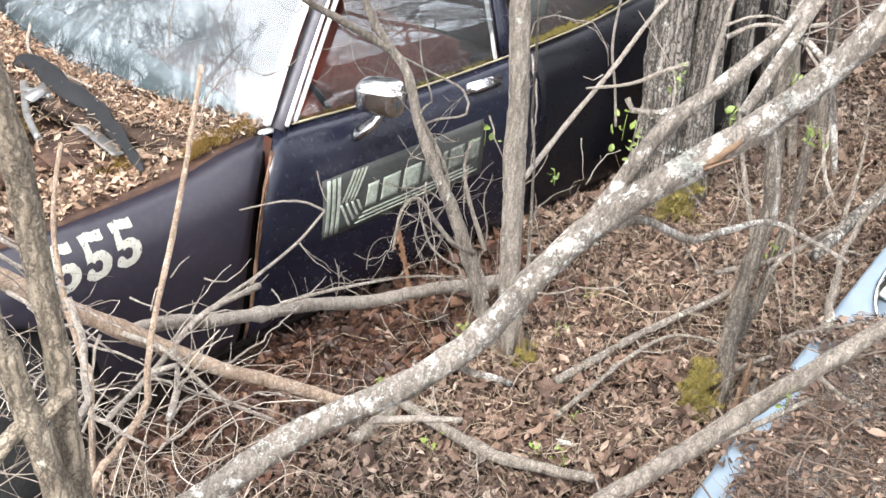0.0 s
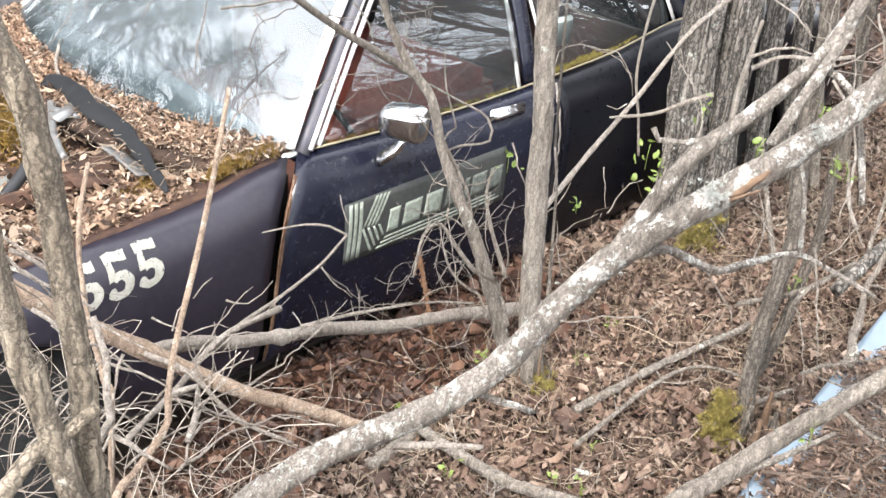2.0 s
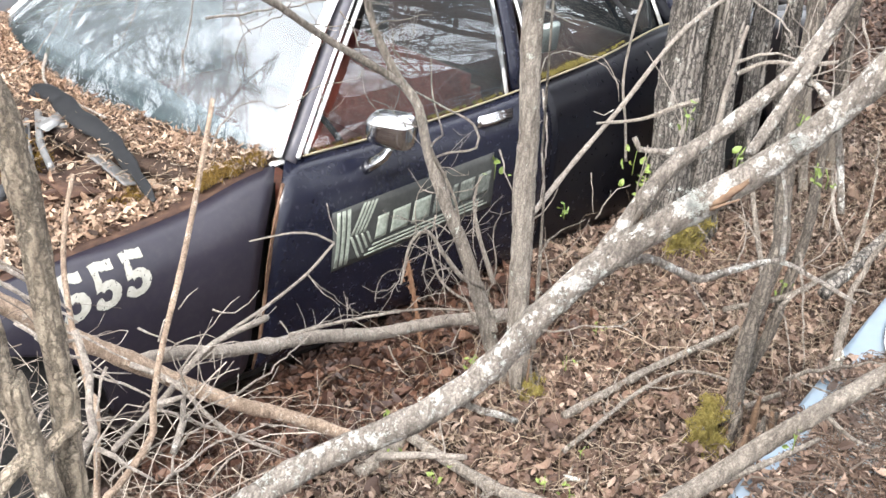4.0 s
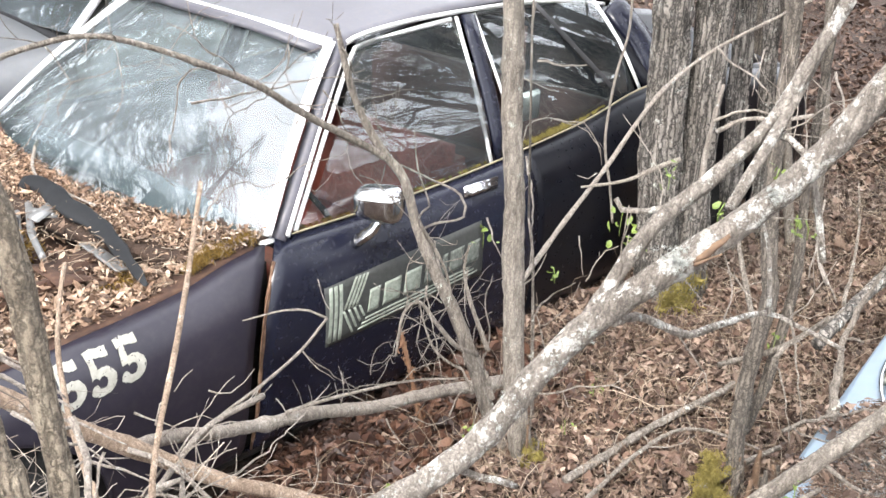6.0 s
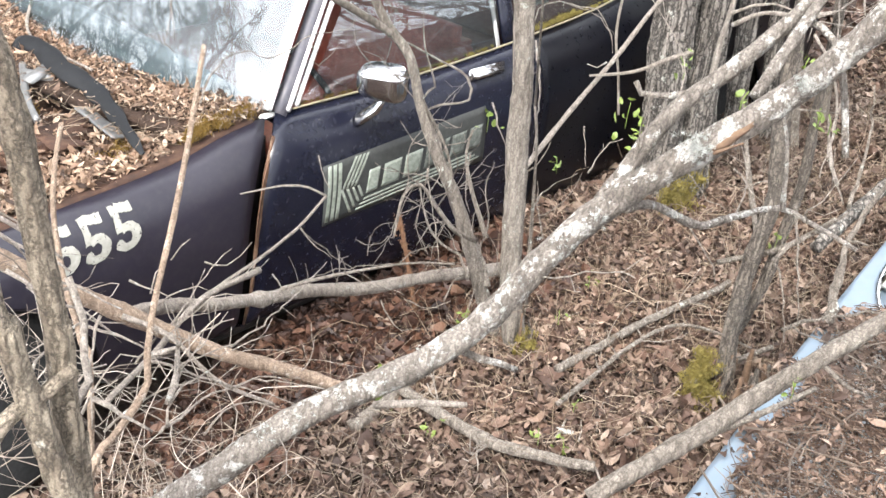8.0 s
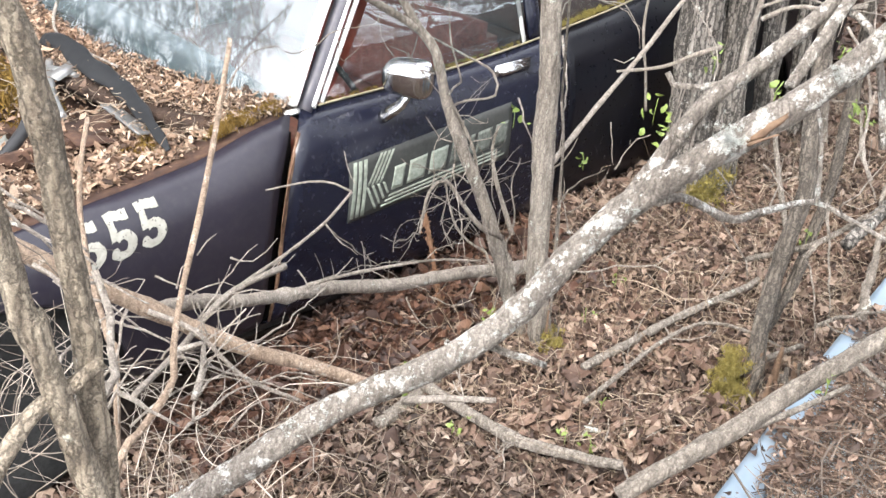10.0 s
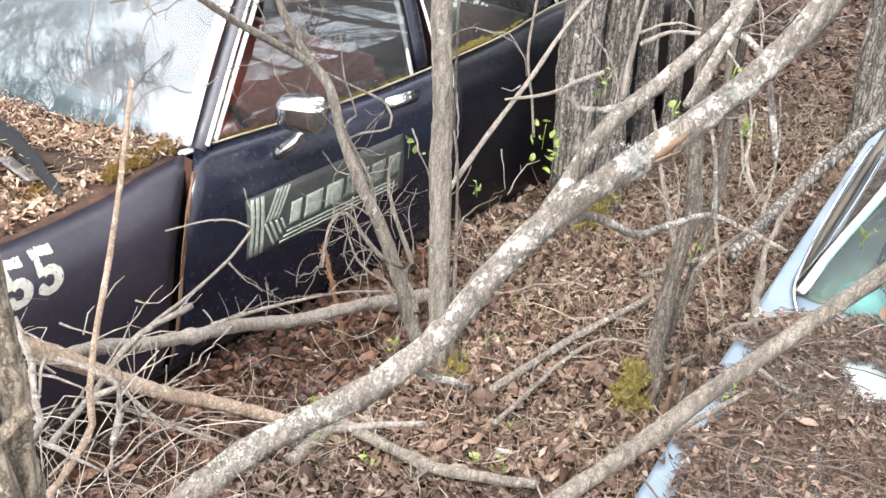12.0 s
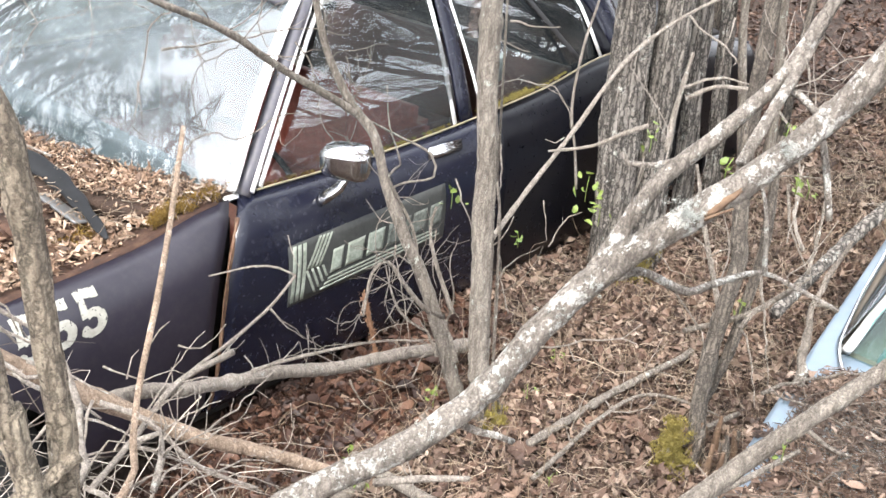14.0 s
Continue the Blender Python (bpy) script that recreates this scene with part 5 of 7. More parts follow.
twiggy(branch("dry_branch", "curved pale dry twigs on the brush heap", [("stem", [(-0.964, -0.794, 1.043), (-0.921, -0.813, 1.053), (-0.937, -0.835, 1.015), (-0.978, -0.866, 0.984)], 0.007, 0.006), ("twig", [(-0.897, -0.589, 0.997), (-0.836, -0.654, 0.962), (-0.787, -0.754, 0.883), (-0.716, -0.846, 0.844)], 0.006, 0.004)], group="fallen branches", mat=BARK_PALE), [x[0] for x in (([(-0.964, -0.794, 1.043), (-0.921, -0.813, 1.053), (-0.937, -0.835, 1.015), (-0.978, -0.866, 0.984)], 0.007, 0.006),)], 4, 0.15, 0.0019, BARK_PALE, 463)
twiggy(branch("dry_branch", "long arched dry twig", [("stem", [(-0.271, -0.321, 0.697), (-0.073, -0.348, 0.685), (0.168, -0.376, 0.646), (0.319, -0.408, 0.605)], 0.005, 0.003)], group="fallen branches", mat=BARK_PALE), [x[0] for x in (([(-0.271, -0.321, 0.697), (-0.073, -0.348, 0.685), (0.168, -0.376, 0.646), (0.319, -0.408, 0.605)], 0.005, 0.003),)], 4, 0.15, 0.0019, BARK_PALE, 598)
branch("broken_stub", "short bleached stub of wood", [("stem", [(-0.884, -1.288, 1.189), (-0.863, -1.35, 1.219), (-0.828, -1.421, 1.242)], 0.007, 0.004)], group="fallen branches", mat=BARK_PALE)
twiggy(branch("fallen_branch", "mossy log half under leaves", [("stem", [(-0.161, -0.507, 0.293), (0.016, -0.504, 0.327), (0.201, -0.462, 0.335), (0.381, -0.414, 0.333)], 0.022, 0.012)], group="fallen branches", mat=BARK), [x[0] for x in (([(-0.161, -0.507, 0.293), (0.016, -0.504, 0.327), (0.201, -0.462, 0.335), (0.381, -0.414, 0.333)], 0.022, 0.012),)], 5, 0.16, 0.0028, BARK_PALE, 1035)
twiggy(branch("fallen_branch", "reddish brown stick lying on the leaves", [("stem", [(0.391, -0.781, 0.4), (0.621, -0.792, 0.402), (0.873, -0.803, 0.402), (1.15, -0.838, 0.404), (1.267, -0.84, 0.404)], 0.013, 0.011)], group="fallen branches", mat=BARK), [x[0] for x in (([(0.391, -0.781, 0.4), (0.621, -0.792, 0.402), (0.873, -0.803, 0.402), (1.15, -0.838, 0.404), (1.267, -0.84, 0.404)], 0.013, 0.011),)], 5, 0.16, 0.0028, BARK_PALE, 950)
twiggy(branch("fallen_branch", "thin arched stick lying on the leaves", [("stem", [(0.258, -0.888, 0.40), (0.416, -0.886, 0.42), (0.619, -0.872, 0.43), (0.821, -0.887, 0.43), (0.916, -0.964, 0.42), (0.962, -1.1, 0.40)], 0.008, 0.005), ("twig", [(0.621, -1.095, 0.424), (0.813, -1.115, 0.423), (0.992, -1.15, 0.421)], 0.01, 0.008)], group="fallen branches", mat=BARK), [x[0] for x in (([(0.258, -0.888, 0.40), (0.416, -0.886, 0.42), (0.619, -0.872, 0.43), (0.821, -0.887, 0.43), (0.916, -0.964, 0.42), (0.962, -1.1, 0.40)], 0.008, 0.005),)], 5, 0.16, 0.0028, BARK_PALE, 1000)
twiggy(branch("fallen_branch", "grey log lying on the leaves", [("stem", [(0.015, -0.438, 0.352), (0.004, -0.673, 0.367), (0.018, -0.868, 0.375), (0.084, -1.024, 0.383), (0.139, -1.111, 0.387)], 0.018, 0.014)], group="fallen branches", mat=BARK), [x[0] for x in (([(0.015, -0.438, 0.352), (0.004, -0.673, 0.367), (0.018, -0.868, 0.375), (0.084, -1.024, 0.383), (0.139, -1.111, 0.387)], 0.018, 0.014),)], 5, 0.16, 0.0028, BARK_PALE, 730)
twiggy(branch("fallen_branch", "dark fallen limb on the slope", [("stem", [(1.415, -1.036, 0.576), (1.703, -1.063, 0.684), (1.993, -1.12, 0.815), (2.369, -1.189, 0.917), (2.649, -1.313, 1.068)], 0.022, 0.03)], group="fallen branches", mat=BARK_OLD), [x[0] for x in (([(1.415, -1.036, 0.576), (1.703, -1.063, 0.684), (1.993, -1.12, 0.815), (2.369, -1.189, 0.917), (2.649, -1.313, 1.068)], 0.022, 0.03),)], 5, 0.16, 0.0028, BARK_PALE, 1263)
shrub = branch("shrub", "leafless many-stemmed shrub before the car door", [
    ("stem", [(0.499, -0.491, 0.233), (0.417, -0.39, 0.594), (0.382, -0.348, 0.745), (0.332, -0.288, 0.906), (0.29, -0.235, 1.062), (0.264, -0.205, 1.198), (0.221, -0.152, 1.284), (0.178, -0.099, 1.402), (0.156, -0.072, 1.51), (0.137, -0.049, 1.631)], 0.027, 0.008), ("stem", [(0.242, -0.167, 1.251), (0.121, -0.13, 1.33), (-0.033, -0.094, 1.427), (-0.171, -0.082, 1.521), (-0.331, -0.069, 1.596), (-0.46, -0.03, 1.649), (-0.588, -0.004, 1.681), (-0.742, 0.015, 1.664), (-0.877, 0.062, 1.61)], 0.012, 0.006), ("stem", [(0.382, -0.425, 0.671), (0.283, -0.429, 0.736), (0.23, -0.393, 0.813), (0.195, -0.353, 0.881), (0.127, -0.355, 0.868), (0.055, -0.4, 0.777)], 0.009, 0.003), ("stem", [(0.476, -0.392, 0.634), (0.487, -0.297, 0.769), (0.518, -0.237, 0.854), (0.547, -0.228, 0.92)], 0.009, 0.004), ("twig", [(0.322, -0.229, 1.034), (0.341, -0.266, 1.059), (0.401, -0.321, 1.08), (0.41, -0.296, 1.141), (0.345, -0.229, 1.187), (0.275, -0.18, 1.231)], 0.004, 0.003), ("twig", [(0.374, -0.329, 0.778), (0.36, -0.295, 0.919), (0.277, -0.257, 1.09), (0.272, -0.302, 1.14), (0.273, -0.249, 1.242), (0.288, -0.215, 1.346)], 0.005, 0.002)], "shrub", mat=BARK)
twiggy(shrub, [x[0] for x in (([(0.499, -0.491, 0.233), (0.417, -0.39, 0.594), (0.382, -0.348, 0.745), (0.332, -0.288, 0.906), (0.29, -0.235, 1.062), (0.264, -0.205, 1.198), (0.221, -0.152, 1.284), (0.178, -0.099, 1.402), (0.156, -0.072, 1.51), (0.137, -0.049, 1.631)], 0.027, 0.008), ([(0.242, -0.167, 1.251), (0.121, -0.13, 1.33), (-0.033, -0.094, 1.427), (-0.171, -0.082, 1.521), (-0.331, -0.069, 1.596), (-0.46, -0.03, 1.649), (-0.588, -0.004, 1.681), (-0.742, 0.015, 1.664), (-0.877, 0.062, 1.61)], 0.012, 0.006), ([(0.499, -0.491, 0.233), (0.417, -0.39, 0.594), (0.382, -0.348, 0.745), (0.332, -0.288, 0.906), (0.29, -0.235, 1.062), (0.264, -0.205, 1.198), (0.221, -0.152, 1.284), (0.178, -0.099, 1.402), (0.156, -0.072, 1.51), (0.137, -0.049, 1.631)], 0.027, 0.008), ([(0.382, -0.425, 0.671), (0.283, -0.429, 0.736), (0.23, -0.393, 0.813), (0.195, -0.353, 0.881), (0.127, -0.355, 0.868), (0.055, -0.4, 0.777)], 0.009, 0.003))], 46, 0.26, 0.0017, BARK, 3)
twiggy(leaning, [x[0] for x in (([(-0.575, -1.47, 1.512), (-0.504, -1.47, 1.499), (-0.439, -1.486, 1.464), (-0.392, -1.504, 1.44), (-0.31, -1.519, 1.439), (-0.212, -1.55, 1.438), (-0.189, -1.594, 1.424), (-0.169, -1.681, 1.401)], 0.008, 0.004), ([(-0.338, -1.678, 1.613), (-0.322, -1.65, 1.682), (-0.311, -1.609, 1.762), (-0.317, -1.581, 1.782), (-0.316, -1.556, 1.784)], 0.005, 0.006), ([(-0.609, -1.423, 1.461), (-0.539, -1.426, 1.532), (-0.453, -1.446, 1.63), (-0.381, -1.497, 1.709), (-0.315, -1.548, 1.8), (-0.284, -1.571, 1.875), (-0.256, -1.609, 1.995)], 0.014, 0.01), ([(-1.403, -0.821, 0.651), (-1.203, -0.98, 0.862), (-1.051, -1.119, 1.041), (-0.944, -1.185, 1.136), (-0.857, -1.271, 1.213), (-0.754, -1.348, 1.301), (-0.644, -1.409, 1.443), (-0.572, -1.461, 1.527), (-0.501, -1.53, 1.611), (-0.419, -1.612, 1.711), (-0.381, -1.663, 1.791), (-0.344, -1.729, 1.918)], 0.023, 0.02))], 14, 0.2, 0.0016, BARK_PALE, 5)
branch("sapling", "thin bent sapling leaning before the door", [("stem", [(0.596, -0.394, 0.821), (0.852, -0.365, 0.964), (1.093, -0.349, 1.101), (1.343, -0.351, 1.291), (1.585, -0.402, 1.425), (1.788, -0.527, 1.543), (1.993, -0.687, 1.686)], 0.009, 0.006), ("twig", [(1.175, -0.34, 0.864), (1.163, -0.32, 0.996), (1.145, -0.292, 1.153), (1.15, -0.3, 1.367), (1.164, -0.321, 1.518), (1.164, -0.322, 1.643)], 0.005, 0.004), ("twig", [(0.946, -0.349, 1.054), (1.033, -0.46, 1.087), (1.1, -0.536, 1.142), (1.141, -0.588, 1.173)], 0.004, 0.009, BARK_PALE)], "sapling", mat=BARK_PALE)
frond = branch("dead_frond", "rust brown dead fern frond", [("stem", [(0.429, -0.189, 0.23), (0.421, -0.18, 0.285), (0.404, -0.161, 0.392), (0.385, -0.14, 0.517), (0.365, -0.119, 0.628)], 0.006, 0.008)], "fern", mat=BRACKEN)
frond_line = np.array([tuple(v) for v in curve_points([x for x in (([(0.429, -0.189, 0.23), (0.421, -0.18, 0.285), (0.404, -0.161, 0.392), (0.385, -0.14, 0.517), (0.365, -0.119, 0.628)], 0.006, 0.008),)][0][0], 0.006)])[8:]
frond_luck = np.random.default_rng(9)
frond_line = np.repeat(frond_line, 3, 0)
fv, ff = heap_of_leaves(frond_line + frond_luck.normal(0, 0.006, frond_line.shape), frond_luck.uniform(0.010, 0.028, len(frond_line)), frond_luck, 0.9, 0.5, 1.6)
tagged(part("leaflets", (fv.tolist(), [], ff.tolist()), BRACKEN, frond, "curled rusty leaflets", smooth=False), kind="stuff")
slim = tree("tree", "slim grey trunk with a mossy foot", [("trunk", [(0.481, -0.574, 0.25), (0.474, -0.565, 0.306), (0.458, -0.543, 0.447), (0.443, -0.521, 0.642), (0.43, -0.505, 0.921), (0.418, -0.488, 1.18), (0.406, -0.471, 1.422), (0.397, -0.458, 1.65), (0.386, -0.443, 1.998)], 0.035, 0.027), ("stem", [(0.691, -0.433, 0.234), (0.675, -0.411, 0.591), (0.668, -0.401, 0.752), (0.661, -0.391, 0.907), (0.648, -0.373, 1.027)], 0.007, 0.004)], BARK, 1, 4.5)
foot = Vector([x for x in (([(0.481, -0.574, 0.25), (0.474, -0.565, 0.306), (0.458, -0.543, 0.447), (0.443, -0.521, 0.642), (0.43, -0.505, 0.921), (0.418, -0.488, 1.18), (0.406, -0.471, 1.422), (0.397, -0.458, 1.65), (0.386, -0.443, 1.998)], 0.035, 0.027),)][0][0][1])
for k in range(9):
    w, h = k * 0.7 + 0.3 * math.sin(k * 5.0), 0.07 + 0.10 * abs(math.sin(k * 2.3))
    out = Vector((math.cos(w), math.sin(w), 0))
    part("bark_sliver", wood([foot + out * 0.052 + Vector((0, 0, -0.12)), foot + out * 0.046 + Vector((0, 0, h * 0.3)), foot + out * (0.04 + 0.012 * math.sin(k * 3.0)) + Vector((0, 0, h))], 0.013, 0.003, 7, 0.02, 0.3), SPLIT if k % 3 == 0 else BARK_DARK, slim)
tree("tree", "twin furrowed grey trunks beside the sedan", [("trunk", [(1.816, -0.193, 0.23), (1.807, -0.178, 0.414), (1.797, -0.159, 0.637), (1.782, -0.133, 0.989), (1.777, -0.124, 1.3), (1.768, -0.109, 1.551), (1.75, -0.077, 2.017)], 0.085, 0.075), ("trunk", [(1.944, -0.258, 0.23), (1.938, -0.247, 0.401), (1.929, -0.229, 0.676), (1.921, -0.215, 0.984), (1.919, -0.211, 1.299), (1.917, -0.206, 1.554), (1.902, -0.179, 2.024)], 0.08, 0.068)], BARK_OLD, 2, 7.0)
tree("tree", "leaning forked stem with a mossy foot", [("trunk", [(0.757, -1.144, 0.28), (0.754, -1.137, 0.337), (0.744, -1.114, 0.528), (0.745, -1.116, 0.7), (0.748, -1.124, 0.865), (0.753, -1.135, 1.007), (0.746, -1.118, 1.104), (0.738, -1.1, 1.246), (0.732, -1.085, 1.444), (0.73, -1.081, 1.648), (0.726, -1.071, 1.839)], 0.025, 0.020), ("stem", [(0.809, -1.101, 0.533), (0.814, -1.112, 0.594), (0.824, -1.136, 0.697), (0.83, -1.15, 0.86), (0.835, -1.161, 1.038), (0.831, -1.151, 1.203), (0.827, -1.141, 1.365)], 0.018, 0.012)], BARK_DARK, 3, 4.0)
branch("sapling", "lichen spotted side twigs of a stem", [("stem", [(0.785, -1.005, 0.728), (0.791, -1.159, 0.838), (0.761, -1.252, 0.94), (0.712, -1.32, 1.026)], 0.009, 0.007), ("twig", [(1.107, -0.968, 0.675), (1.2, -0.827, 0.871), (1.28, -0.715, 1.049)], 0.01, 0.006), ("twig", [(1.239, -0.621, 1.069), (1.239, -0.62, 1.185), (1.245, -0.631, 1.318), (1.25, -0.641, 1.411)], 0.012, 0.006, BARK_PALE), ("twig", [(1.126, -0.705, 1.294), (1.176, -0.773, 1.344), (1.22, -0.861, 1.353), (1.277, -0.97, 1.388)], 0.008, 0.006, BARK_PALE)], "sapling", mat=BARK)
tree("tree", "straight grey trunk behind the twin trees", [("trunk", [(2.506, -0.137, 0.242), (2.488, -0.102, 0.687), (2.477, -0.079, 0.97), (2.472, -0.068, 1.241), (2.46, -0.044, 1.522)], 0.05, 0.045)], BARK_OLD, 4, 6.0)
tree("tree", "straight grey trunk behind the twin trees", [("trunk", [(2.757, -0.156, 0.257), (2.738, -0.114, 0.72), (2.726, -0.088, 1.008), (2.716, -0.068, 1.26), (2.702, -0.037, 1.5)], 0.042, 0.035)], BARK_OLD, 5, 6.0)
tree("tree", "thin pale grey stem on the slope", [("trunk", [(2.782, -0.319, 0.256), (2.729, -0.2, 0.931), (2.709, -0.156, 1.179), (2.696, -0.127, 1.468)], 0.022, 0.018)], BARK, 6, 5.0)
tree("tree", "thin pale grey stem on the slope", [("trunk", [(3.139, -0.267, 0.288), (3.121, -0.225, 0.701), (3.11, -0.197, 0.973), (3.095, -0.16, 1.284), (3.087, -0.139, 1.509)], 0.03, 0.02)], BARK, 7, 5.0)
tree("tree", "grey trunk on the leafy slope", [("trunk", [(3.281, -0.902, 0.352), (3.274, -0.875, 0.617), (3.269, -0.853, 0.835), (3.265, -0.838, 1.072), (3.259, -0.815, 1.447)], 0.075, 0.06)], BARK_OLD, 8, 7.0)

TWIG_KINDS = {"brush": ("thin grey dead twig in the brush heap", "twigs of the brush heap", BARK_PALE),
              "door": ("thin dry twig before the sedan's door", "twigs before the door", BARK),
              "ground": ("dry twig lying on the dead leaves", "twigs on the ground", BARK_PALE),
              "slope": ("dead brown twig on the leafy slope", "twigs on the slope", BARK),
              "upper": ("thin lichen spotted dead twig", "twigs among the trunks", BARK_PALE),
              "screen": ("thin dark bare twig hanging before the windscreen", "twigs before the windscreen", BARK)}
twig_luck = random.Random(77)


def dead_twig(kind, pts, r0, r1):
    """A crooked dead twig with a few short spurs."""
    label, group, mat = TWIG_KINDS[kind]
    t = thing("dead_twig", label, "twig", group)
    p = [v + Vector([twig_luck.gauss(0, 0.0022) for _ in range(3)]) for v in curve_points(pts, 0.022)]
    n = len(p)
    radii = [0.76 * (r0 + (r1 * 0.6 - r0) * k / n) * twig_luck.uniform(0.85, 1.2) for k in range(n)]
    part("stem", tube(p, radii, 8 if r0 > 0.006 else 6), mat, t)
    for k in range(3, n - 2, 5):
        if twig_luck.random() < 0.5:
            d = (p[k + 1] - p[k]).normalized() + Vector([twig_luck.gauss(0, 0.8) for _ in range(3)])
            d = d.normalized() * twig_luck.uniform(0.02, 0.07)
            q = [p[k], p[k] + d * 0.5, p[k] + d + Vector([twig_luck.gauss(0, 0.008) for _ in range(3)])]
            part("spur", tube(q, [radii[k] * 0.6, radii[k] * 0.45, radii[k] * 0.3], 5), mat, t)


dead_twig("brush", [(-1.277, -0.807, 1.476), (-1.261, -0.822, 1.461), (-1.221, -0.858, 1.429), (-1.219, -0.881, 1.392)], 0.004, 0.002)
dead_twig("brush", [(-1.279, -0.821, 1.45), (-1.262, -0.836, 1.436), (-1.249, -0.853, 1.416), (-1.216, -0.887, 1.385)], 0.0045, 0.00225)
dead_twig("brush", [(-1.308, -1.013, 1.242), (-1.264, -0.968, 1.256), (-1.225, -0.936, 1.252), (-1.169, -0.91, 1.252), (-1.133, -0.889, 1.232), (-1.068, -0.889, 1.208)], 0.0035, 0.00175)
dead_twig("brush", [(-1.045, -0.709, 1.1), (-1.003, -0.748, 1.08), (-0.978, -0.776, 1.062), (-0.957, -0.808, 1.039), (-0.955, -0.837, 1.006)], 0.004, 0.002)
dead_twig("brush", [(-0.986, -0.874, 0.944), (-0.949, -0.838, 0.968), (-0.913, -0.822, 0.971), (-0.859, -0.817, 0.975), (-0.816, -0.807, 0.978)], 0.004, 0.002)
dead_twig("brush", [(-0.972, -0.799, 1.04), (-0.9, -0.816, 0.988), (-0.82, -0.843, 0.935), (-0.731, -0.876, 0.89), (-0.679, -0.896, 0.833)], 0.004, 0.002)
dead_twig("brush", [(-0.998, -0.873, 0.937), (-0.961, -0.85, 0.922), (-0.883, -0.834, 0.93), (-0.797, -0.836, 0.928), (-0.728, -0.84, 0.913), (-0.677, -0.846, 0.884)], 0.0045, 0.00225)
dead_twig("brush", [(-1.367, -1.075, 1.388), (-1.357, -1.088, 1.376), (-1.344, -1.114, 1.351), (-1.329, -1.139, 1.328), (-1.319, -1.17, 1.297)], 0.0045, 0.00225)
dead_twig("brush", [(-1.191, -0.992, 1.169), (-1.162, -1.024, 1.151), (-1.137, -1.063, 1.124)], 0.006, 0.003)
dead_twig("brush", [(-0.778, -0.421, 0.956), (-0.757, -0.443, 0.943), (-0.729, -0.47, 0.929), (-0.706, -0.498, 0.913)], 0.0035, 0.00175)
dead_twig("brush", [(-0.792, -0.533, 0.979), (-0.782, -0.525, 0.999), (-0.773, -0.518, 1.016), (-0.754, -0.517, 1.034)], 0.0025, 0.00125)
dead_twig("brush", [(-0.81, -0.63, 1.117), (-0.787, -0.632, 1.136), (-0.764, -0.638, 1.15)], 0.002, 0.001)
dead_twig("brush", [(-0.909, -0.647, 0.923), (-0.835, -0.595, 0.91), (-0.746, -0.546, 0.907), (-0.646, -0.489, 0.93), (-0.529, -0.444, 0.959)], 0.004, 0.002)
dead_twig("brush", [(-0.582, -0.424, 0.933), (-0.548, -0.453, 0.927), (-0.515, -0.463, 0.946), (-0.484, -0.469, 0.971)], 0.003, 0.0015)
dead_twig("brush", [(-0.361, -0.393, 0.808), (-0.355, -0.409, 0.793), (-0.353, -0.424, 0.776), (-0.38, -0.427, 0.747)], 0.0025, 0.00125)
dead_twig("brush", [(-0.667, -0.6, 0.819), (-0.593, -0.542, 0.775), (-0.472, -0.497, 0.757), (-0.339, -0.449, 0.761), (-0.188, -0.404, 0.787)], 0.004, 0.002)
dead_twig("brush", [(-0.216, -0.323, 0.861), (-0.207, -0.349, 0.837), (-0.196, -0.372, 0.819), (-0.172, -0.409, 0.798)], 0.0022, 0.0011)
dead_twig("brush", [(-0.13, -0.286, 1.029), (-0.135, -0.302, 0.995), (-0.135, -0.318, 0.97), (-0.128, -0.335, 0.955)], 0.0022, 0.0011)
dead_twig("brush", [(-1.175, -0.925, 1.092), (-1.119, -0.91, 1.145), (-1.093, -0.91, 1.163), (-1.064, -0.928, 1.161)], 0.0035, 0.00175)
dead_twig("brush", [(-1.156, -0.791, 1.281), (-1.13, -0.813, 1.266), (-1.095, -0.84, 1.255), (-1.066, -0.877, 1.226)], 0.004, 0.002)
dead_twig("brush", [(-1.199, -0.826, 1.294), (-1.168, -0.861, 1.265), (-1.135, -0.888, 1.25), (-1.115, -0.918, 1.225)], 0.005, 0.0025)
dead_twig("brush", [(-1.235, -0.844, 1.339), (-1.201, -0.878, 1.311), (-1.166, -0.899, 1.306)], 0.006, 0.003)
dead_twig("brush", [(-1.157, -0.973, 1.304), (-1.182, -0.99, 1.262), (-1.206, -1.016, 1.215), (-1.223, -1.047, 1.169)], 0.0035, 0.00175)
dead_twig("brush", [(-0.888, -0.724, 1.019), (-0.865, -0.763, 0.989), (-0.865, -0.796, 0.952), (-0.89, -0.825, 0.901)], 0.0025, 0.00125)
dead_twig("brush", [(-0.846, -0.795, 0.803), (-0.802, -0.795, 0.836), (-0.75, -0.821, 0.848), (-0.703, -0.871, 0.836)], 0.003, 0.0015)
dead_twig("brush", [(-1.118, -0.887, 1.007), (-1.051, -0.894, 1.041), (-0.992, -0.912, 1.062), (-0.96, -0.934, 1.061)], 0.0035, 0.00175)
dead_twig("brush", [(-1.317, -1.082, 1.238), (-1.279, -1.075, 1.267), (-1.236, -1.075, 1.294), (-1.214, -1.084, 1.297)], 0.004, 0.002)
dead_twig("brush", [(-0.661, -0.621, 0.8), (-0.628, -0.63, 0.818), (-0.587, -0.659, 0.821), (-0.552, -0.694, 0.814)], 0.002, 0.001)
dead_twig("brush", [(-0.845, -0.578, 0.968), (-0.822, -0.612, 0.943), (-0.776, -0.657, 0.925), (-0.754, -0.682, 0.914)], 0.0025, 0.00125)
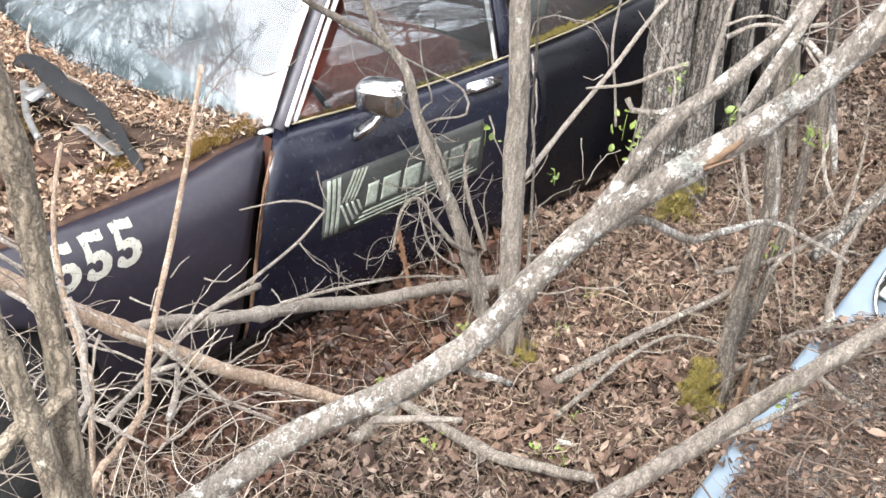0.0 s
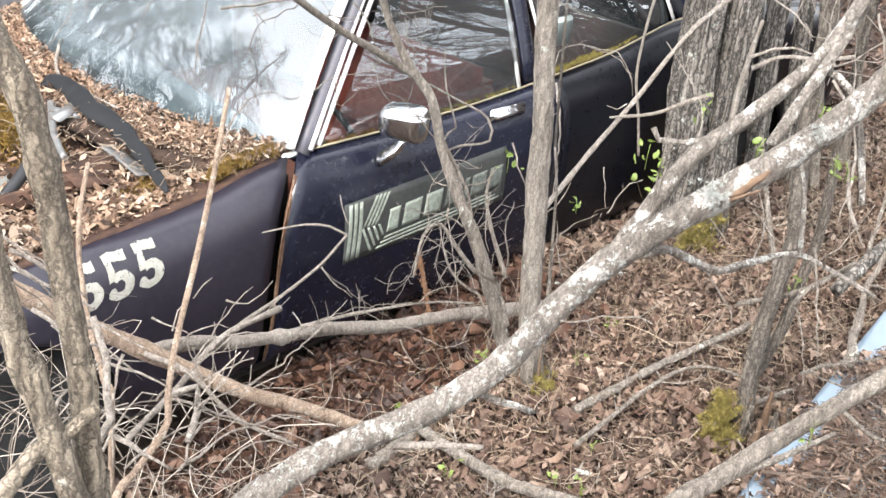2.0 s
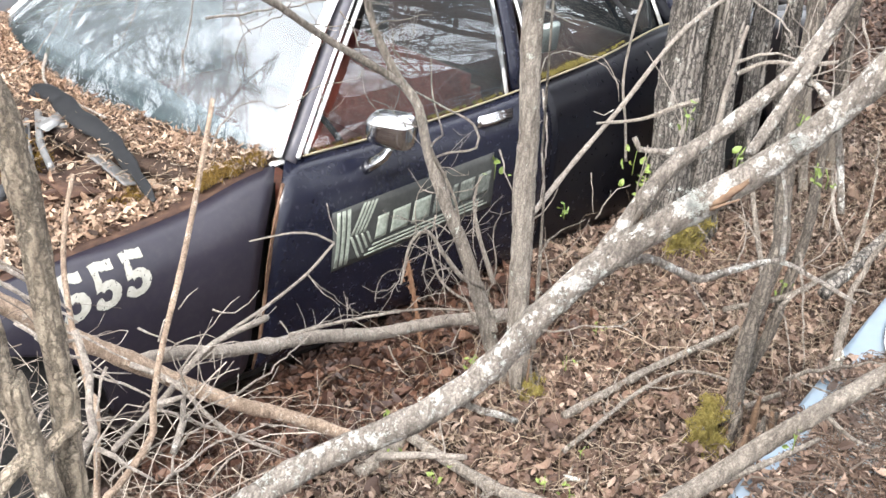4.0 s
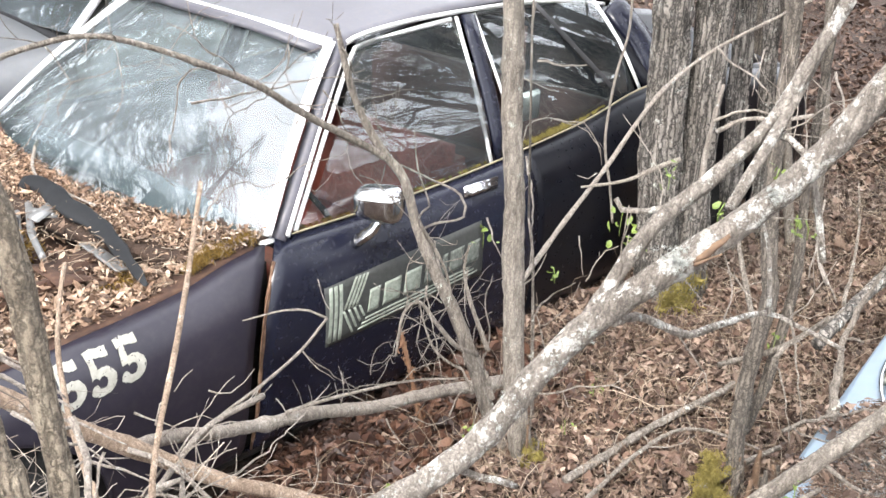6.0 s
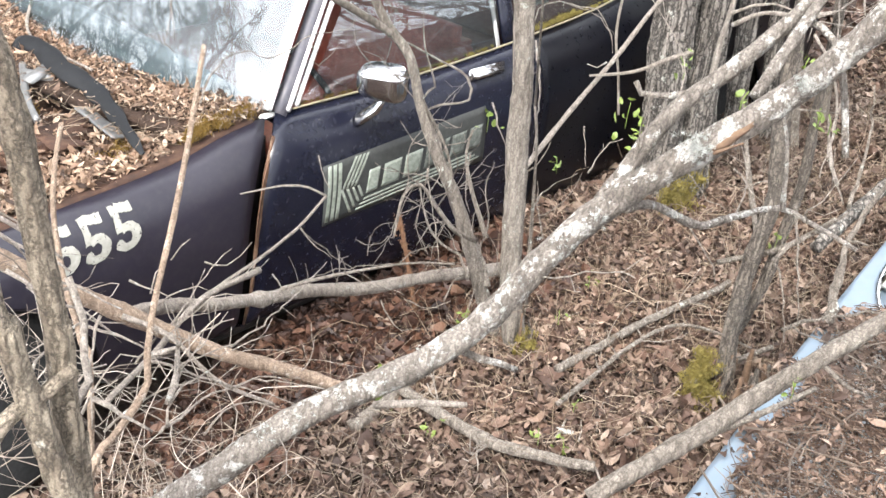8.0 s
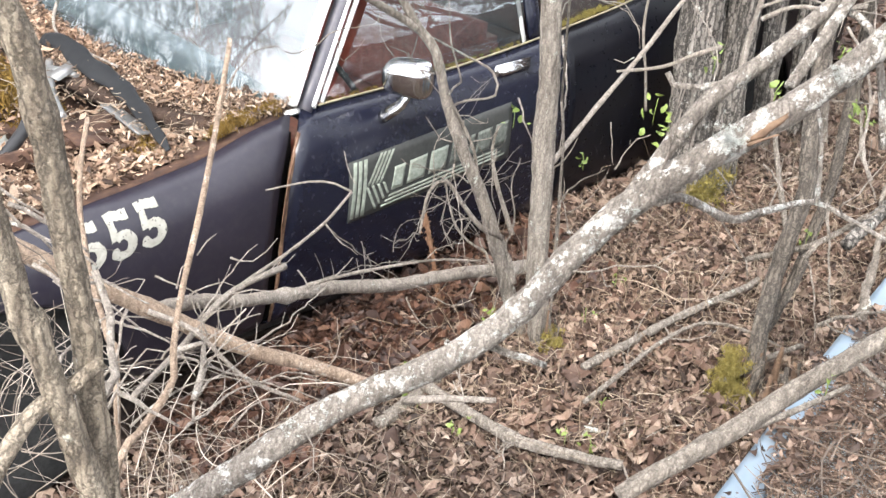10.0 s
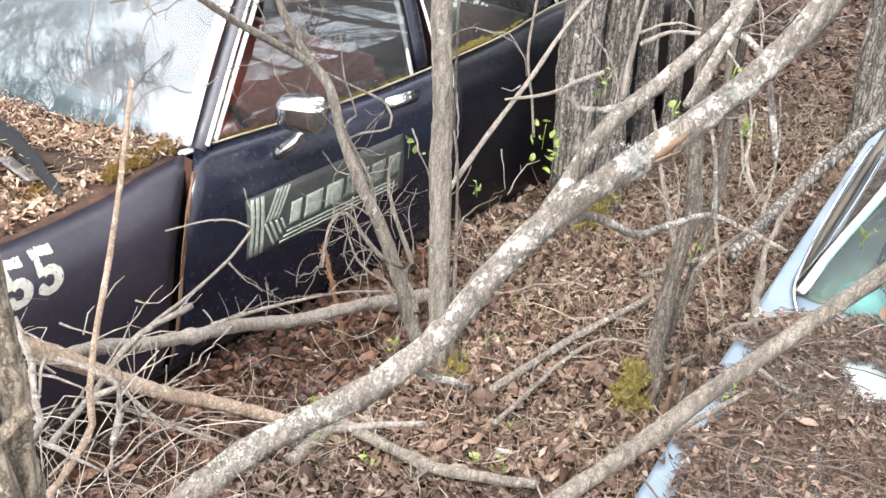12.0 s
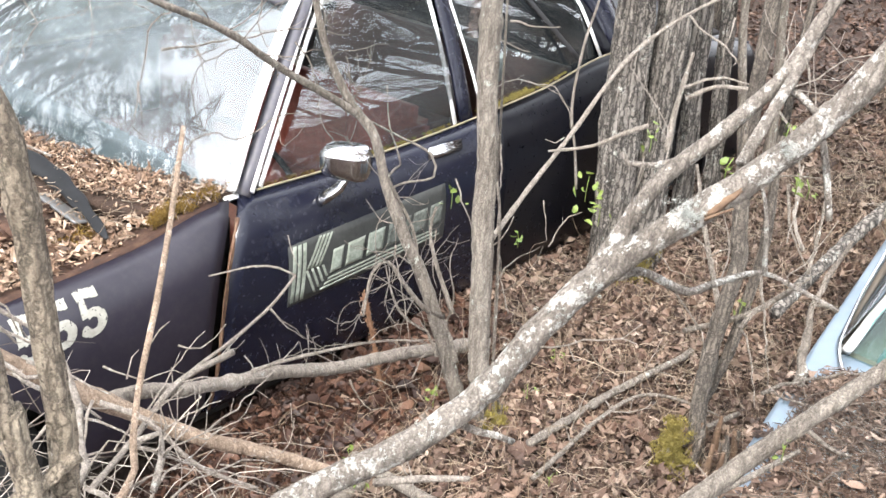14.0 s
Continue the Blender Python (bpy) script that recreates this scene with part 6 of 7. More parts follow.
dead_twig("brush", [(-0.742, -0.481, 0.903), (-0.719, -0.482, 0.923), (-0.664, -0.506, 0.939), (-0.64, -0.53, 0.929)], 0.0025, 0.00125)
dead_twig("door", [(-0.193, -0.283, 0.84), (-0.096, -0.317, 0.739), (0.006, -0.354, 0.647), (0.09, -0.365, 0.572)], 0.0025, 0.00125)
dead_twig("door", [(-0.305, -0.358, 0.718), (-0.112, -0.335, 0.698), (0.124, -0.379, 0.662), (0.322, -0.425, 0.598)], 0.0025, 0.00125)
dead_twig("door", [(0.13, -0.303, 0.499), (0.126, -0.34, 0.454), (0.142, -0.385, 0.424), (0.167, -0.405, 0.431)], 0.004, 0.002)
dead_twig("door", [(0.204, -0.366, 0.933), (0.185, -0.411, 0.844), (0.172, -0.453, 0.772), (0.152, -0.488, 0.704)], 0.0035, 0.00175)
dead_twig("door", [(0.365, -0.376, 0.942), (0.332, -0.406, 0.848), (0.321, -0.435, 0.794)], 0.003, 0.0015)
dead_twig("door", [(0.371, -0.454, 0.632), (0.376, -0.411, 0.689), (0.414, -0.395, 0.765), (0.45, -0.418, 0.791)], 0.003, 0.0015)
dead_twig("door", [(0.326, -0.38, 0.458), (0.368, -0.373, 0.518), (0.401, -0.396, 0.536), (0.433, -0.393, 0.582)], 0.004, 0.002)
dead_twig("door", [(0.505, -0.398, 0.474), (0.547, -0.392, 0.537), (0.553, -0.346, 0.598)], 0.003, 0.0015)
dead_twig("door", [(0.016, -0.344, 0.705), (0.054, -0.327, 0.775), (0.107, -0.363, 0.797)], 0.002, 0.001)
dead_twig("door", [(0.577, -0.402, 0.79), (0.596, -0.402, 0.821), (0.642, -0.43, 0.865), (0.675, -0.433, 0.924)], 0.005, 0.0025)
dead_twig("door", [(0.733, -0.359, 0.642), (0.766, -0.365, 0.689), (0.815, -0.396, 0.735), (0.855, -0.433, 0.762)], 0.005, 0.0025)
dead_twig("door", [(0.884, -0.276, 0.537), (0.919, -0.307, 0.558), (0.972, -0.334, 0.616), (1.017, -0.34, 0.689)], 0.003, 0.0015)
dead_twig("door", [(0.732, -0.427, 0.564), (0.745, -0.374, 0.644), (0.769, -0.339, 0.726)], 0.004, 0.002)
dead_twig("door", [(0.464, -0.431, 0.484), (0.478, -0.392, 0.544), (0.464, -0.343, 0.579)], 0.005, 0.0025)
dead_twig("door", [(0.211, -0.32, 0.48), (0.249, -0.38, 0.46), (0.305, -0.42, 0.485)], 0.003, 0.0015)
dead_twig("door", [(0.444, -0.447, 0.5), (0.458, -0.369, 0.603), (0.451, -0.274, 0.708), (0.458, -0.202, 0.816), (0.473, -0.145, 0.928)], 0.014, 0.007)
dead_twig("door", [(0.357, -0.438, 0.551), (0.358, -0.387, 0.609), (0.335, -0.337, 0.636), (0.322, -0.275, 0.694), (0.335, -0.21, 0.8)], 0.007, 0.0035)
dead_twig("door", [(0.5, -0.338, 0.533), (0.559, -0.327, 0.63), (0.581, -0.277, 0.725), (0.624, -0.269, 0.807)], 0.005, 0.0025)
dead_twig("door", [(0.315, -0.408, 0.711), (0.297, -0.365, 0.738), (0.272, -0.344, 0.73), (0.222, -0.337, 0.669)], 0.004, 0.002)
dead_twig("door", [(0.289, -0.355, 0.849), (0.259, -0.302, 0.877), (0.217, -0.264, 0.868)], 0.003, 0.0015)
dead_twig("door", [(0.359, -0.255, 0.866), (0.396, -0.264, 0.914), (0.435, -0.297, 0.931), (0.47, -0.307, 0.98)], 0.003, 0.0015)
dead_twig("door", [(0.294, -0.289, 0.952), (0.262, -0.251, 0.958), (0.248, -0.204, 1.01)], 0.003, 0.0015)
dead_twig("ground", [(-0.113, -0.136, 0.294), (-0.022, -0.235, 0.307), (0.034, -0.346, 0.316)], 0.002, 0.001)
dead_twig("ground", [(-0.064, -0.35, 0.305), (-0.001, -0.336, 0.31), (0.043, -0.39, 0.317)], 0.0025, 0.00125)
dead_twig("ground", [(-0.211, -0.129, 0.268), (-0.154, -0.225, 0.283), (-0.104, -0.326, 0.292)], 0.004, 0.002)
dead_twig("ground", [(-0.322, -0.265, 0.236), (-0.253, -0.245, 0.262), (-0.179, -0.206, 0.28)], 0.003, 0.0015)
dead_twig("ground", [(0.182, -0.945, 0.349), (0.324, -0.899, 0.357), (0.497, -0.842, 0.365)], 0.006, 0.003)
dead_twig("ground", [(0.32, -0.56, 0.332), (0.344, -0.623, 0.34), (0.325, -0.693, 0.346)], 0.01, 0.005)
dead_twig("ground", [(0.296, -1.003, 0.354), (0.522, -0.882, 0.367), (0.597, -0.845, 0.365)], 0.004, 0.002)
dead_twig("ground", [(0.228, -0.995, 0.348), (0.438, -0.868, 0.361)], 0.0035, 0.00175)
dead_twig("ground", [(0.937, -0.457, 0.325), (0.867, -0.55, 0.337), (0.838, -0.587, 0.341), (0.739, -0.663, 0.35)], 0.003, 0.0015)
dead_twig("ground", [(0.719, -0.463, 0.327), (0.718, -0.556, 0.337), (0.826, -0.591, 0.34)], 0.003, 0.0015)
dead_twig("ground", [(0.38, -0.412, 0.324), (0.453, -0.442, 0.327), (0.451, -0.514, 0.33)], 0.004, 0.002)
dead_twig("ground", [(-0.177, -0.344, 0.276), (-0.126, -0.407, 0.293), (-0.106, -0.479, 0.293)], 0.003, 0.0015)
dead_twig("ground", [(0.318, -1.064, 0.356), (0.42, -1.088, 0.362), (0.474, -1.164, 0.365)], 0.004, 0.002)
dead_twig("ground", [(0.96, -0.251, 0.318), (0.97, -0.345, 0.319), (1.085, -0.372, 0.32)], 0.004, 0.002)
dead_twig("ground", [(1.144, -0.441, 0.326), (1.04, -0.604, 0.345), (0.917, -0.706, 0.354)], 0.003, 0.0015)
dead_twig("ground", [(0.865, -0.867, 0.365), (0.99, -0.853, 0.367), (1.141, -0.795, 0.365)], 0.003, 0.0015)
dead_twig("slope", [(-0.357, -1.466, 1.413), (-0.356, -1.499, 1.384), (-0.358, -1.526, 1.36), (-0.364, -1.539, 1.339)], 0.0025, 0.00125)
dead_twig("slope", [(0.425, -0.895, 0.484), (0.473, -0.883, 0.558), (0.518, -0.889, 0.616), (0.538, -0.898, 0.638)], 0.003, 0.0015)
dead_twig("slope", [(0.675, -1.224, 1.038), (0.651, -1.261, 0.961), (0.631, -1.294, 0.899), (0.589, -1.348, 0.787)], 0.006, 0.003)
dead_twig("slope", [(0.766, -1.212, 1.262), (0.739, -1.251, 1.157), (0.735, -1.294, 1.109), (0.724, -1.323, 1.061)], 0.006, 0.003)
dead_twig("slope", [(0.692, -1.204, 0.855), (0.715, -1.212, 0.89), (0.775, -1.275, 0.96), (0.815, -1.312, 1.015)], 0.01, 0.005)
dead_twig("slope", [(0.693, -1.209, 0.852), (0.684, -1.243, 0.812), (0.66, -1.28, 0.745), (0.633, -1.312, 0.681)], 0.004, 0.002)
dead_twig("slope", [(0.081, -1.518, 1.062), (0.095, -1.57, 1.053), (0.117, -1.668, 1.037), (0.13, -1.725, 1.031)], 0.003, 0.0015)
dead_twig("slope", [(0.072, -1.506, 1.053), (0.122, -1.573, 1.096), (0.156, -1.631, 1.121), (0.18, -1.68, 1.138)], 0.006, 0.003)
dead_twig("slope", [(0.578, -1.423, 0.826), (0.595, -1.421, 0.858), (0.651, -1.388, 0.983), (0.709, -1.395, 1.101), (0.747, -1.411, 1.176)], 0.018, 0.009)
dead_twig("slope", [(0.04, -1.615, 1.037), (0.046, -1.672, 1.018), (0.055, -1.715, 1.012)], 0.007, 0.0035)
dead_twig("slope", [(0.806, -0.831, 0.944), (0.818, -0.915, 0.882), (0.838, -0.967, 0.87)], 0.003, 0.0015)
dead_twig("slope", [(0.788, -1.021, 0.962), (0.826, -1.064, 1), (0.844, -1.127, 0.981), (0.872, -1.156, 1.017)], 0.003, 0.0015)
dead_twig("slope", [(0.99, -1.249, 0.943), (1.026, -1.238, 1.033), (1.067, -1.218, 1.152), (1.094, -1.181, 1.268)], 0.008, 0.004)
dead_twig("slope", [(0.878, -0.941, 0.977), (0.882, -1.003, 0.925), (0.865, -1.043, 0.855)], 0.004, 0.002)
dead_twig("upper", [(0.846, -0.274, 1.276), (0.853, -0.279, 1.285), (0.908, -0.359, 1.278), (0.923, -0.408, 1.229), (0.917, -0.436, 1.163)], 0.003, 0.0015)
dead_twig("upper", [(0.71, -0.282, 1.245), (0.724, -0.28, 1.285), (0.761, -0.314, 1.315), (0.822, -0.409, 1.296), (0.839, -0.448, 1.27), (0.841, -0.477, 1.225)], 0.003, 0.0015)
dead_twig("upper", [(0.703, -0.299, 1.197), (0.696, -0.332, 1.121), (0.676, -0.364, 1.026), (0.631, -0.409, 0.874)], 0.005, 0.0025)
dead_twig("upper", [(0.979, -0.341, 0.868), (0.973, -0.353, 0.839), (0.95, -0.389, 0.748)], 0.0035, 0.00175)
dead_twig("upper", [(1.03, -0.358, 0.691), (1.08, -0.367, 0.775), (1.124, -0.407, 0.813)], 0.0045, 0.00225)
dead_twig("upper", [(0.513, -0.317, 1.044), (0.51, -0.338, 1.008), (0.51, -0.398, 0.918)], 0.004, 0.002)
dead_twig("brush", [(-1.244, -0.801, 1.429), (-1.208, -0.831, 1.405), (-1.162, -0.885, 1.356)], 0.006, 0.004)
dead_twig("brush", [(-1.233, -0.768, 1.387), (-1.198, -0.8, 1.359), (-1.168, -0.827, 1.34), (-1.141, -0.858, 1.313)], 0.005, 0.003)
dead_twig("upper", [(0.776, -0.263, 1.479), (0.808, -0.309, 1.471), (0.862, -0.383, 1.476)], 0.005, 0.0025)
dead_twig("upper", [(0.648, -0.27, 1.466), (0.659, -0.29, 1.452), (0.693, -0.343, 1.432), (0.719, -0.384, 1.419)], 0.004, 0.002)
dead_twig("upper", [(1.248, -0.607, 1.518), (1.257, -0.639, 1.488), (1.295, -0.743, 1.431), (1.304, -0.794, 1.376)], 0.006, 0.003)
dead_twig("upper", [(1.312, -0.728, 1.531), (1.306, -0.73, 1.498), (1.287, -0.723, 1.438), (1.278, -0.731, 1.389)], 0.004, 0.002)
dead_twig("upper", [(1.039, -0.737, 1.354), (1.072, -0.784, 1.385), (1.099, -0.831, 1.395), (1.13, -0.9, 1.392)], 0.007, 0.0035)
dead_twig("upper", [(0.432, -1.263, 1.552), (0.432, -1.279, 1.53), (0.433, -1.321, 1.479), (0.423, -1.355, 1.412), (0.401, -1.374, 1.336), (0.372, -1.378, 1.264)], 0.005, 0.0025)
dead_twig("upper", [(0.473, -1.386, 1.222), (0.482, -1.347, 1.279), (0.502, -1.332, 1.344), (0.518, -1.32, 1.4)], 0.007, 0.0035)
dead_twig("upper", [(-0.315, -1.568, 1.653), (-0.312, -1.576, 1.651), (-0.286, -1.634, 1.656)], 0.003, 0.0015)
dead_twig("upper", [(0.983, -0.381, 1.105), (0.964, -0.364, 1.086), (0.941, -0.329, 1.086)], 0.003, 0.0015)
dead_twig("upper", [(1.574, -0.857, 1.447), (1.57, -0.908, 1.349), (1.55, -0.93, 1.246)], 0.006, 0.003)
dead_twig("upper", [(1.604, -0.699, 1.392), (1.598, -0.746, 1.289), (1.571, -0.757, 1.181)], 0.006, 0.003)
dead_twig("screen", [(-0.626, 0.117, 1.642), (-0.618, 0.108, 1.623), (-0.592, 0.075, 1.554), (-0.626, 0.077, 1.501), (-0.628, 0.071, 1.48)], 0.0028, 0.0014)
dead_twig("screen", [(-0.271, -0.001, 1.56), (-0.316, 0.02, 1.53), (-0.354, 0.01, 1.425), (-0.384, -0.002, 1.342), (-0.403, -0.009, 1.297), (-0.387, -0.028, 1.276)], 0.003, 0.0015)
dead_twig("screen", [(-0.367, 0.01, 1.402), (-0.375, -0.015, 1.325), (-0.38, -0.021, 1.303)], 0.0022, 0.0011)
dead_twig("screen", [(-0.078, -0.043, 1.483), (-0.098, -0.034, 1.463), (-0.165, 0.003, 1.423), (-0.202, 0.013, 1.377), (-0.212, -0.022, 1.273), (-0.198, -0.043, 1.249)], 0.0028, 0.0014)
dead_twig("screen", [(-0.415, -0.173, 1.202), (-0.389, -0.144, 1.203), (-0.326, -0.117, 1.256), (-0.245, -0.117, 1.281), (-0.162, -0.144, 1.259), (-0.063, -0.157, 1.302), (0.019, -0.177, 1.306), (0.094, -0.185, 1.328)], 0.0035, 0.00175)
dead_twig("screen", [(-0.308, -0.004, 1.474), (-0.204, -0.025, 1.48), (-0.1, -0.052, 1.484), (0.007, -0.08, 1.502), (0.09, -0.099, 1.499), (0.193, -0.145, 1.482)], 0.0045, 0.00225)
dead_twig("screen", [(-0.605, 0.081, 1.551), (-0.495, 0.028, 1.582), (-0.392, -0.03, 1.607)], 0.0016, 0.0008)
dead_twig("screen", [(0.003, -0.01, 1.584), (-0.014, -0.026, 1.49), (0.006, -0.069, 1.417), (0.003, -0.082, 1.377)], 0.003, 0.0015)
dead_twig("screen", [(-0.19, 0.025, 1.432), (-0.147, 0, 1.453), (-0.103, -0.027, 1.472)], 0.002, 0.001)
dead_twig("screen", [(-0.726, 0.141, 1.372), (-0.666, 0.131, 1.426), (-0.626, 0.132, 1.489), (-0.611, 0.138, 1.535)], 0.0016, 0.0008)
dead_twig("screen", [(-0.021, -0.108, 1.27), (-0.019, -0.14, 1.206), (0.035, -0.16, 1.263)], 0.002, 0.001)
dead_twig("screen", [(0.088, -0.056, 1.458), (0.113, -0.119, 1.356), (0.102, -0.154, 1.254), (0.13, -0.217, 1.182)], 0.003, 0.0015)
dead_twig("screen", [(0.217, -0.121, 1.417), (0.214, -0.161, 1.314), (0.252, -0.213, 1.286)], 0.0028, 0.0014)

# ---- moss, lichen, sprouts ----
def cushion(name, label, pts, size, mat, seed, parent=None, category="moss"):
    ob = part(name, fuzz(pts, size, seed, 34 if parent is None else 10), mat, parent, label)
    return tagged(ob, kind="stuff") if parent else tagged(ob, label, category, kind="stuff")


rnd = random.Random(11)


def around(p, r, n, flat=1.0):
    return [Vector(p) + Vector((rnd.gauss(0, r), rnd.gauss(0, r), rnd.gauss(0, r * flat))) for _ in range(n)]


cushion("lichen", "", around((-0.522, -1.538, 1.623), 0.010, 60), 0.0042, LICHEN, 1, leaning)
cushion("lichen", "", around((-0.434, -1.624, 1.734), 0.006, 24), 0.0036, LICHEN, 2, leaning)
for a, b, c, size in ((-1.203, -0.98, 0.862, 0.012), (-1.12, -1.055, 0.96, 0.009), (-0.944, -1.185, 1.136, 0.01), (-0.90, -1.23, 1.175, 0.008), (-0.857, -1.271, 1.213, 0.009), (-0.80, -1.315, 1.262, 0.012), (-0.72, -1.368, 1.345, 0.008), (-0.69, -1.384, 1.384, 0.011), (-0.644, -1.409, 1.443, 0.012), (-0.60, -1.44, 1.492, 0.009)):
    cushion("lichen", "", [Vector((a, b, c)) + Vector((-0.010, -0.012, 0.014)) + Vector((rnd.gauss(0, size), rnd.gauss(0, size), rnd.gauss(0, size * 0.6))) for _ in range(14)], 0.0032, LICHEN, int(abs(a) * 1000), leaning)
cushion("lichen", "", around((-0.996, -1.168, 1.116), 0.008, 24), 0.004, LICHEN, 3, leaning)
stump = thing("stump", "rotten hollow red-brown stump at a leaning stem's foot", "stump")
for k in range(13):
    w = k * math.tau / 13 + 0.2 * math.sin(k * 4.0)
    out, h = Vector((math.cos(w), math.sin(w), 0)), 0.07 + 0.09 * abs(math.sin(k * 1.9))
    base = Vector((0.755, -1.185, 0.27))
    part("sliver", wood([base + out * 0.075, base + out * 0.066 + Vector((0, 0, 0.5 * h + 0.04)), base + out * (0.060 + 0.012 * math.sin(k * 2.7)) + Vector((0, 0, h + 0.07))], 0.021, 0.006, 7, 0.02, 0.3), SPLIT if k % 3 else BARK_DARK, stump)
cushion("moss", "yellow green moss on a stem's foot", [Vector((0.672 - 0.045 * w + rnd.gauss(0, 0.010 + 0.022 * w), -1.082 - 0.045 * w + rnd.gauss(0, 0.010 + 0.022 * w), 0.515 - 0.19 * w)) for w in (rnd.random() ** 0.8 for _ in range(190))], 0.011, GREEN_MOSS, 4)
cushion("moss", "olive moss on a slim trunk's foot", [Vector((0.462 + rnd.gauss(0, 0.022), -0.612 + rnd.gauss(0, 0.015), 0.33 + rnd.uniform(-0.03, 0.07))) for _ in range(60)], 0.011, GREEN_MOSS, 5)
cushion("moss", "olive moss at the twin trunks' foot", [Vector((1.78, -0.33, 0.36)) + Vector((rnd.gauss(0, 0.07), rnd.gauss(0, 0.03), rnd.gauss(0, 0.06))) for _ in range(26)], 0.025, GREEN_MOSS, 6)
cushion("moss", "golden moss in the cowl corner of the sedan", [Vector((x, 0.135 + 0.10 * w * (1 - 0.5 * abs(x + 0.1) / 0.12) + rnd.gauss(0, 0.006), belt(x) - 0.004 + 0.030 * math.sin(math.pi * min(1, 0.25 + w)) + rnd.gauss(0, 0.004))) for x, w in ((rnd.uniform(-0.23, 0.0), rnd.random()) for _ in range(90))], 0.013, MOSS, 7)
cushion("moss", "golden moss on the sedan's open bay", around((-0.37, 0.27, 0.895), 0.022, 14, 0.3), 0.018, MOSS, 8)
cushion("moss", "orange moss on rusty bay metal", [Vector((-0.5 + rnd.gauss(0, 0.05), 0.95 + rnd.gauss(0, 0.16), 0.90 + rnd.gauss(0, 0.02))) for _ in range(40)], 0.03, MOSS, 9)
for lo, hi, seed, lift in ((0.15, 0.36, 10, 0.0), (0.5, 1.04, 11, 0.0), (1.2, 1.5, 12, 0.01), (1.5, 1.75, 13, 0.0)):
    n = int((hi - lo) * 130)
    cushion("moss", "thin yellow moss along the window sill", [Vector((x, side_at(x, belt(x)) + 0.014 + rnd.gauss(0, 0.004), belt(x) + 0.004 + lift * rnd.random())) for x in (rnd.uniform(lo, hi) for _ in range(n))], 0.005 + lift * 0.4, GREEN_MOSS if seed != 10 else MOSS, seed)
part("torn_wood", wood([(-0.5, -1.548, 1.62), (-0.483, -1.569, 1.647), (-0.455, -1.589, 1.676)], 0.009, 0.006, 10, 0.01, 0.3), SPLIT, leaning, "torn reddish wood")
part("torn_sliver", wood([(-0.51, -1.555, 1.618), (-0.488, -1.587, 1.641)], 0.003, 0.0015, 6, 0.01, 0.3), SPLIT, leaning)
tagged(part("bleached_stick", wood([(0.22, -0.924, 0.351), (0.245, -0.964, 0.353)], 0.008, 0.007, 8), LICHEN), "short bleached stick on the leaves", "stick")


def sprig(p, n, size, up=0.6):
    """A sprout: a thin stalk with a few fresh leaves."""
    t = thing("sprout", "fresh green leaves on a thin stalk", "sprout", "spring sprouts")
    p = Vector(p)
    stalk = [p - Vector((0, 0, size * 1.5)), p, p + Vector((rnd.uniform(-1, 1), rnd.uniform(-1, 1), 2)) * size * 0.6]
    part("stalk", tube(curve_points(stalk, 0.01), [0.0012] * len(curve_points(stalk, 0.01)), 4), FRESH, t)
    for _ in range(n):
        v, f = heap_of_leaves(np.array([p + Vector((rnd.gauss(0, 1), rnd.gauss(0, 1), rnd.gauss(0.3, 1))) * size * 0.8]), np.array([size * rnd.uniform(0.7, 1.3)]), rng, 0.8)
        part("leaf", (v.tolist(), [], f.tolist()), FRESH, t, smooth=False)


rng = np.random.default_rng(5)
for p, n, size in (((0.994, -0.486, 0.958), 9, 0.032), ((1.079, -0.501, 0.85), 9, 0.03), ((0.286, -1.043, 1.43), 5, 0.02), ((-0.396, -1.525, 1.665), 4, 0.014), ((-0.362, -1.592, 1.732), 4, 0.012), ((-0.209, -1.573, 1.61), 4, 0.013), ((-0.203, -1.592, 1.605), 3, 0.013),
                   ((0.497, -0.323, 0.993), 5, 0.024), ((0.9, -0.312, 0.741), 4, 0.02), ((-0.249, -1.677, 1.149), 5, 0.014), ((0.069, -1.746, 1.369), 5, 0.014), ((0.908, -0.309, 0.733), 4, 0.02), ((0.796, -1.153, 0.852), 4, 0.02)):
    sprig(p, n, size)
for p, n, size in (((0.36, -0.44, 0.36), 5, 0.022), ((0.02, -0.42, 0.30), 4, 0.022), ((0.12, -1.02, 0.36), 5, 0.02), ((0.10, -0.95, 0.36), 4, 0.018), ((0.28, -0.93, 0.37), 4, 0.016), ((0.6, -0.62, 0.38), 4, 0.018), ((0.85, -0.55, 0.38), 5, 0.02), ((-0.043, -0.543, 0.282), 5, 0.03), ((-0.049, -0.676, 0.281), 5, 0.03)):
    sprig(Vector(p) + Vector((0, 0, 0.04)), n, size)

# ---- litter ----


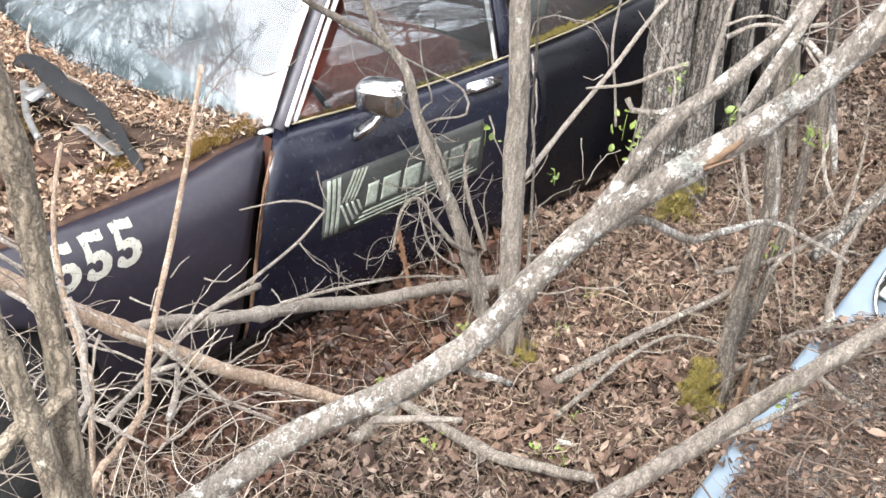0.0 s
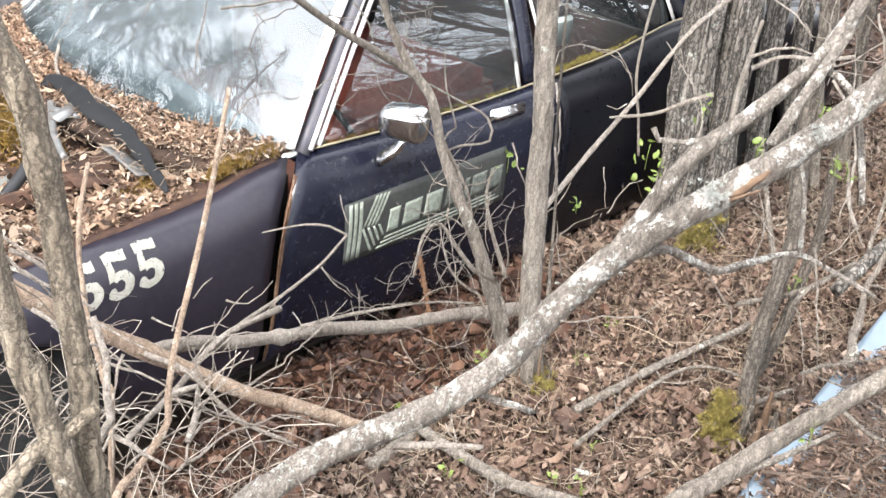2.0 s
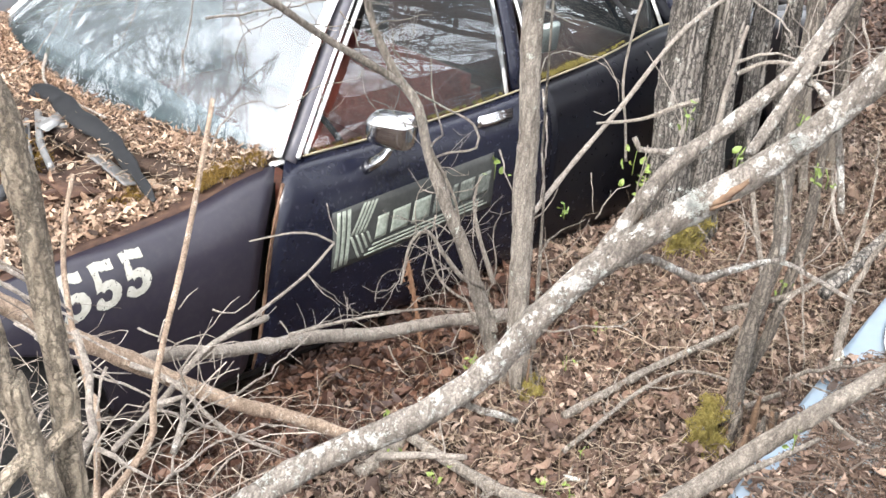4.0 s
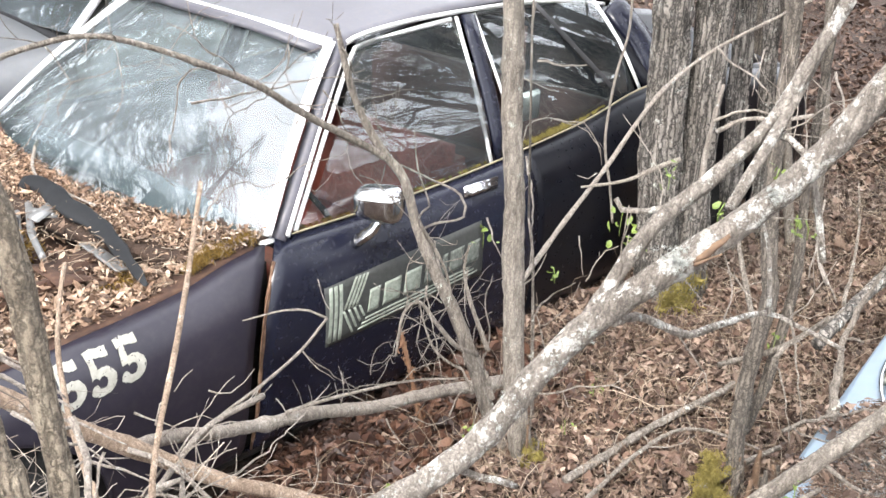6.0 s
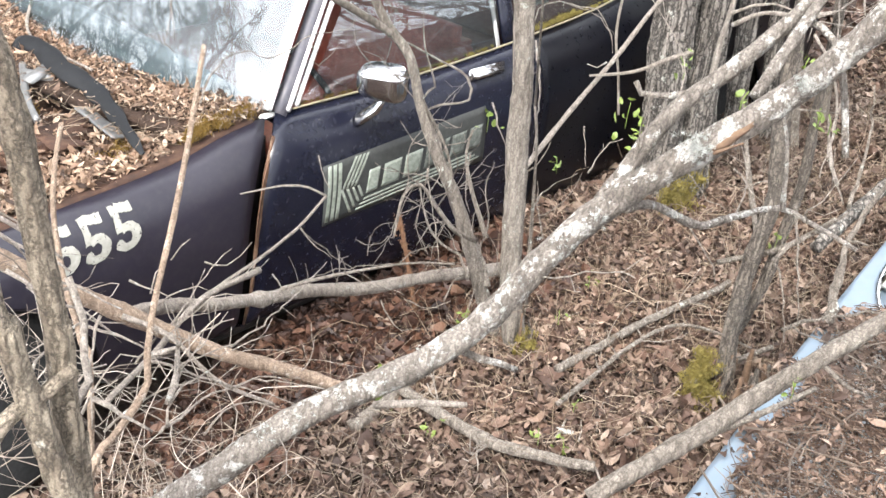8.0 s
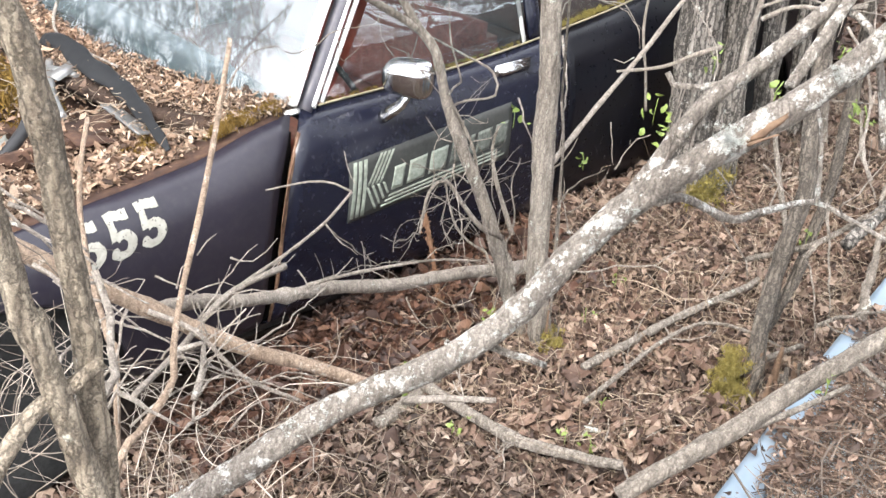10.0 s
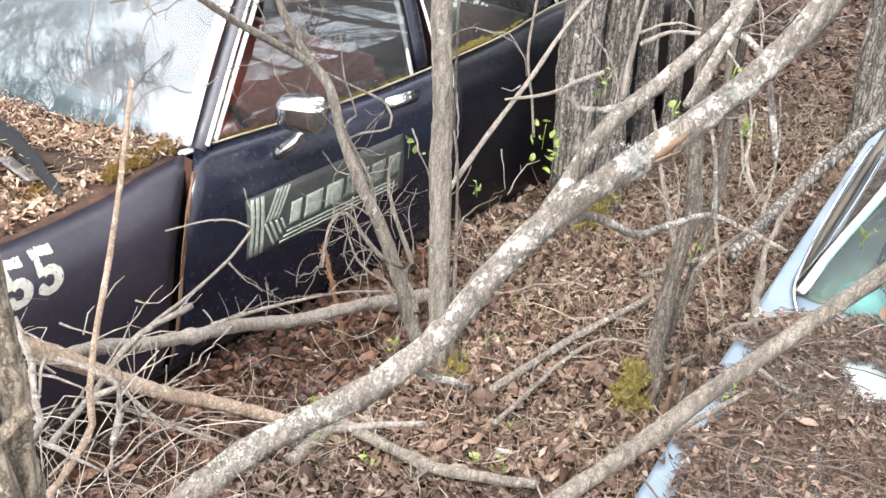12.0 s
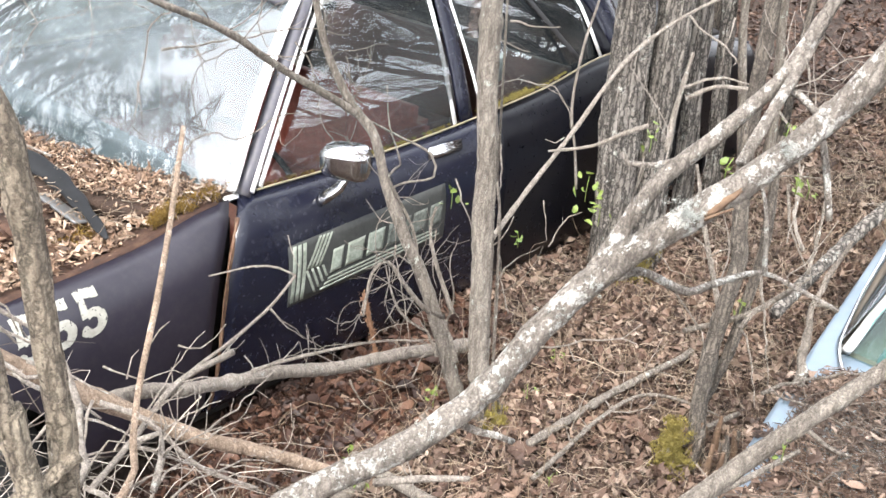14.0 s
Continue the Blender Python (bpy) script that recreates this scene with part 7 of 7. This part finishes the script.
def litter():
    x, y = rng.uniform(-2.6, 8.5, 160000), rng.uniform(-2.2, 6.0, 160000)
    far = np.hypot(x + 1.9, y + 2.2)
    keep = rng.uniform(0, 1, len(x)) < np.clip((4.2 / np.maximum(far, 1)) ** 1.6, 0.08, 1)
    keep &= ~((y > 0.10) & (y < 1.9) & (x > -1.5) & (x < 3.4))
    keep &= ~((y > 2.85) & (y < 4.4) & (x > -1.4) & (x < 2.95))
    keep &= ~((y < -1.5 + 0.14 * (x - 0.9)) & (x > -0.5) & (x < 3.6))
    x, y, far = x[keep], y[keep], far[keep]
    z = np.array([ground_z(a, b) for a, b in zip(x, y)]) + rng.uniform(0.0, 0.04, len(x))
    size = np.clip(rng.lognormal(-3.5, 0.42, len(x)), 0.012, 0.07)
    v, f = heap_of_leaves(np.stack([x, y, z], 1), size * np.clip(far / 4.5, 1, 1.5), rng, 0.5)
    heap("leaf_litter", v, f, LEAVES, "brown and tan dead leaves covering the ground", "leaves")
    # redder leaves by the sill, coloured darker for the car's shade
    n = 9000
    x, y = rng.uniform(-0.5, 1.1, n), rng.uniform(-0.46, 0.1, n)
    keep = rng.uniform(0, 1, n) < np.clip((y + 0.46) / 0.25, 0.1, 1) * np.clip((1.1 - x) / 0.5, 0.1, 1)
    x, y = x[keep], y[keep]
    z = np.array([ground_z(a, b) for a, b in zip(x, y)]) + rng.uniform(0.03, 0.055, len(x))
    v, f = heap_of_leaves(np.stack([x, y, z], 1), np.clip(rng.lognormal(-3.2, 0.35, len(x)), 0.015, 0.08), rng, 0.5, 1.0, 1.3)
    heap("sill_shade_leaves", v, f, LEAVES_SILL_SHADE, "red-brown leaves drifted against the sedan's sill, darkened for its shade", "leaves")
    n = 3000
    x, y = rng.uniform(-1.3, 4.5, n), rng.uniform(-1.6, 0.08, n)
    keep = ~((y < -1.5 + 0.14 * (x - 0.9)) & (x > -0.5))
    x, y = x[keep], y[keep]
    z = np.array([ground_z(a, b) for a, b in zip(x, y)]) + rng.uniform(0.02, 0.05, len(x))
    v, f = heap_of_leaves(np.stack([x, y, z], 1), np.clip(rng.lognormal(-3.1, 0.32, len(x)), 0.022, 0.08), rng, 0.4, 0.9, 1.6, True)
    heap("lobed_leaves", v, f, LEAVES_PALE, "curled lobed tan and red-brown leaves", "leaves")
    n = 50000
    x, y = rng.uniform(-1.2, 3.6, n), rng.uniform(-1.55, 0.06, n)
    keep = ~((y < -1.5 + 0.14 * (x - 0.9)) & (x > -0.5))
    x, y = x[keep], y[keep]
    z = np.array([ground_z(a, b) for a, b in zip(x, y)]) + rng.uniform(0.005, 0.045, len(x))
    v, f = heap_of_leaves(np.stack([x, y, z], 1), np.clip(rng.lognormal(-3.62, 0.42, len(x)), 0.009, 0.06), rng, 0.6, 0.75, 1.6)
    heap("leaf_scraps", v, f, LEAVES_GREY, "crumbled curled brown and beige leaves", "leaves")
    n = 22000
    r, a = np.abs(rng.normal(0, 9, n)) + 1.0, rng.uniform(0, math.tau, n)
    x, y = 0.8 + r * np.cos(a), 0.5 + r * np.sin(a)
    keep = ~((x > -2.4) & (x < 8.0) & (y > -2.0) & (y < 5.8))
    x, y = x[keep], y[keep]
    z = np.array([ground_z(a, b) for a, b in zip(x, y)]) + rng.uniform(0.0, 0.04, len(x))
    v, f = heap_of_leaves(np.stack([x, y, z], 1), rng.uniform(0.09, 0.19, len(x)), rng, 0.4)
    heap("far_leaves", v, f, LEAVES, "dead leaves scattered over the forest floor", "leaves")
    n = 10000
    x, y = rng.uniform(-1.5, 5.0, n), rng.uniform(-1.9, 0.0, n)
    z = np.array([ground_z(a, b) for a, b in zip(x, y)]) + rng.uniform(0.015, 0.055, n)
    ways = np.stack([rng.normal(size=n), rng.normal(size=n), rng.normal(0, 0.22, n)], 1)
    v, f = heap_of_sticks(np.stack([x, y, z], 1), ways, np.clip(rng.lognormal(-2.5, 0.6, n), 0.02, 0.4), rng.uniform(0.0007, 0.0024, n), rng, 0.14)
    heap("ground_twigs", v, f, STRAW, "thin dry twigs and stalks on the leaves", "twigs")
    n = 1100
    x, y = rng.uniform(-0.6, 3.5, n), rng.uniform(-1.35, -0.1, n)
    h = rng.uniform(0.08, 0.30, n)
    z = np.array([ground_z(a, b) for a, b in zip(x, y)]) + h * 0.42
    ways = np.stack([rng.normal(0, 0.5, n), rng.normal(0, 0.5, n), np.ones(n)], 1)
    v, f = heap_of_sticks(np.stack([x, y, z], 1), ways, h, rng.uniform(0.0007, 0.0018, n), rng, 0.2, 5)
    heap("dry_grass", v, f, STRAW, "sparse dry stalks of last year's grass", "grass")


litter()


def cowl_leaves():
    """Leaves heaped between the windscreen and the open bay."""
    n = 10500
    u, k = rng.uniform(0.0, 1.0, n), rng.uniform(0, 1, n) * 0.16
    k = np.where(rng.uniform(0, 1, n) < 0.06, k * 2.4, k)
    base = np.array([screen_base(a) for a in u])
    x = base[:, 0] + 0.015 - k
    z = 0.983 - 0.19 * k + rng.uniform(-0.004, 0.022, n)
    v, f = heap_of_leaves(np.stack([x, base[:, 1], z], 1), np.clip(rng.lognormal(-4.25, 0.55, n), 0.005, 0.055), rng, 0.5, 0.5, 1.5)
    heap("cowl_leaves", v, f, LEAVES_LIGHT, "tan dry leaves heaped below the windscreen", "leaves")
    n = 4500
    x, y = rng.uniform(-1.0, -0.2, n), 0.05 + rng.uniform(0.13, 1.0, n) ** 1.2
    keep = (y < 0.46 - 0.3 * (x + 0.45)) | (rng.uniform(0, 1, n) < 0.22)
    x, y = x[keep], y[keep]
    z = 0.865 + 0.05 * (x + 0.6) + rng.uniform(-0.01, 0.03, len(x))
    v, f = heap_of_leaves(np.stack([x, y, z], 1), np.clip(rng.lognormal(-3.6, 0.4, len(x)), 0.01, 0.06), rng, 0.55, 0.7, 1.3)
    heap("bay_leaves", v, f, LEAVES_LIGHT, "tan dry leaves in the open engine bay", "leaves")
    n = 1500
    x = rng.uniform(-1.05, -0.12, n)
    y = 0.135 + 0.17 * rng.uniform(0, 1, n) ** 0.7
    keep = y > 0.15 + 0.03 * np.sin(x * 17) + 0.02 * np.sin(x * 41)
    x, y = x[keep], y[keep]
    z = np.array([belt(a) for a in x]) + rng.uniform(0.002, 0.02, len(x)) - 0.1 * np.maximum(0, y - 0.2)
    v, f = heap_of_leaves(np.stack([x, y, z], 1), np.clip(rng.lognormal(-3.75, 0.45, len(x)), 0.008, 0.055), rng, 0.5, 0.7, 1.4)
    heap("lip_leaves", v, f, LEAVES_LIGHT, "tan leaf crumbs along the sedan's inner fender", "leaves")
    n = 450
    u = rng.uniform(0, 1, n)
    pts = np.array([screen_base(a) for a in u]) + np.stack([-rng.uniform(0.02, 0.4, n), rng.normal(0, 0.02, n), rng.uniform(-0.06, 0.0, n)], 1)
    v, f = heap_of_sticks(pts, np.stack([rng.normal(size=n), rng.normal(size=n), rng.normal(0, 0.2, n)], 1), rng.uniform(0.02, 0.10, n), rng.uniform(0.0008, 0.002, n), rng)
    heap("cowl_twigs", v, f, STRAW, "pale twigs among the leaves below the windscreen", "twigs")


cowl_leaves()
part("leaf_bed", sheet(lambda u, v: tuple(screen_base(v) + Vector((0.01 - 0.20 * (1 - u), 0, 0.0 - 0.045 * (1 - u)))), 8, 24, 0.03, flip=False), SOIL)
tagged(bpy.data.objects["leaf_bed"], "crumbled leaf mould under the windscreen", "leaf mould", kind="stuff")


def hood_litter():
    """Needles, leaves and twigs on the pale blue car's hood."""
    m = BLUE_POSE

    def drift(y):
        return np.interp(y, (0.07, 0.10, 0.15, 0.22, 0.30, 0.42, 0.8), (-0.08, -0.05, 0.03, 0.08, 0.10, 0.17, 0.2))

    def spread(n, x0, x1, y0, y1, lift):
        x, y = rng.uniform(x0, x1, n), rng.uniform(y0, y1, n)
        patch = np.array([noise.noise(Vector((a * 3.1, b * 3.1, 4.0))) for a, b in zip(x, y)])
        edge = np.array([0.128 + 0.06 * noise.noise(Vector((a * 6, 1, 2))) for a in x])
        keep = (patch > -0.36) & (y > edge) & (x < drift(y) + rng.normal(0, 0.012, n))
        x, y = x[keep], y[keep]
        z = np.array([0.937 - 0.05 * ease((-0.2 - a) / 1.2) + 0.035 * math.sin(math.pi * min(1, max(0, (b - 0.18) / 1.46))) for a, b in zip(x, y)]) + rng.uniform(0.0, lift, len(x))
        return np.array([m @ Vector((a, -b, c)) for a, b, c in zip(x, y, z)])
    p = spread(26000, -1.4, 0.24, 0.15, 1.3, 0.03)
    n = len(p)
    v, f = heap_of_sticks(p, np.stack([rng.normal(size=n), rng.normal(size=n), rng.normal(0, 0.25, n)], 1), rng.uniform(0.015, 0.07, n), rng.uniform(0.0008, 0.0024, n), rng, 0.1, 2)
    heap("needle_litter", v, f, NEEDLES, "brown needles and bits of twig on the pale hood", "needles")
    p = spread(8500, -1.4, 0.26, 0.15, 1.3, 0.035)
    v, f = heap_of_leaves(p, np.clip(rng.lognormal(-3.9, 0.5, len(p)), 0.008, 0.06), rng, 0.5, 0.7, 1.5)
    heap("hood_leaves", v, f, LEAVES_GREY, "crumbled brown leaves on the pale hood", "leaves")
    q = []
    for x0, x1, y0, y1, n in ((-0.18, -0.02, 0.07, 0.22, 260), (-0.44, -0.36, 0.07, 0.2, 50), (-0.80, -0.62, 0.07, 0.2, 110), (-1.15, -1.0, 0.07, 0.2, 40)):
        for _ in range(n):
            y = rng.uniform(y0, y1)
            x = min(rng.normal((x0 + x1) / 2, (x1 - x0) / 3.2), float(drift(y)) + rng.normal(-0.01, 0.01))
            q.append(m @ Vector((x, -y, 0.945 - 0.05 * ease((-0.2 - x) / 1.2) + rng.uniform(0.0, 0.022))))
    q = np.array([tuple(a) for a in q])
    v, f = heap_of_leaves(q, rng.uniform(0.012, 0.045, len(q)), rng, 0.5, 0.8, 1.4)
    heap("fender_leaves", v, f, LEAVES_GREY, "crumbled leaves drifted over the pale blue fender", "leaves")
    p = spread(300, -1.3, 0.02, 0.15, 1.2, 0.05)
    n = len(p)
    v, f = heap_of_sticks(p, np.stack([rng.normal(size=n), rng.normal(size=n), rng.normal(0, 0.15, n)], 1), rng.uniform(0.06, 0.3, n), rng.uniform(0.0012, 0.0036, n), rng, 0.12, 5)
    heap("hood_twigs", v, f, TWIGS_DULL, "dead twigs lying on the pale hood", "twigs")


hood_litter()


def brush():
    """The tangle of thin dead twigs before the fender."""
    n = 170
    a, back = rng.uniform(-0.25, 1.0, n), rng.uniform(-0.25, 0.4, n)
    x, y = -1.14 + 0.58 * a + 0.36 * back, -0.46 - 0.36 * a + 0.78 * back
    z = 1.08 - 0.42 * a - 0.5 * back - 0.45 * rng.uniform(0, 1, n) ** 0.8
    ways = np.stack([rng.normal(0, 1, n), rng.normal(0, 0.7, n), rng.normal(0.15, 0.55, n)], 1)
    v, f = heap_of_sticks(np.stack([x, y, z], 1), ways, rng.uniform(0.12, 0.5, n), rng.uniform(0.0007, 0.0021, n), rng, 0.30, 9)
    heap("brush_heap", v, f, TWIGS, "tangled heap of thin dead grey twigs", "brush")


brush()


# ---- trees that stand round about ----
def fir(name, seed, height, low=1.2, lush=2, wide=0.042, label="dark green fir out of direct view around the cars", group="firs behind the sedan"):
    """A fir: trunk, and drooping boughs set with many small sprays."""
    r = random.Random(seed)
    g = np.random.default_rng(seed)
    t = thing(name, label, "tree", group)
    part("trunk", tube([Vector((0.05 * math.sin(k), 0.05 * math.cos(k), height * k / 10)) for k in range(11)], [0.11 * (1 - 0.93 * k / 10) for k in range(11)], 8, 0.1), BARK_DARK, t)
    boughs, spots, ways = [], [], []
    z = low
    while z < height - 0.2:
        reach = (0.35 + 0.23 * (height - z)) * r.uniform(0.75, 1.1)
        reach = min(reach, 2.3)
        for _ in range(r.choice((3, 4, 4))):
            a = r.uniform(0, math.tau)
            d = Vector((math.cos(a), math.sin(a), 0))
            pts = [Vector((0, 0, z)) + d * reach * s + Vector((0, 0, 0.16 * reach * s - 0.52 * reach * s * s)) for s in (0, 0.35, 0.7, 1.0)]
            boughs.append(tube(pts, [0.02, 0.014, 0.008, 0.003], 4))
            for s in np.linspace(0.2, 1, int(6 + reach * 10)):
                q = Vector((0, 0, z)) + d * reach * s + Vector((0, 0, 0.16 * reach * s - 0.52 * reach * s * s))
                for side in (-1, 1):
                    w = (d * 0.6 + Vector((-d.y, d.x, 0)) * side * r.uniform(0.4, 1.0) + Vector((0, 0, -r.uniform(0.1, 0.7)))).normalized()
                    spots.append(q + w * 0.1)
                    ways.append(w)
        z += r.uniform(0.30, 0.5)
    part("boughs", joined(boughs), BARK_DARK, t)
    n = len(spots)
    p, w = np.repeat(np.array(spots), lush, 0), np.repeat(np.array(ways), lush, 0)
    n = len(p)
    p, w = p + g.normal(0, 0.05, (n, 3)), w + g.normal(0, 0.35, (n, 3))
    w /= np.linalg.norm(w, axis=1, keepdims=True)
    size = g.uniform(0.08, 0.22, n)
    across = np.cross(w, g.normal(size=(n, 3)))
    across /= np.linalg.norm(across, axis=1, keepdims=True)
    k = size[:, None]
    v = np.stack([p - w * k * 0.5, p + across * k * wide, p + w * k * 0.62, p - across * k * wide], 1).reshape(-1, 3)
    f = np.array([[0, 1, 2], [0, 2, 3]])[None] + (np.arange(n) * 4)[:, None, None]
    part("crown", (v.tolist(), [], f.reshape(-1, 3).tolist()), FIR, t, smooth=False)
    return t


first = fir("fir_tree", 21, 10.5)
first.matrix_basis = pose(-2.6, 7.4, 0.2)
for x, y, s, a in ((0.3, 6.2, 1.55, 330), (-1.5, 5.8, 1.5, 35), (1.9, 6.8, 1.5, 275), (0.6, 9.6, 1.4, 150), (-1.2, 9.2, 1.3, 190), (-4.0, 3.9, 1.1, 220), (-3.0, 3.3, 1.0, 40), (-0.2, 7.4, 1.1, 210), (-1.2, 4.9, 0.85, 145), (2.4, 5.8, 0.95, 100), (-4.6, 6.0, 0.9, 130), (1.6, 7.8, 0.95, 200), (3.6, 9.4, 1.1, 300), (5.6, 7.2, 0.9, 160), (-7.2, 3.6, 0.9, 10), (8.5, 5.0, 1.0, 75)):
    c = copy_thing(first, pose(x, y, 0.1, 0, 0, a))
    c.scale = (s, s, s)


dense = fir("fir_tree", 23, 10.5, 1.6, 1, 0.06)
dense.matrix_basis = pose(0.95, 5.15, 0.1, 0, 0, 60) @ Matrix.Scale(1.5, 4)
for x, y, s, a in ((0.0, 5.35, 1.45, 200), (1.75, 5.5, 1.5, 310), (-0.75, 5.3, 1.35, 20), (2.9, 5.6, 1.4, 140)):
    c = copy_thing(dense, pose(x, y, 0.1, 0, 0, a))
    c.scale = (s, s, s)


def bare(name, seed, height):
    r = random.Random(seed)
    t = thing(name, "bare grey tree with spreading limbs on the slope", "tree", "bare trees on the slope")
    line = [Vector((0.12 * math.sin(k * 0.9 + seed), 0.12 * math.cos(k * 0.7 + seed), height * k / 9)) for k in range(10)]
    part("trunk", tube(line, [0.11 * (1 - 0.85 * k / 9) for k in range(10)], 10, 0.12), BARK_DARK, t)
    out = []
    for k in range(2, 10):
        for _ in range(3):
            grown(r, line[k], Vector((r.uniform(-1, 1), r.uniform(-1, 1), r.uniform(0.0, 0.8))), r.uniform(1.2, 2.4), 0.035 * (1 - 0.06 * k), 3, out)
    part("crown", joined(out), BARK_DARK, t, "bare spreading twigs")
    return t


bare_a, bare_b = bare("bare_tree", 31, 7.5), bare("bare_tree", 32, 8.5)
bare_a.matrix_basis, bare_b.matrix_basis = pose(6.2, -3.6, 0.4), pose(5.2, -6.2, 0.4)
for k, (x, y, a) in enumerate(((8.0, -2.2, 40), (7.6, -6.0, 120), (9.6, -4.2, 200), (3.4, -6.6, 280), (9.2, -8.2, 330), (6.4, -9.0, 70), (11.5, -6.5, 150), (8.6, 1.2, 230), (10.5, -1.0, 20), (1.0, -7.6, 310), (12.0, 2.5, 100), (10.2, -5.6, 65), (8.4, -4.6, 165))):
    copy_thing((bare_a, bare_b)[k % 2], pose(x, y, max(0.4, ground_z(x, y) - 0.1), 0, 0, a))
# unseen tall firs, added overhead to keep bright sky out of the glass
tall = fir("fir_tree", 22, 11.0, 4.2, 2, 0.042, "tall fir out of view, with a bare lower trunk", "tall firs over the cars")
tall.matrix_basis = pose(4.7, 0.9, 0.3)
for x, y, a in ((5.6, -2.9, 80), (3.9, 3.9, 190), (4.4, -1.2, 20), (-2.9, 2.1, 130), (-1.7, 4.9, 40), (-5.4, 5.2, 130), (-3.2, 6.6, 250)):
    copy_thing(tall, pose(x, y, 0.3, 0, 0, a))
# unseen firs added: low row darkens side-glass reflections, the rest block sky light
for x, y, s, a in ((9.9, -4.0, 0.46, 0), (9.0, -6.0, 0.42, 50), (8.0, -7.6, 0.46, 100), (6.8, -8.8, 0.45, 150), (5.4, -9.8, 0.46, 200), (10.8, -2.2, 0.46, 250), (11.2, -4.9, 0.51, 300), (10.0, -7.2, 0.51, 350), (8.6, -8.9, 0.51, 30), (7.2, -10.4, 0.55, 80), (12.0, -3.2, 0.51, 120), (3.9, -9.6, 0.46, 170), (-2.2, -6.4, 1.1, 70), (0.6, -6.6, 1.15, 190), (-4.6, -5.4, 1.1, 300), (17.0, -19.0, 1.2, 10), (20.5, -12.0, 1.3, 100), (-8.0, -1.0, 1.0, 33), (-7.4, -5.0, 1.1, 140), (-5.0, -8.2, 1.1, 250), (-1.4, -9.6, 1.15, 320), (2.2, -10.4, 1.1, 60), (-10.5, -7.5, 1.3, 75), (-9.5, 5.5, 1.1, 200), (11.0, 9.0, 1.2, 15), (7.5, 10.5, 1.2, 115)):
    c = copy_thing(dense, pose(x, y, max(0.1, ground_z(x, y) - 0.1), 0, 0, a))
    c.scale = (s, s, s)
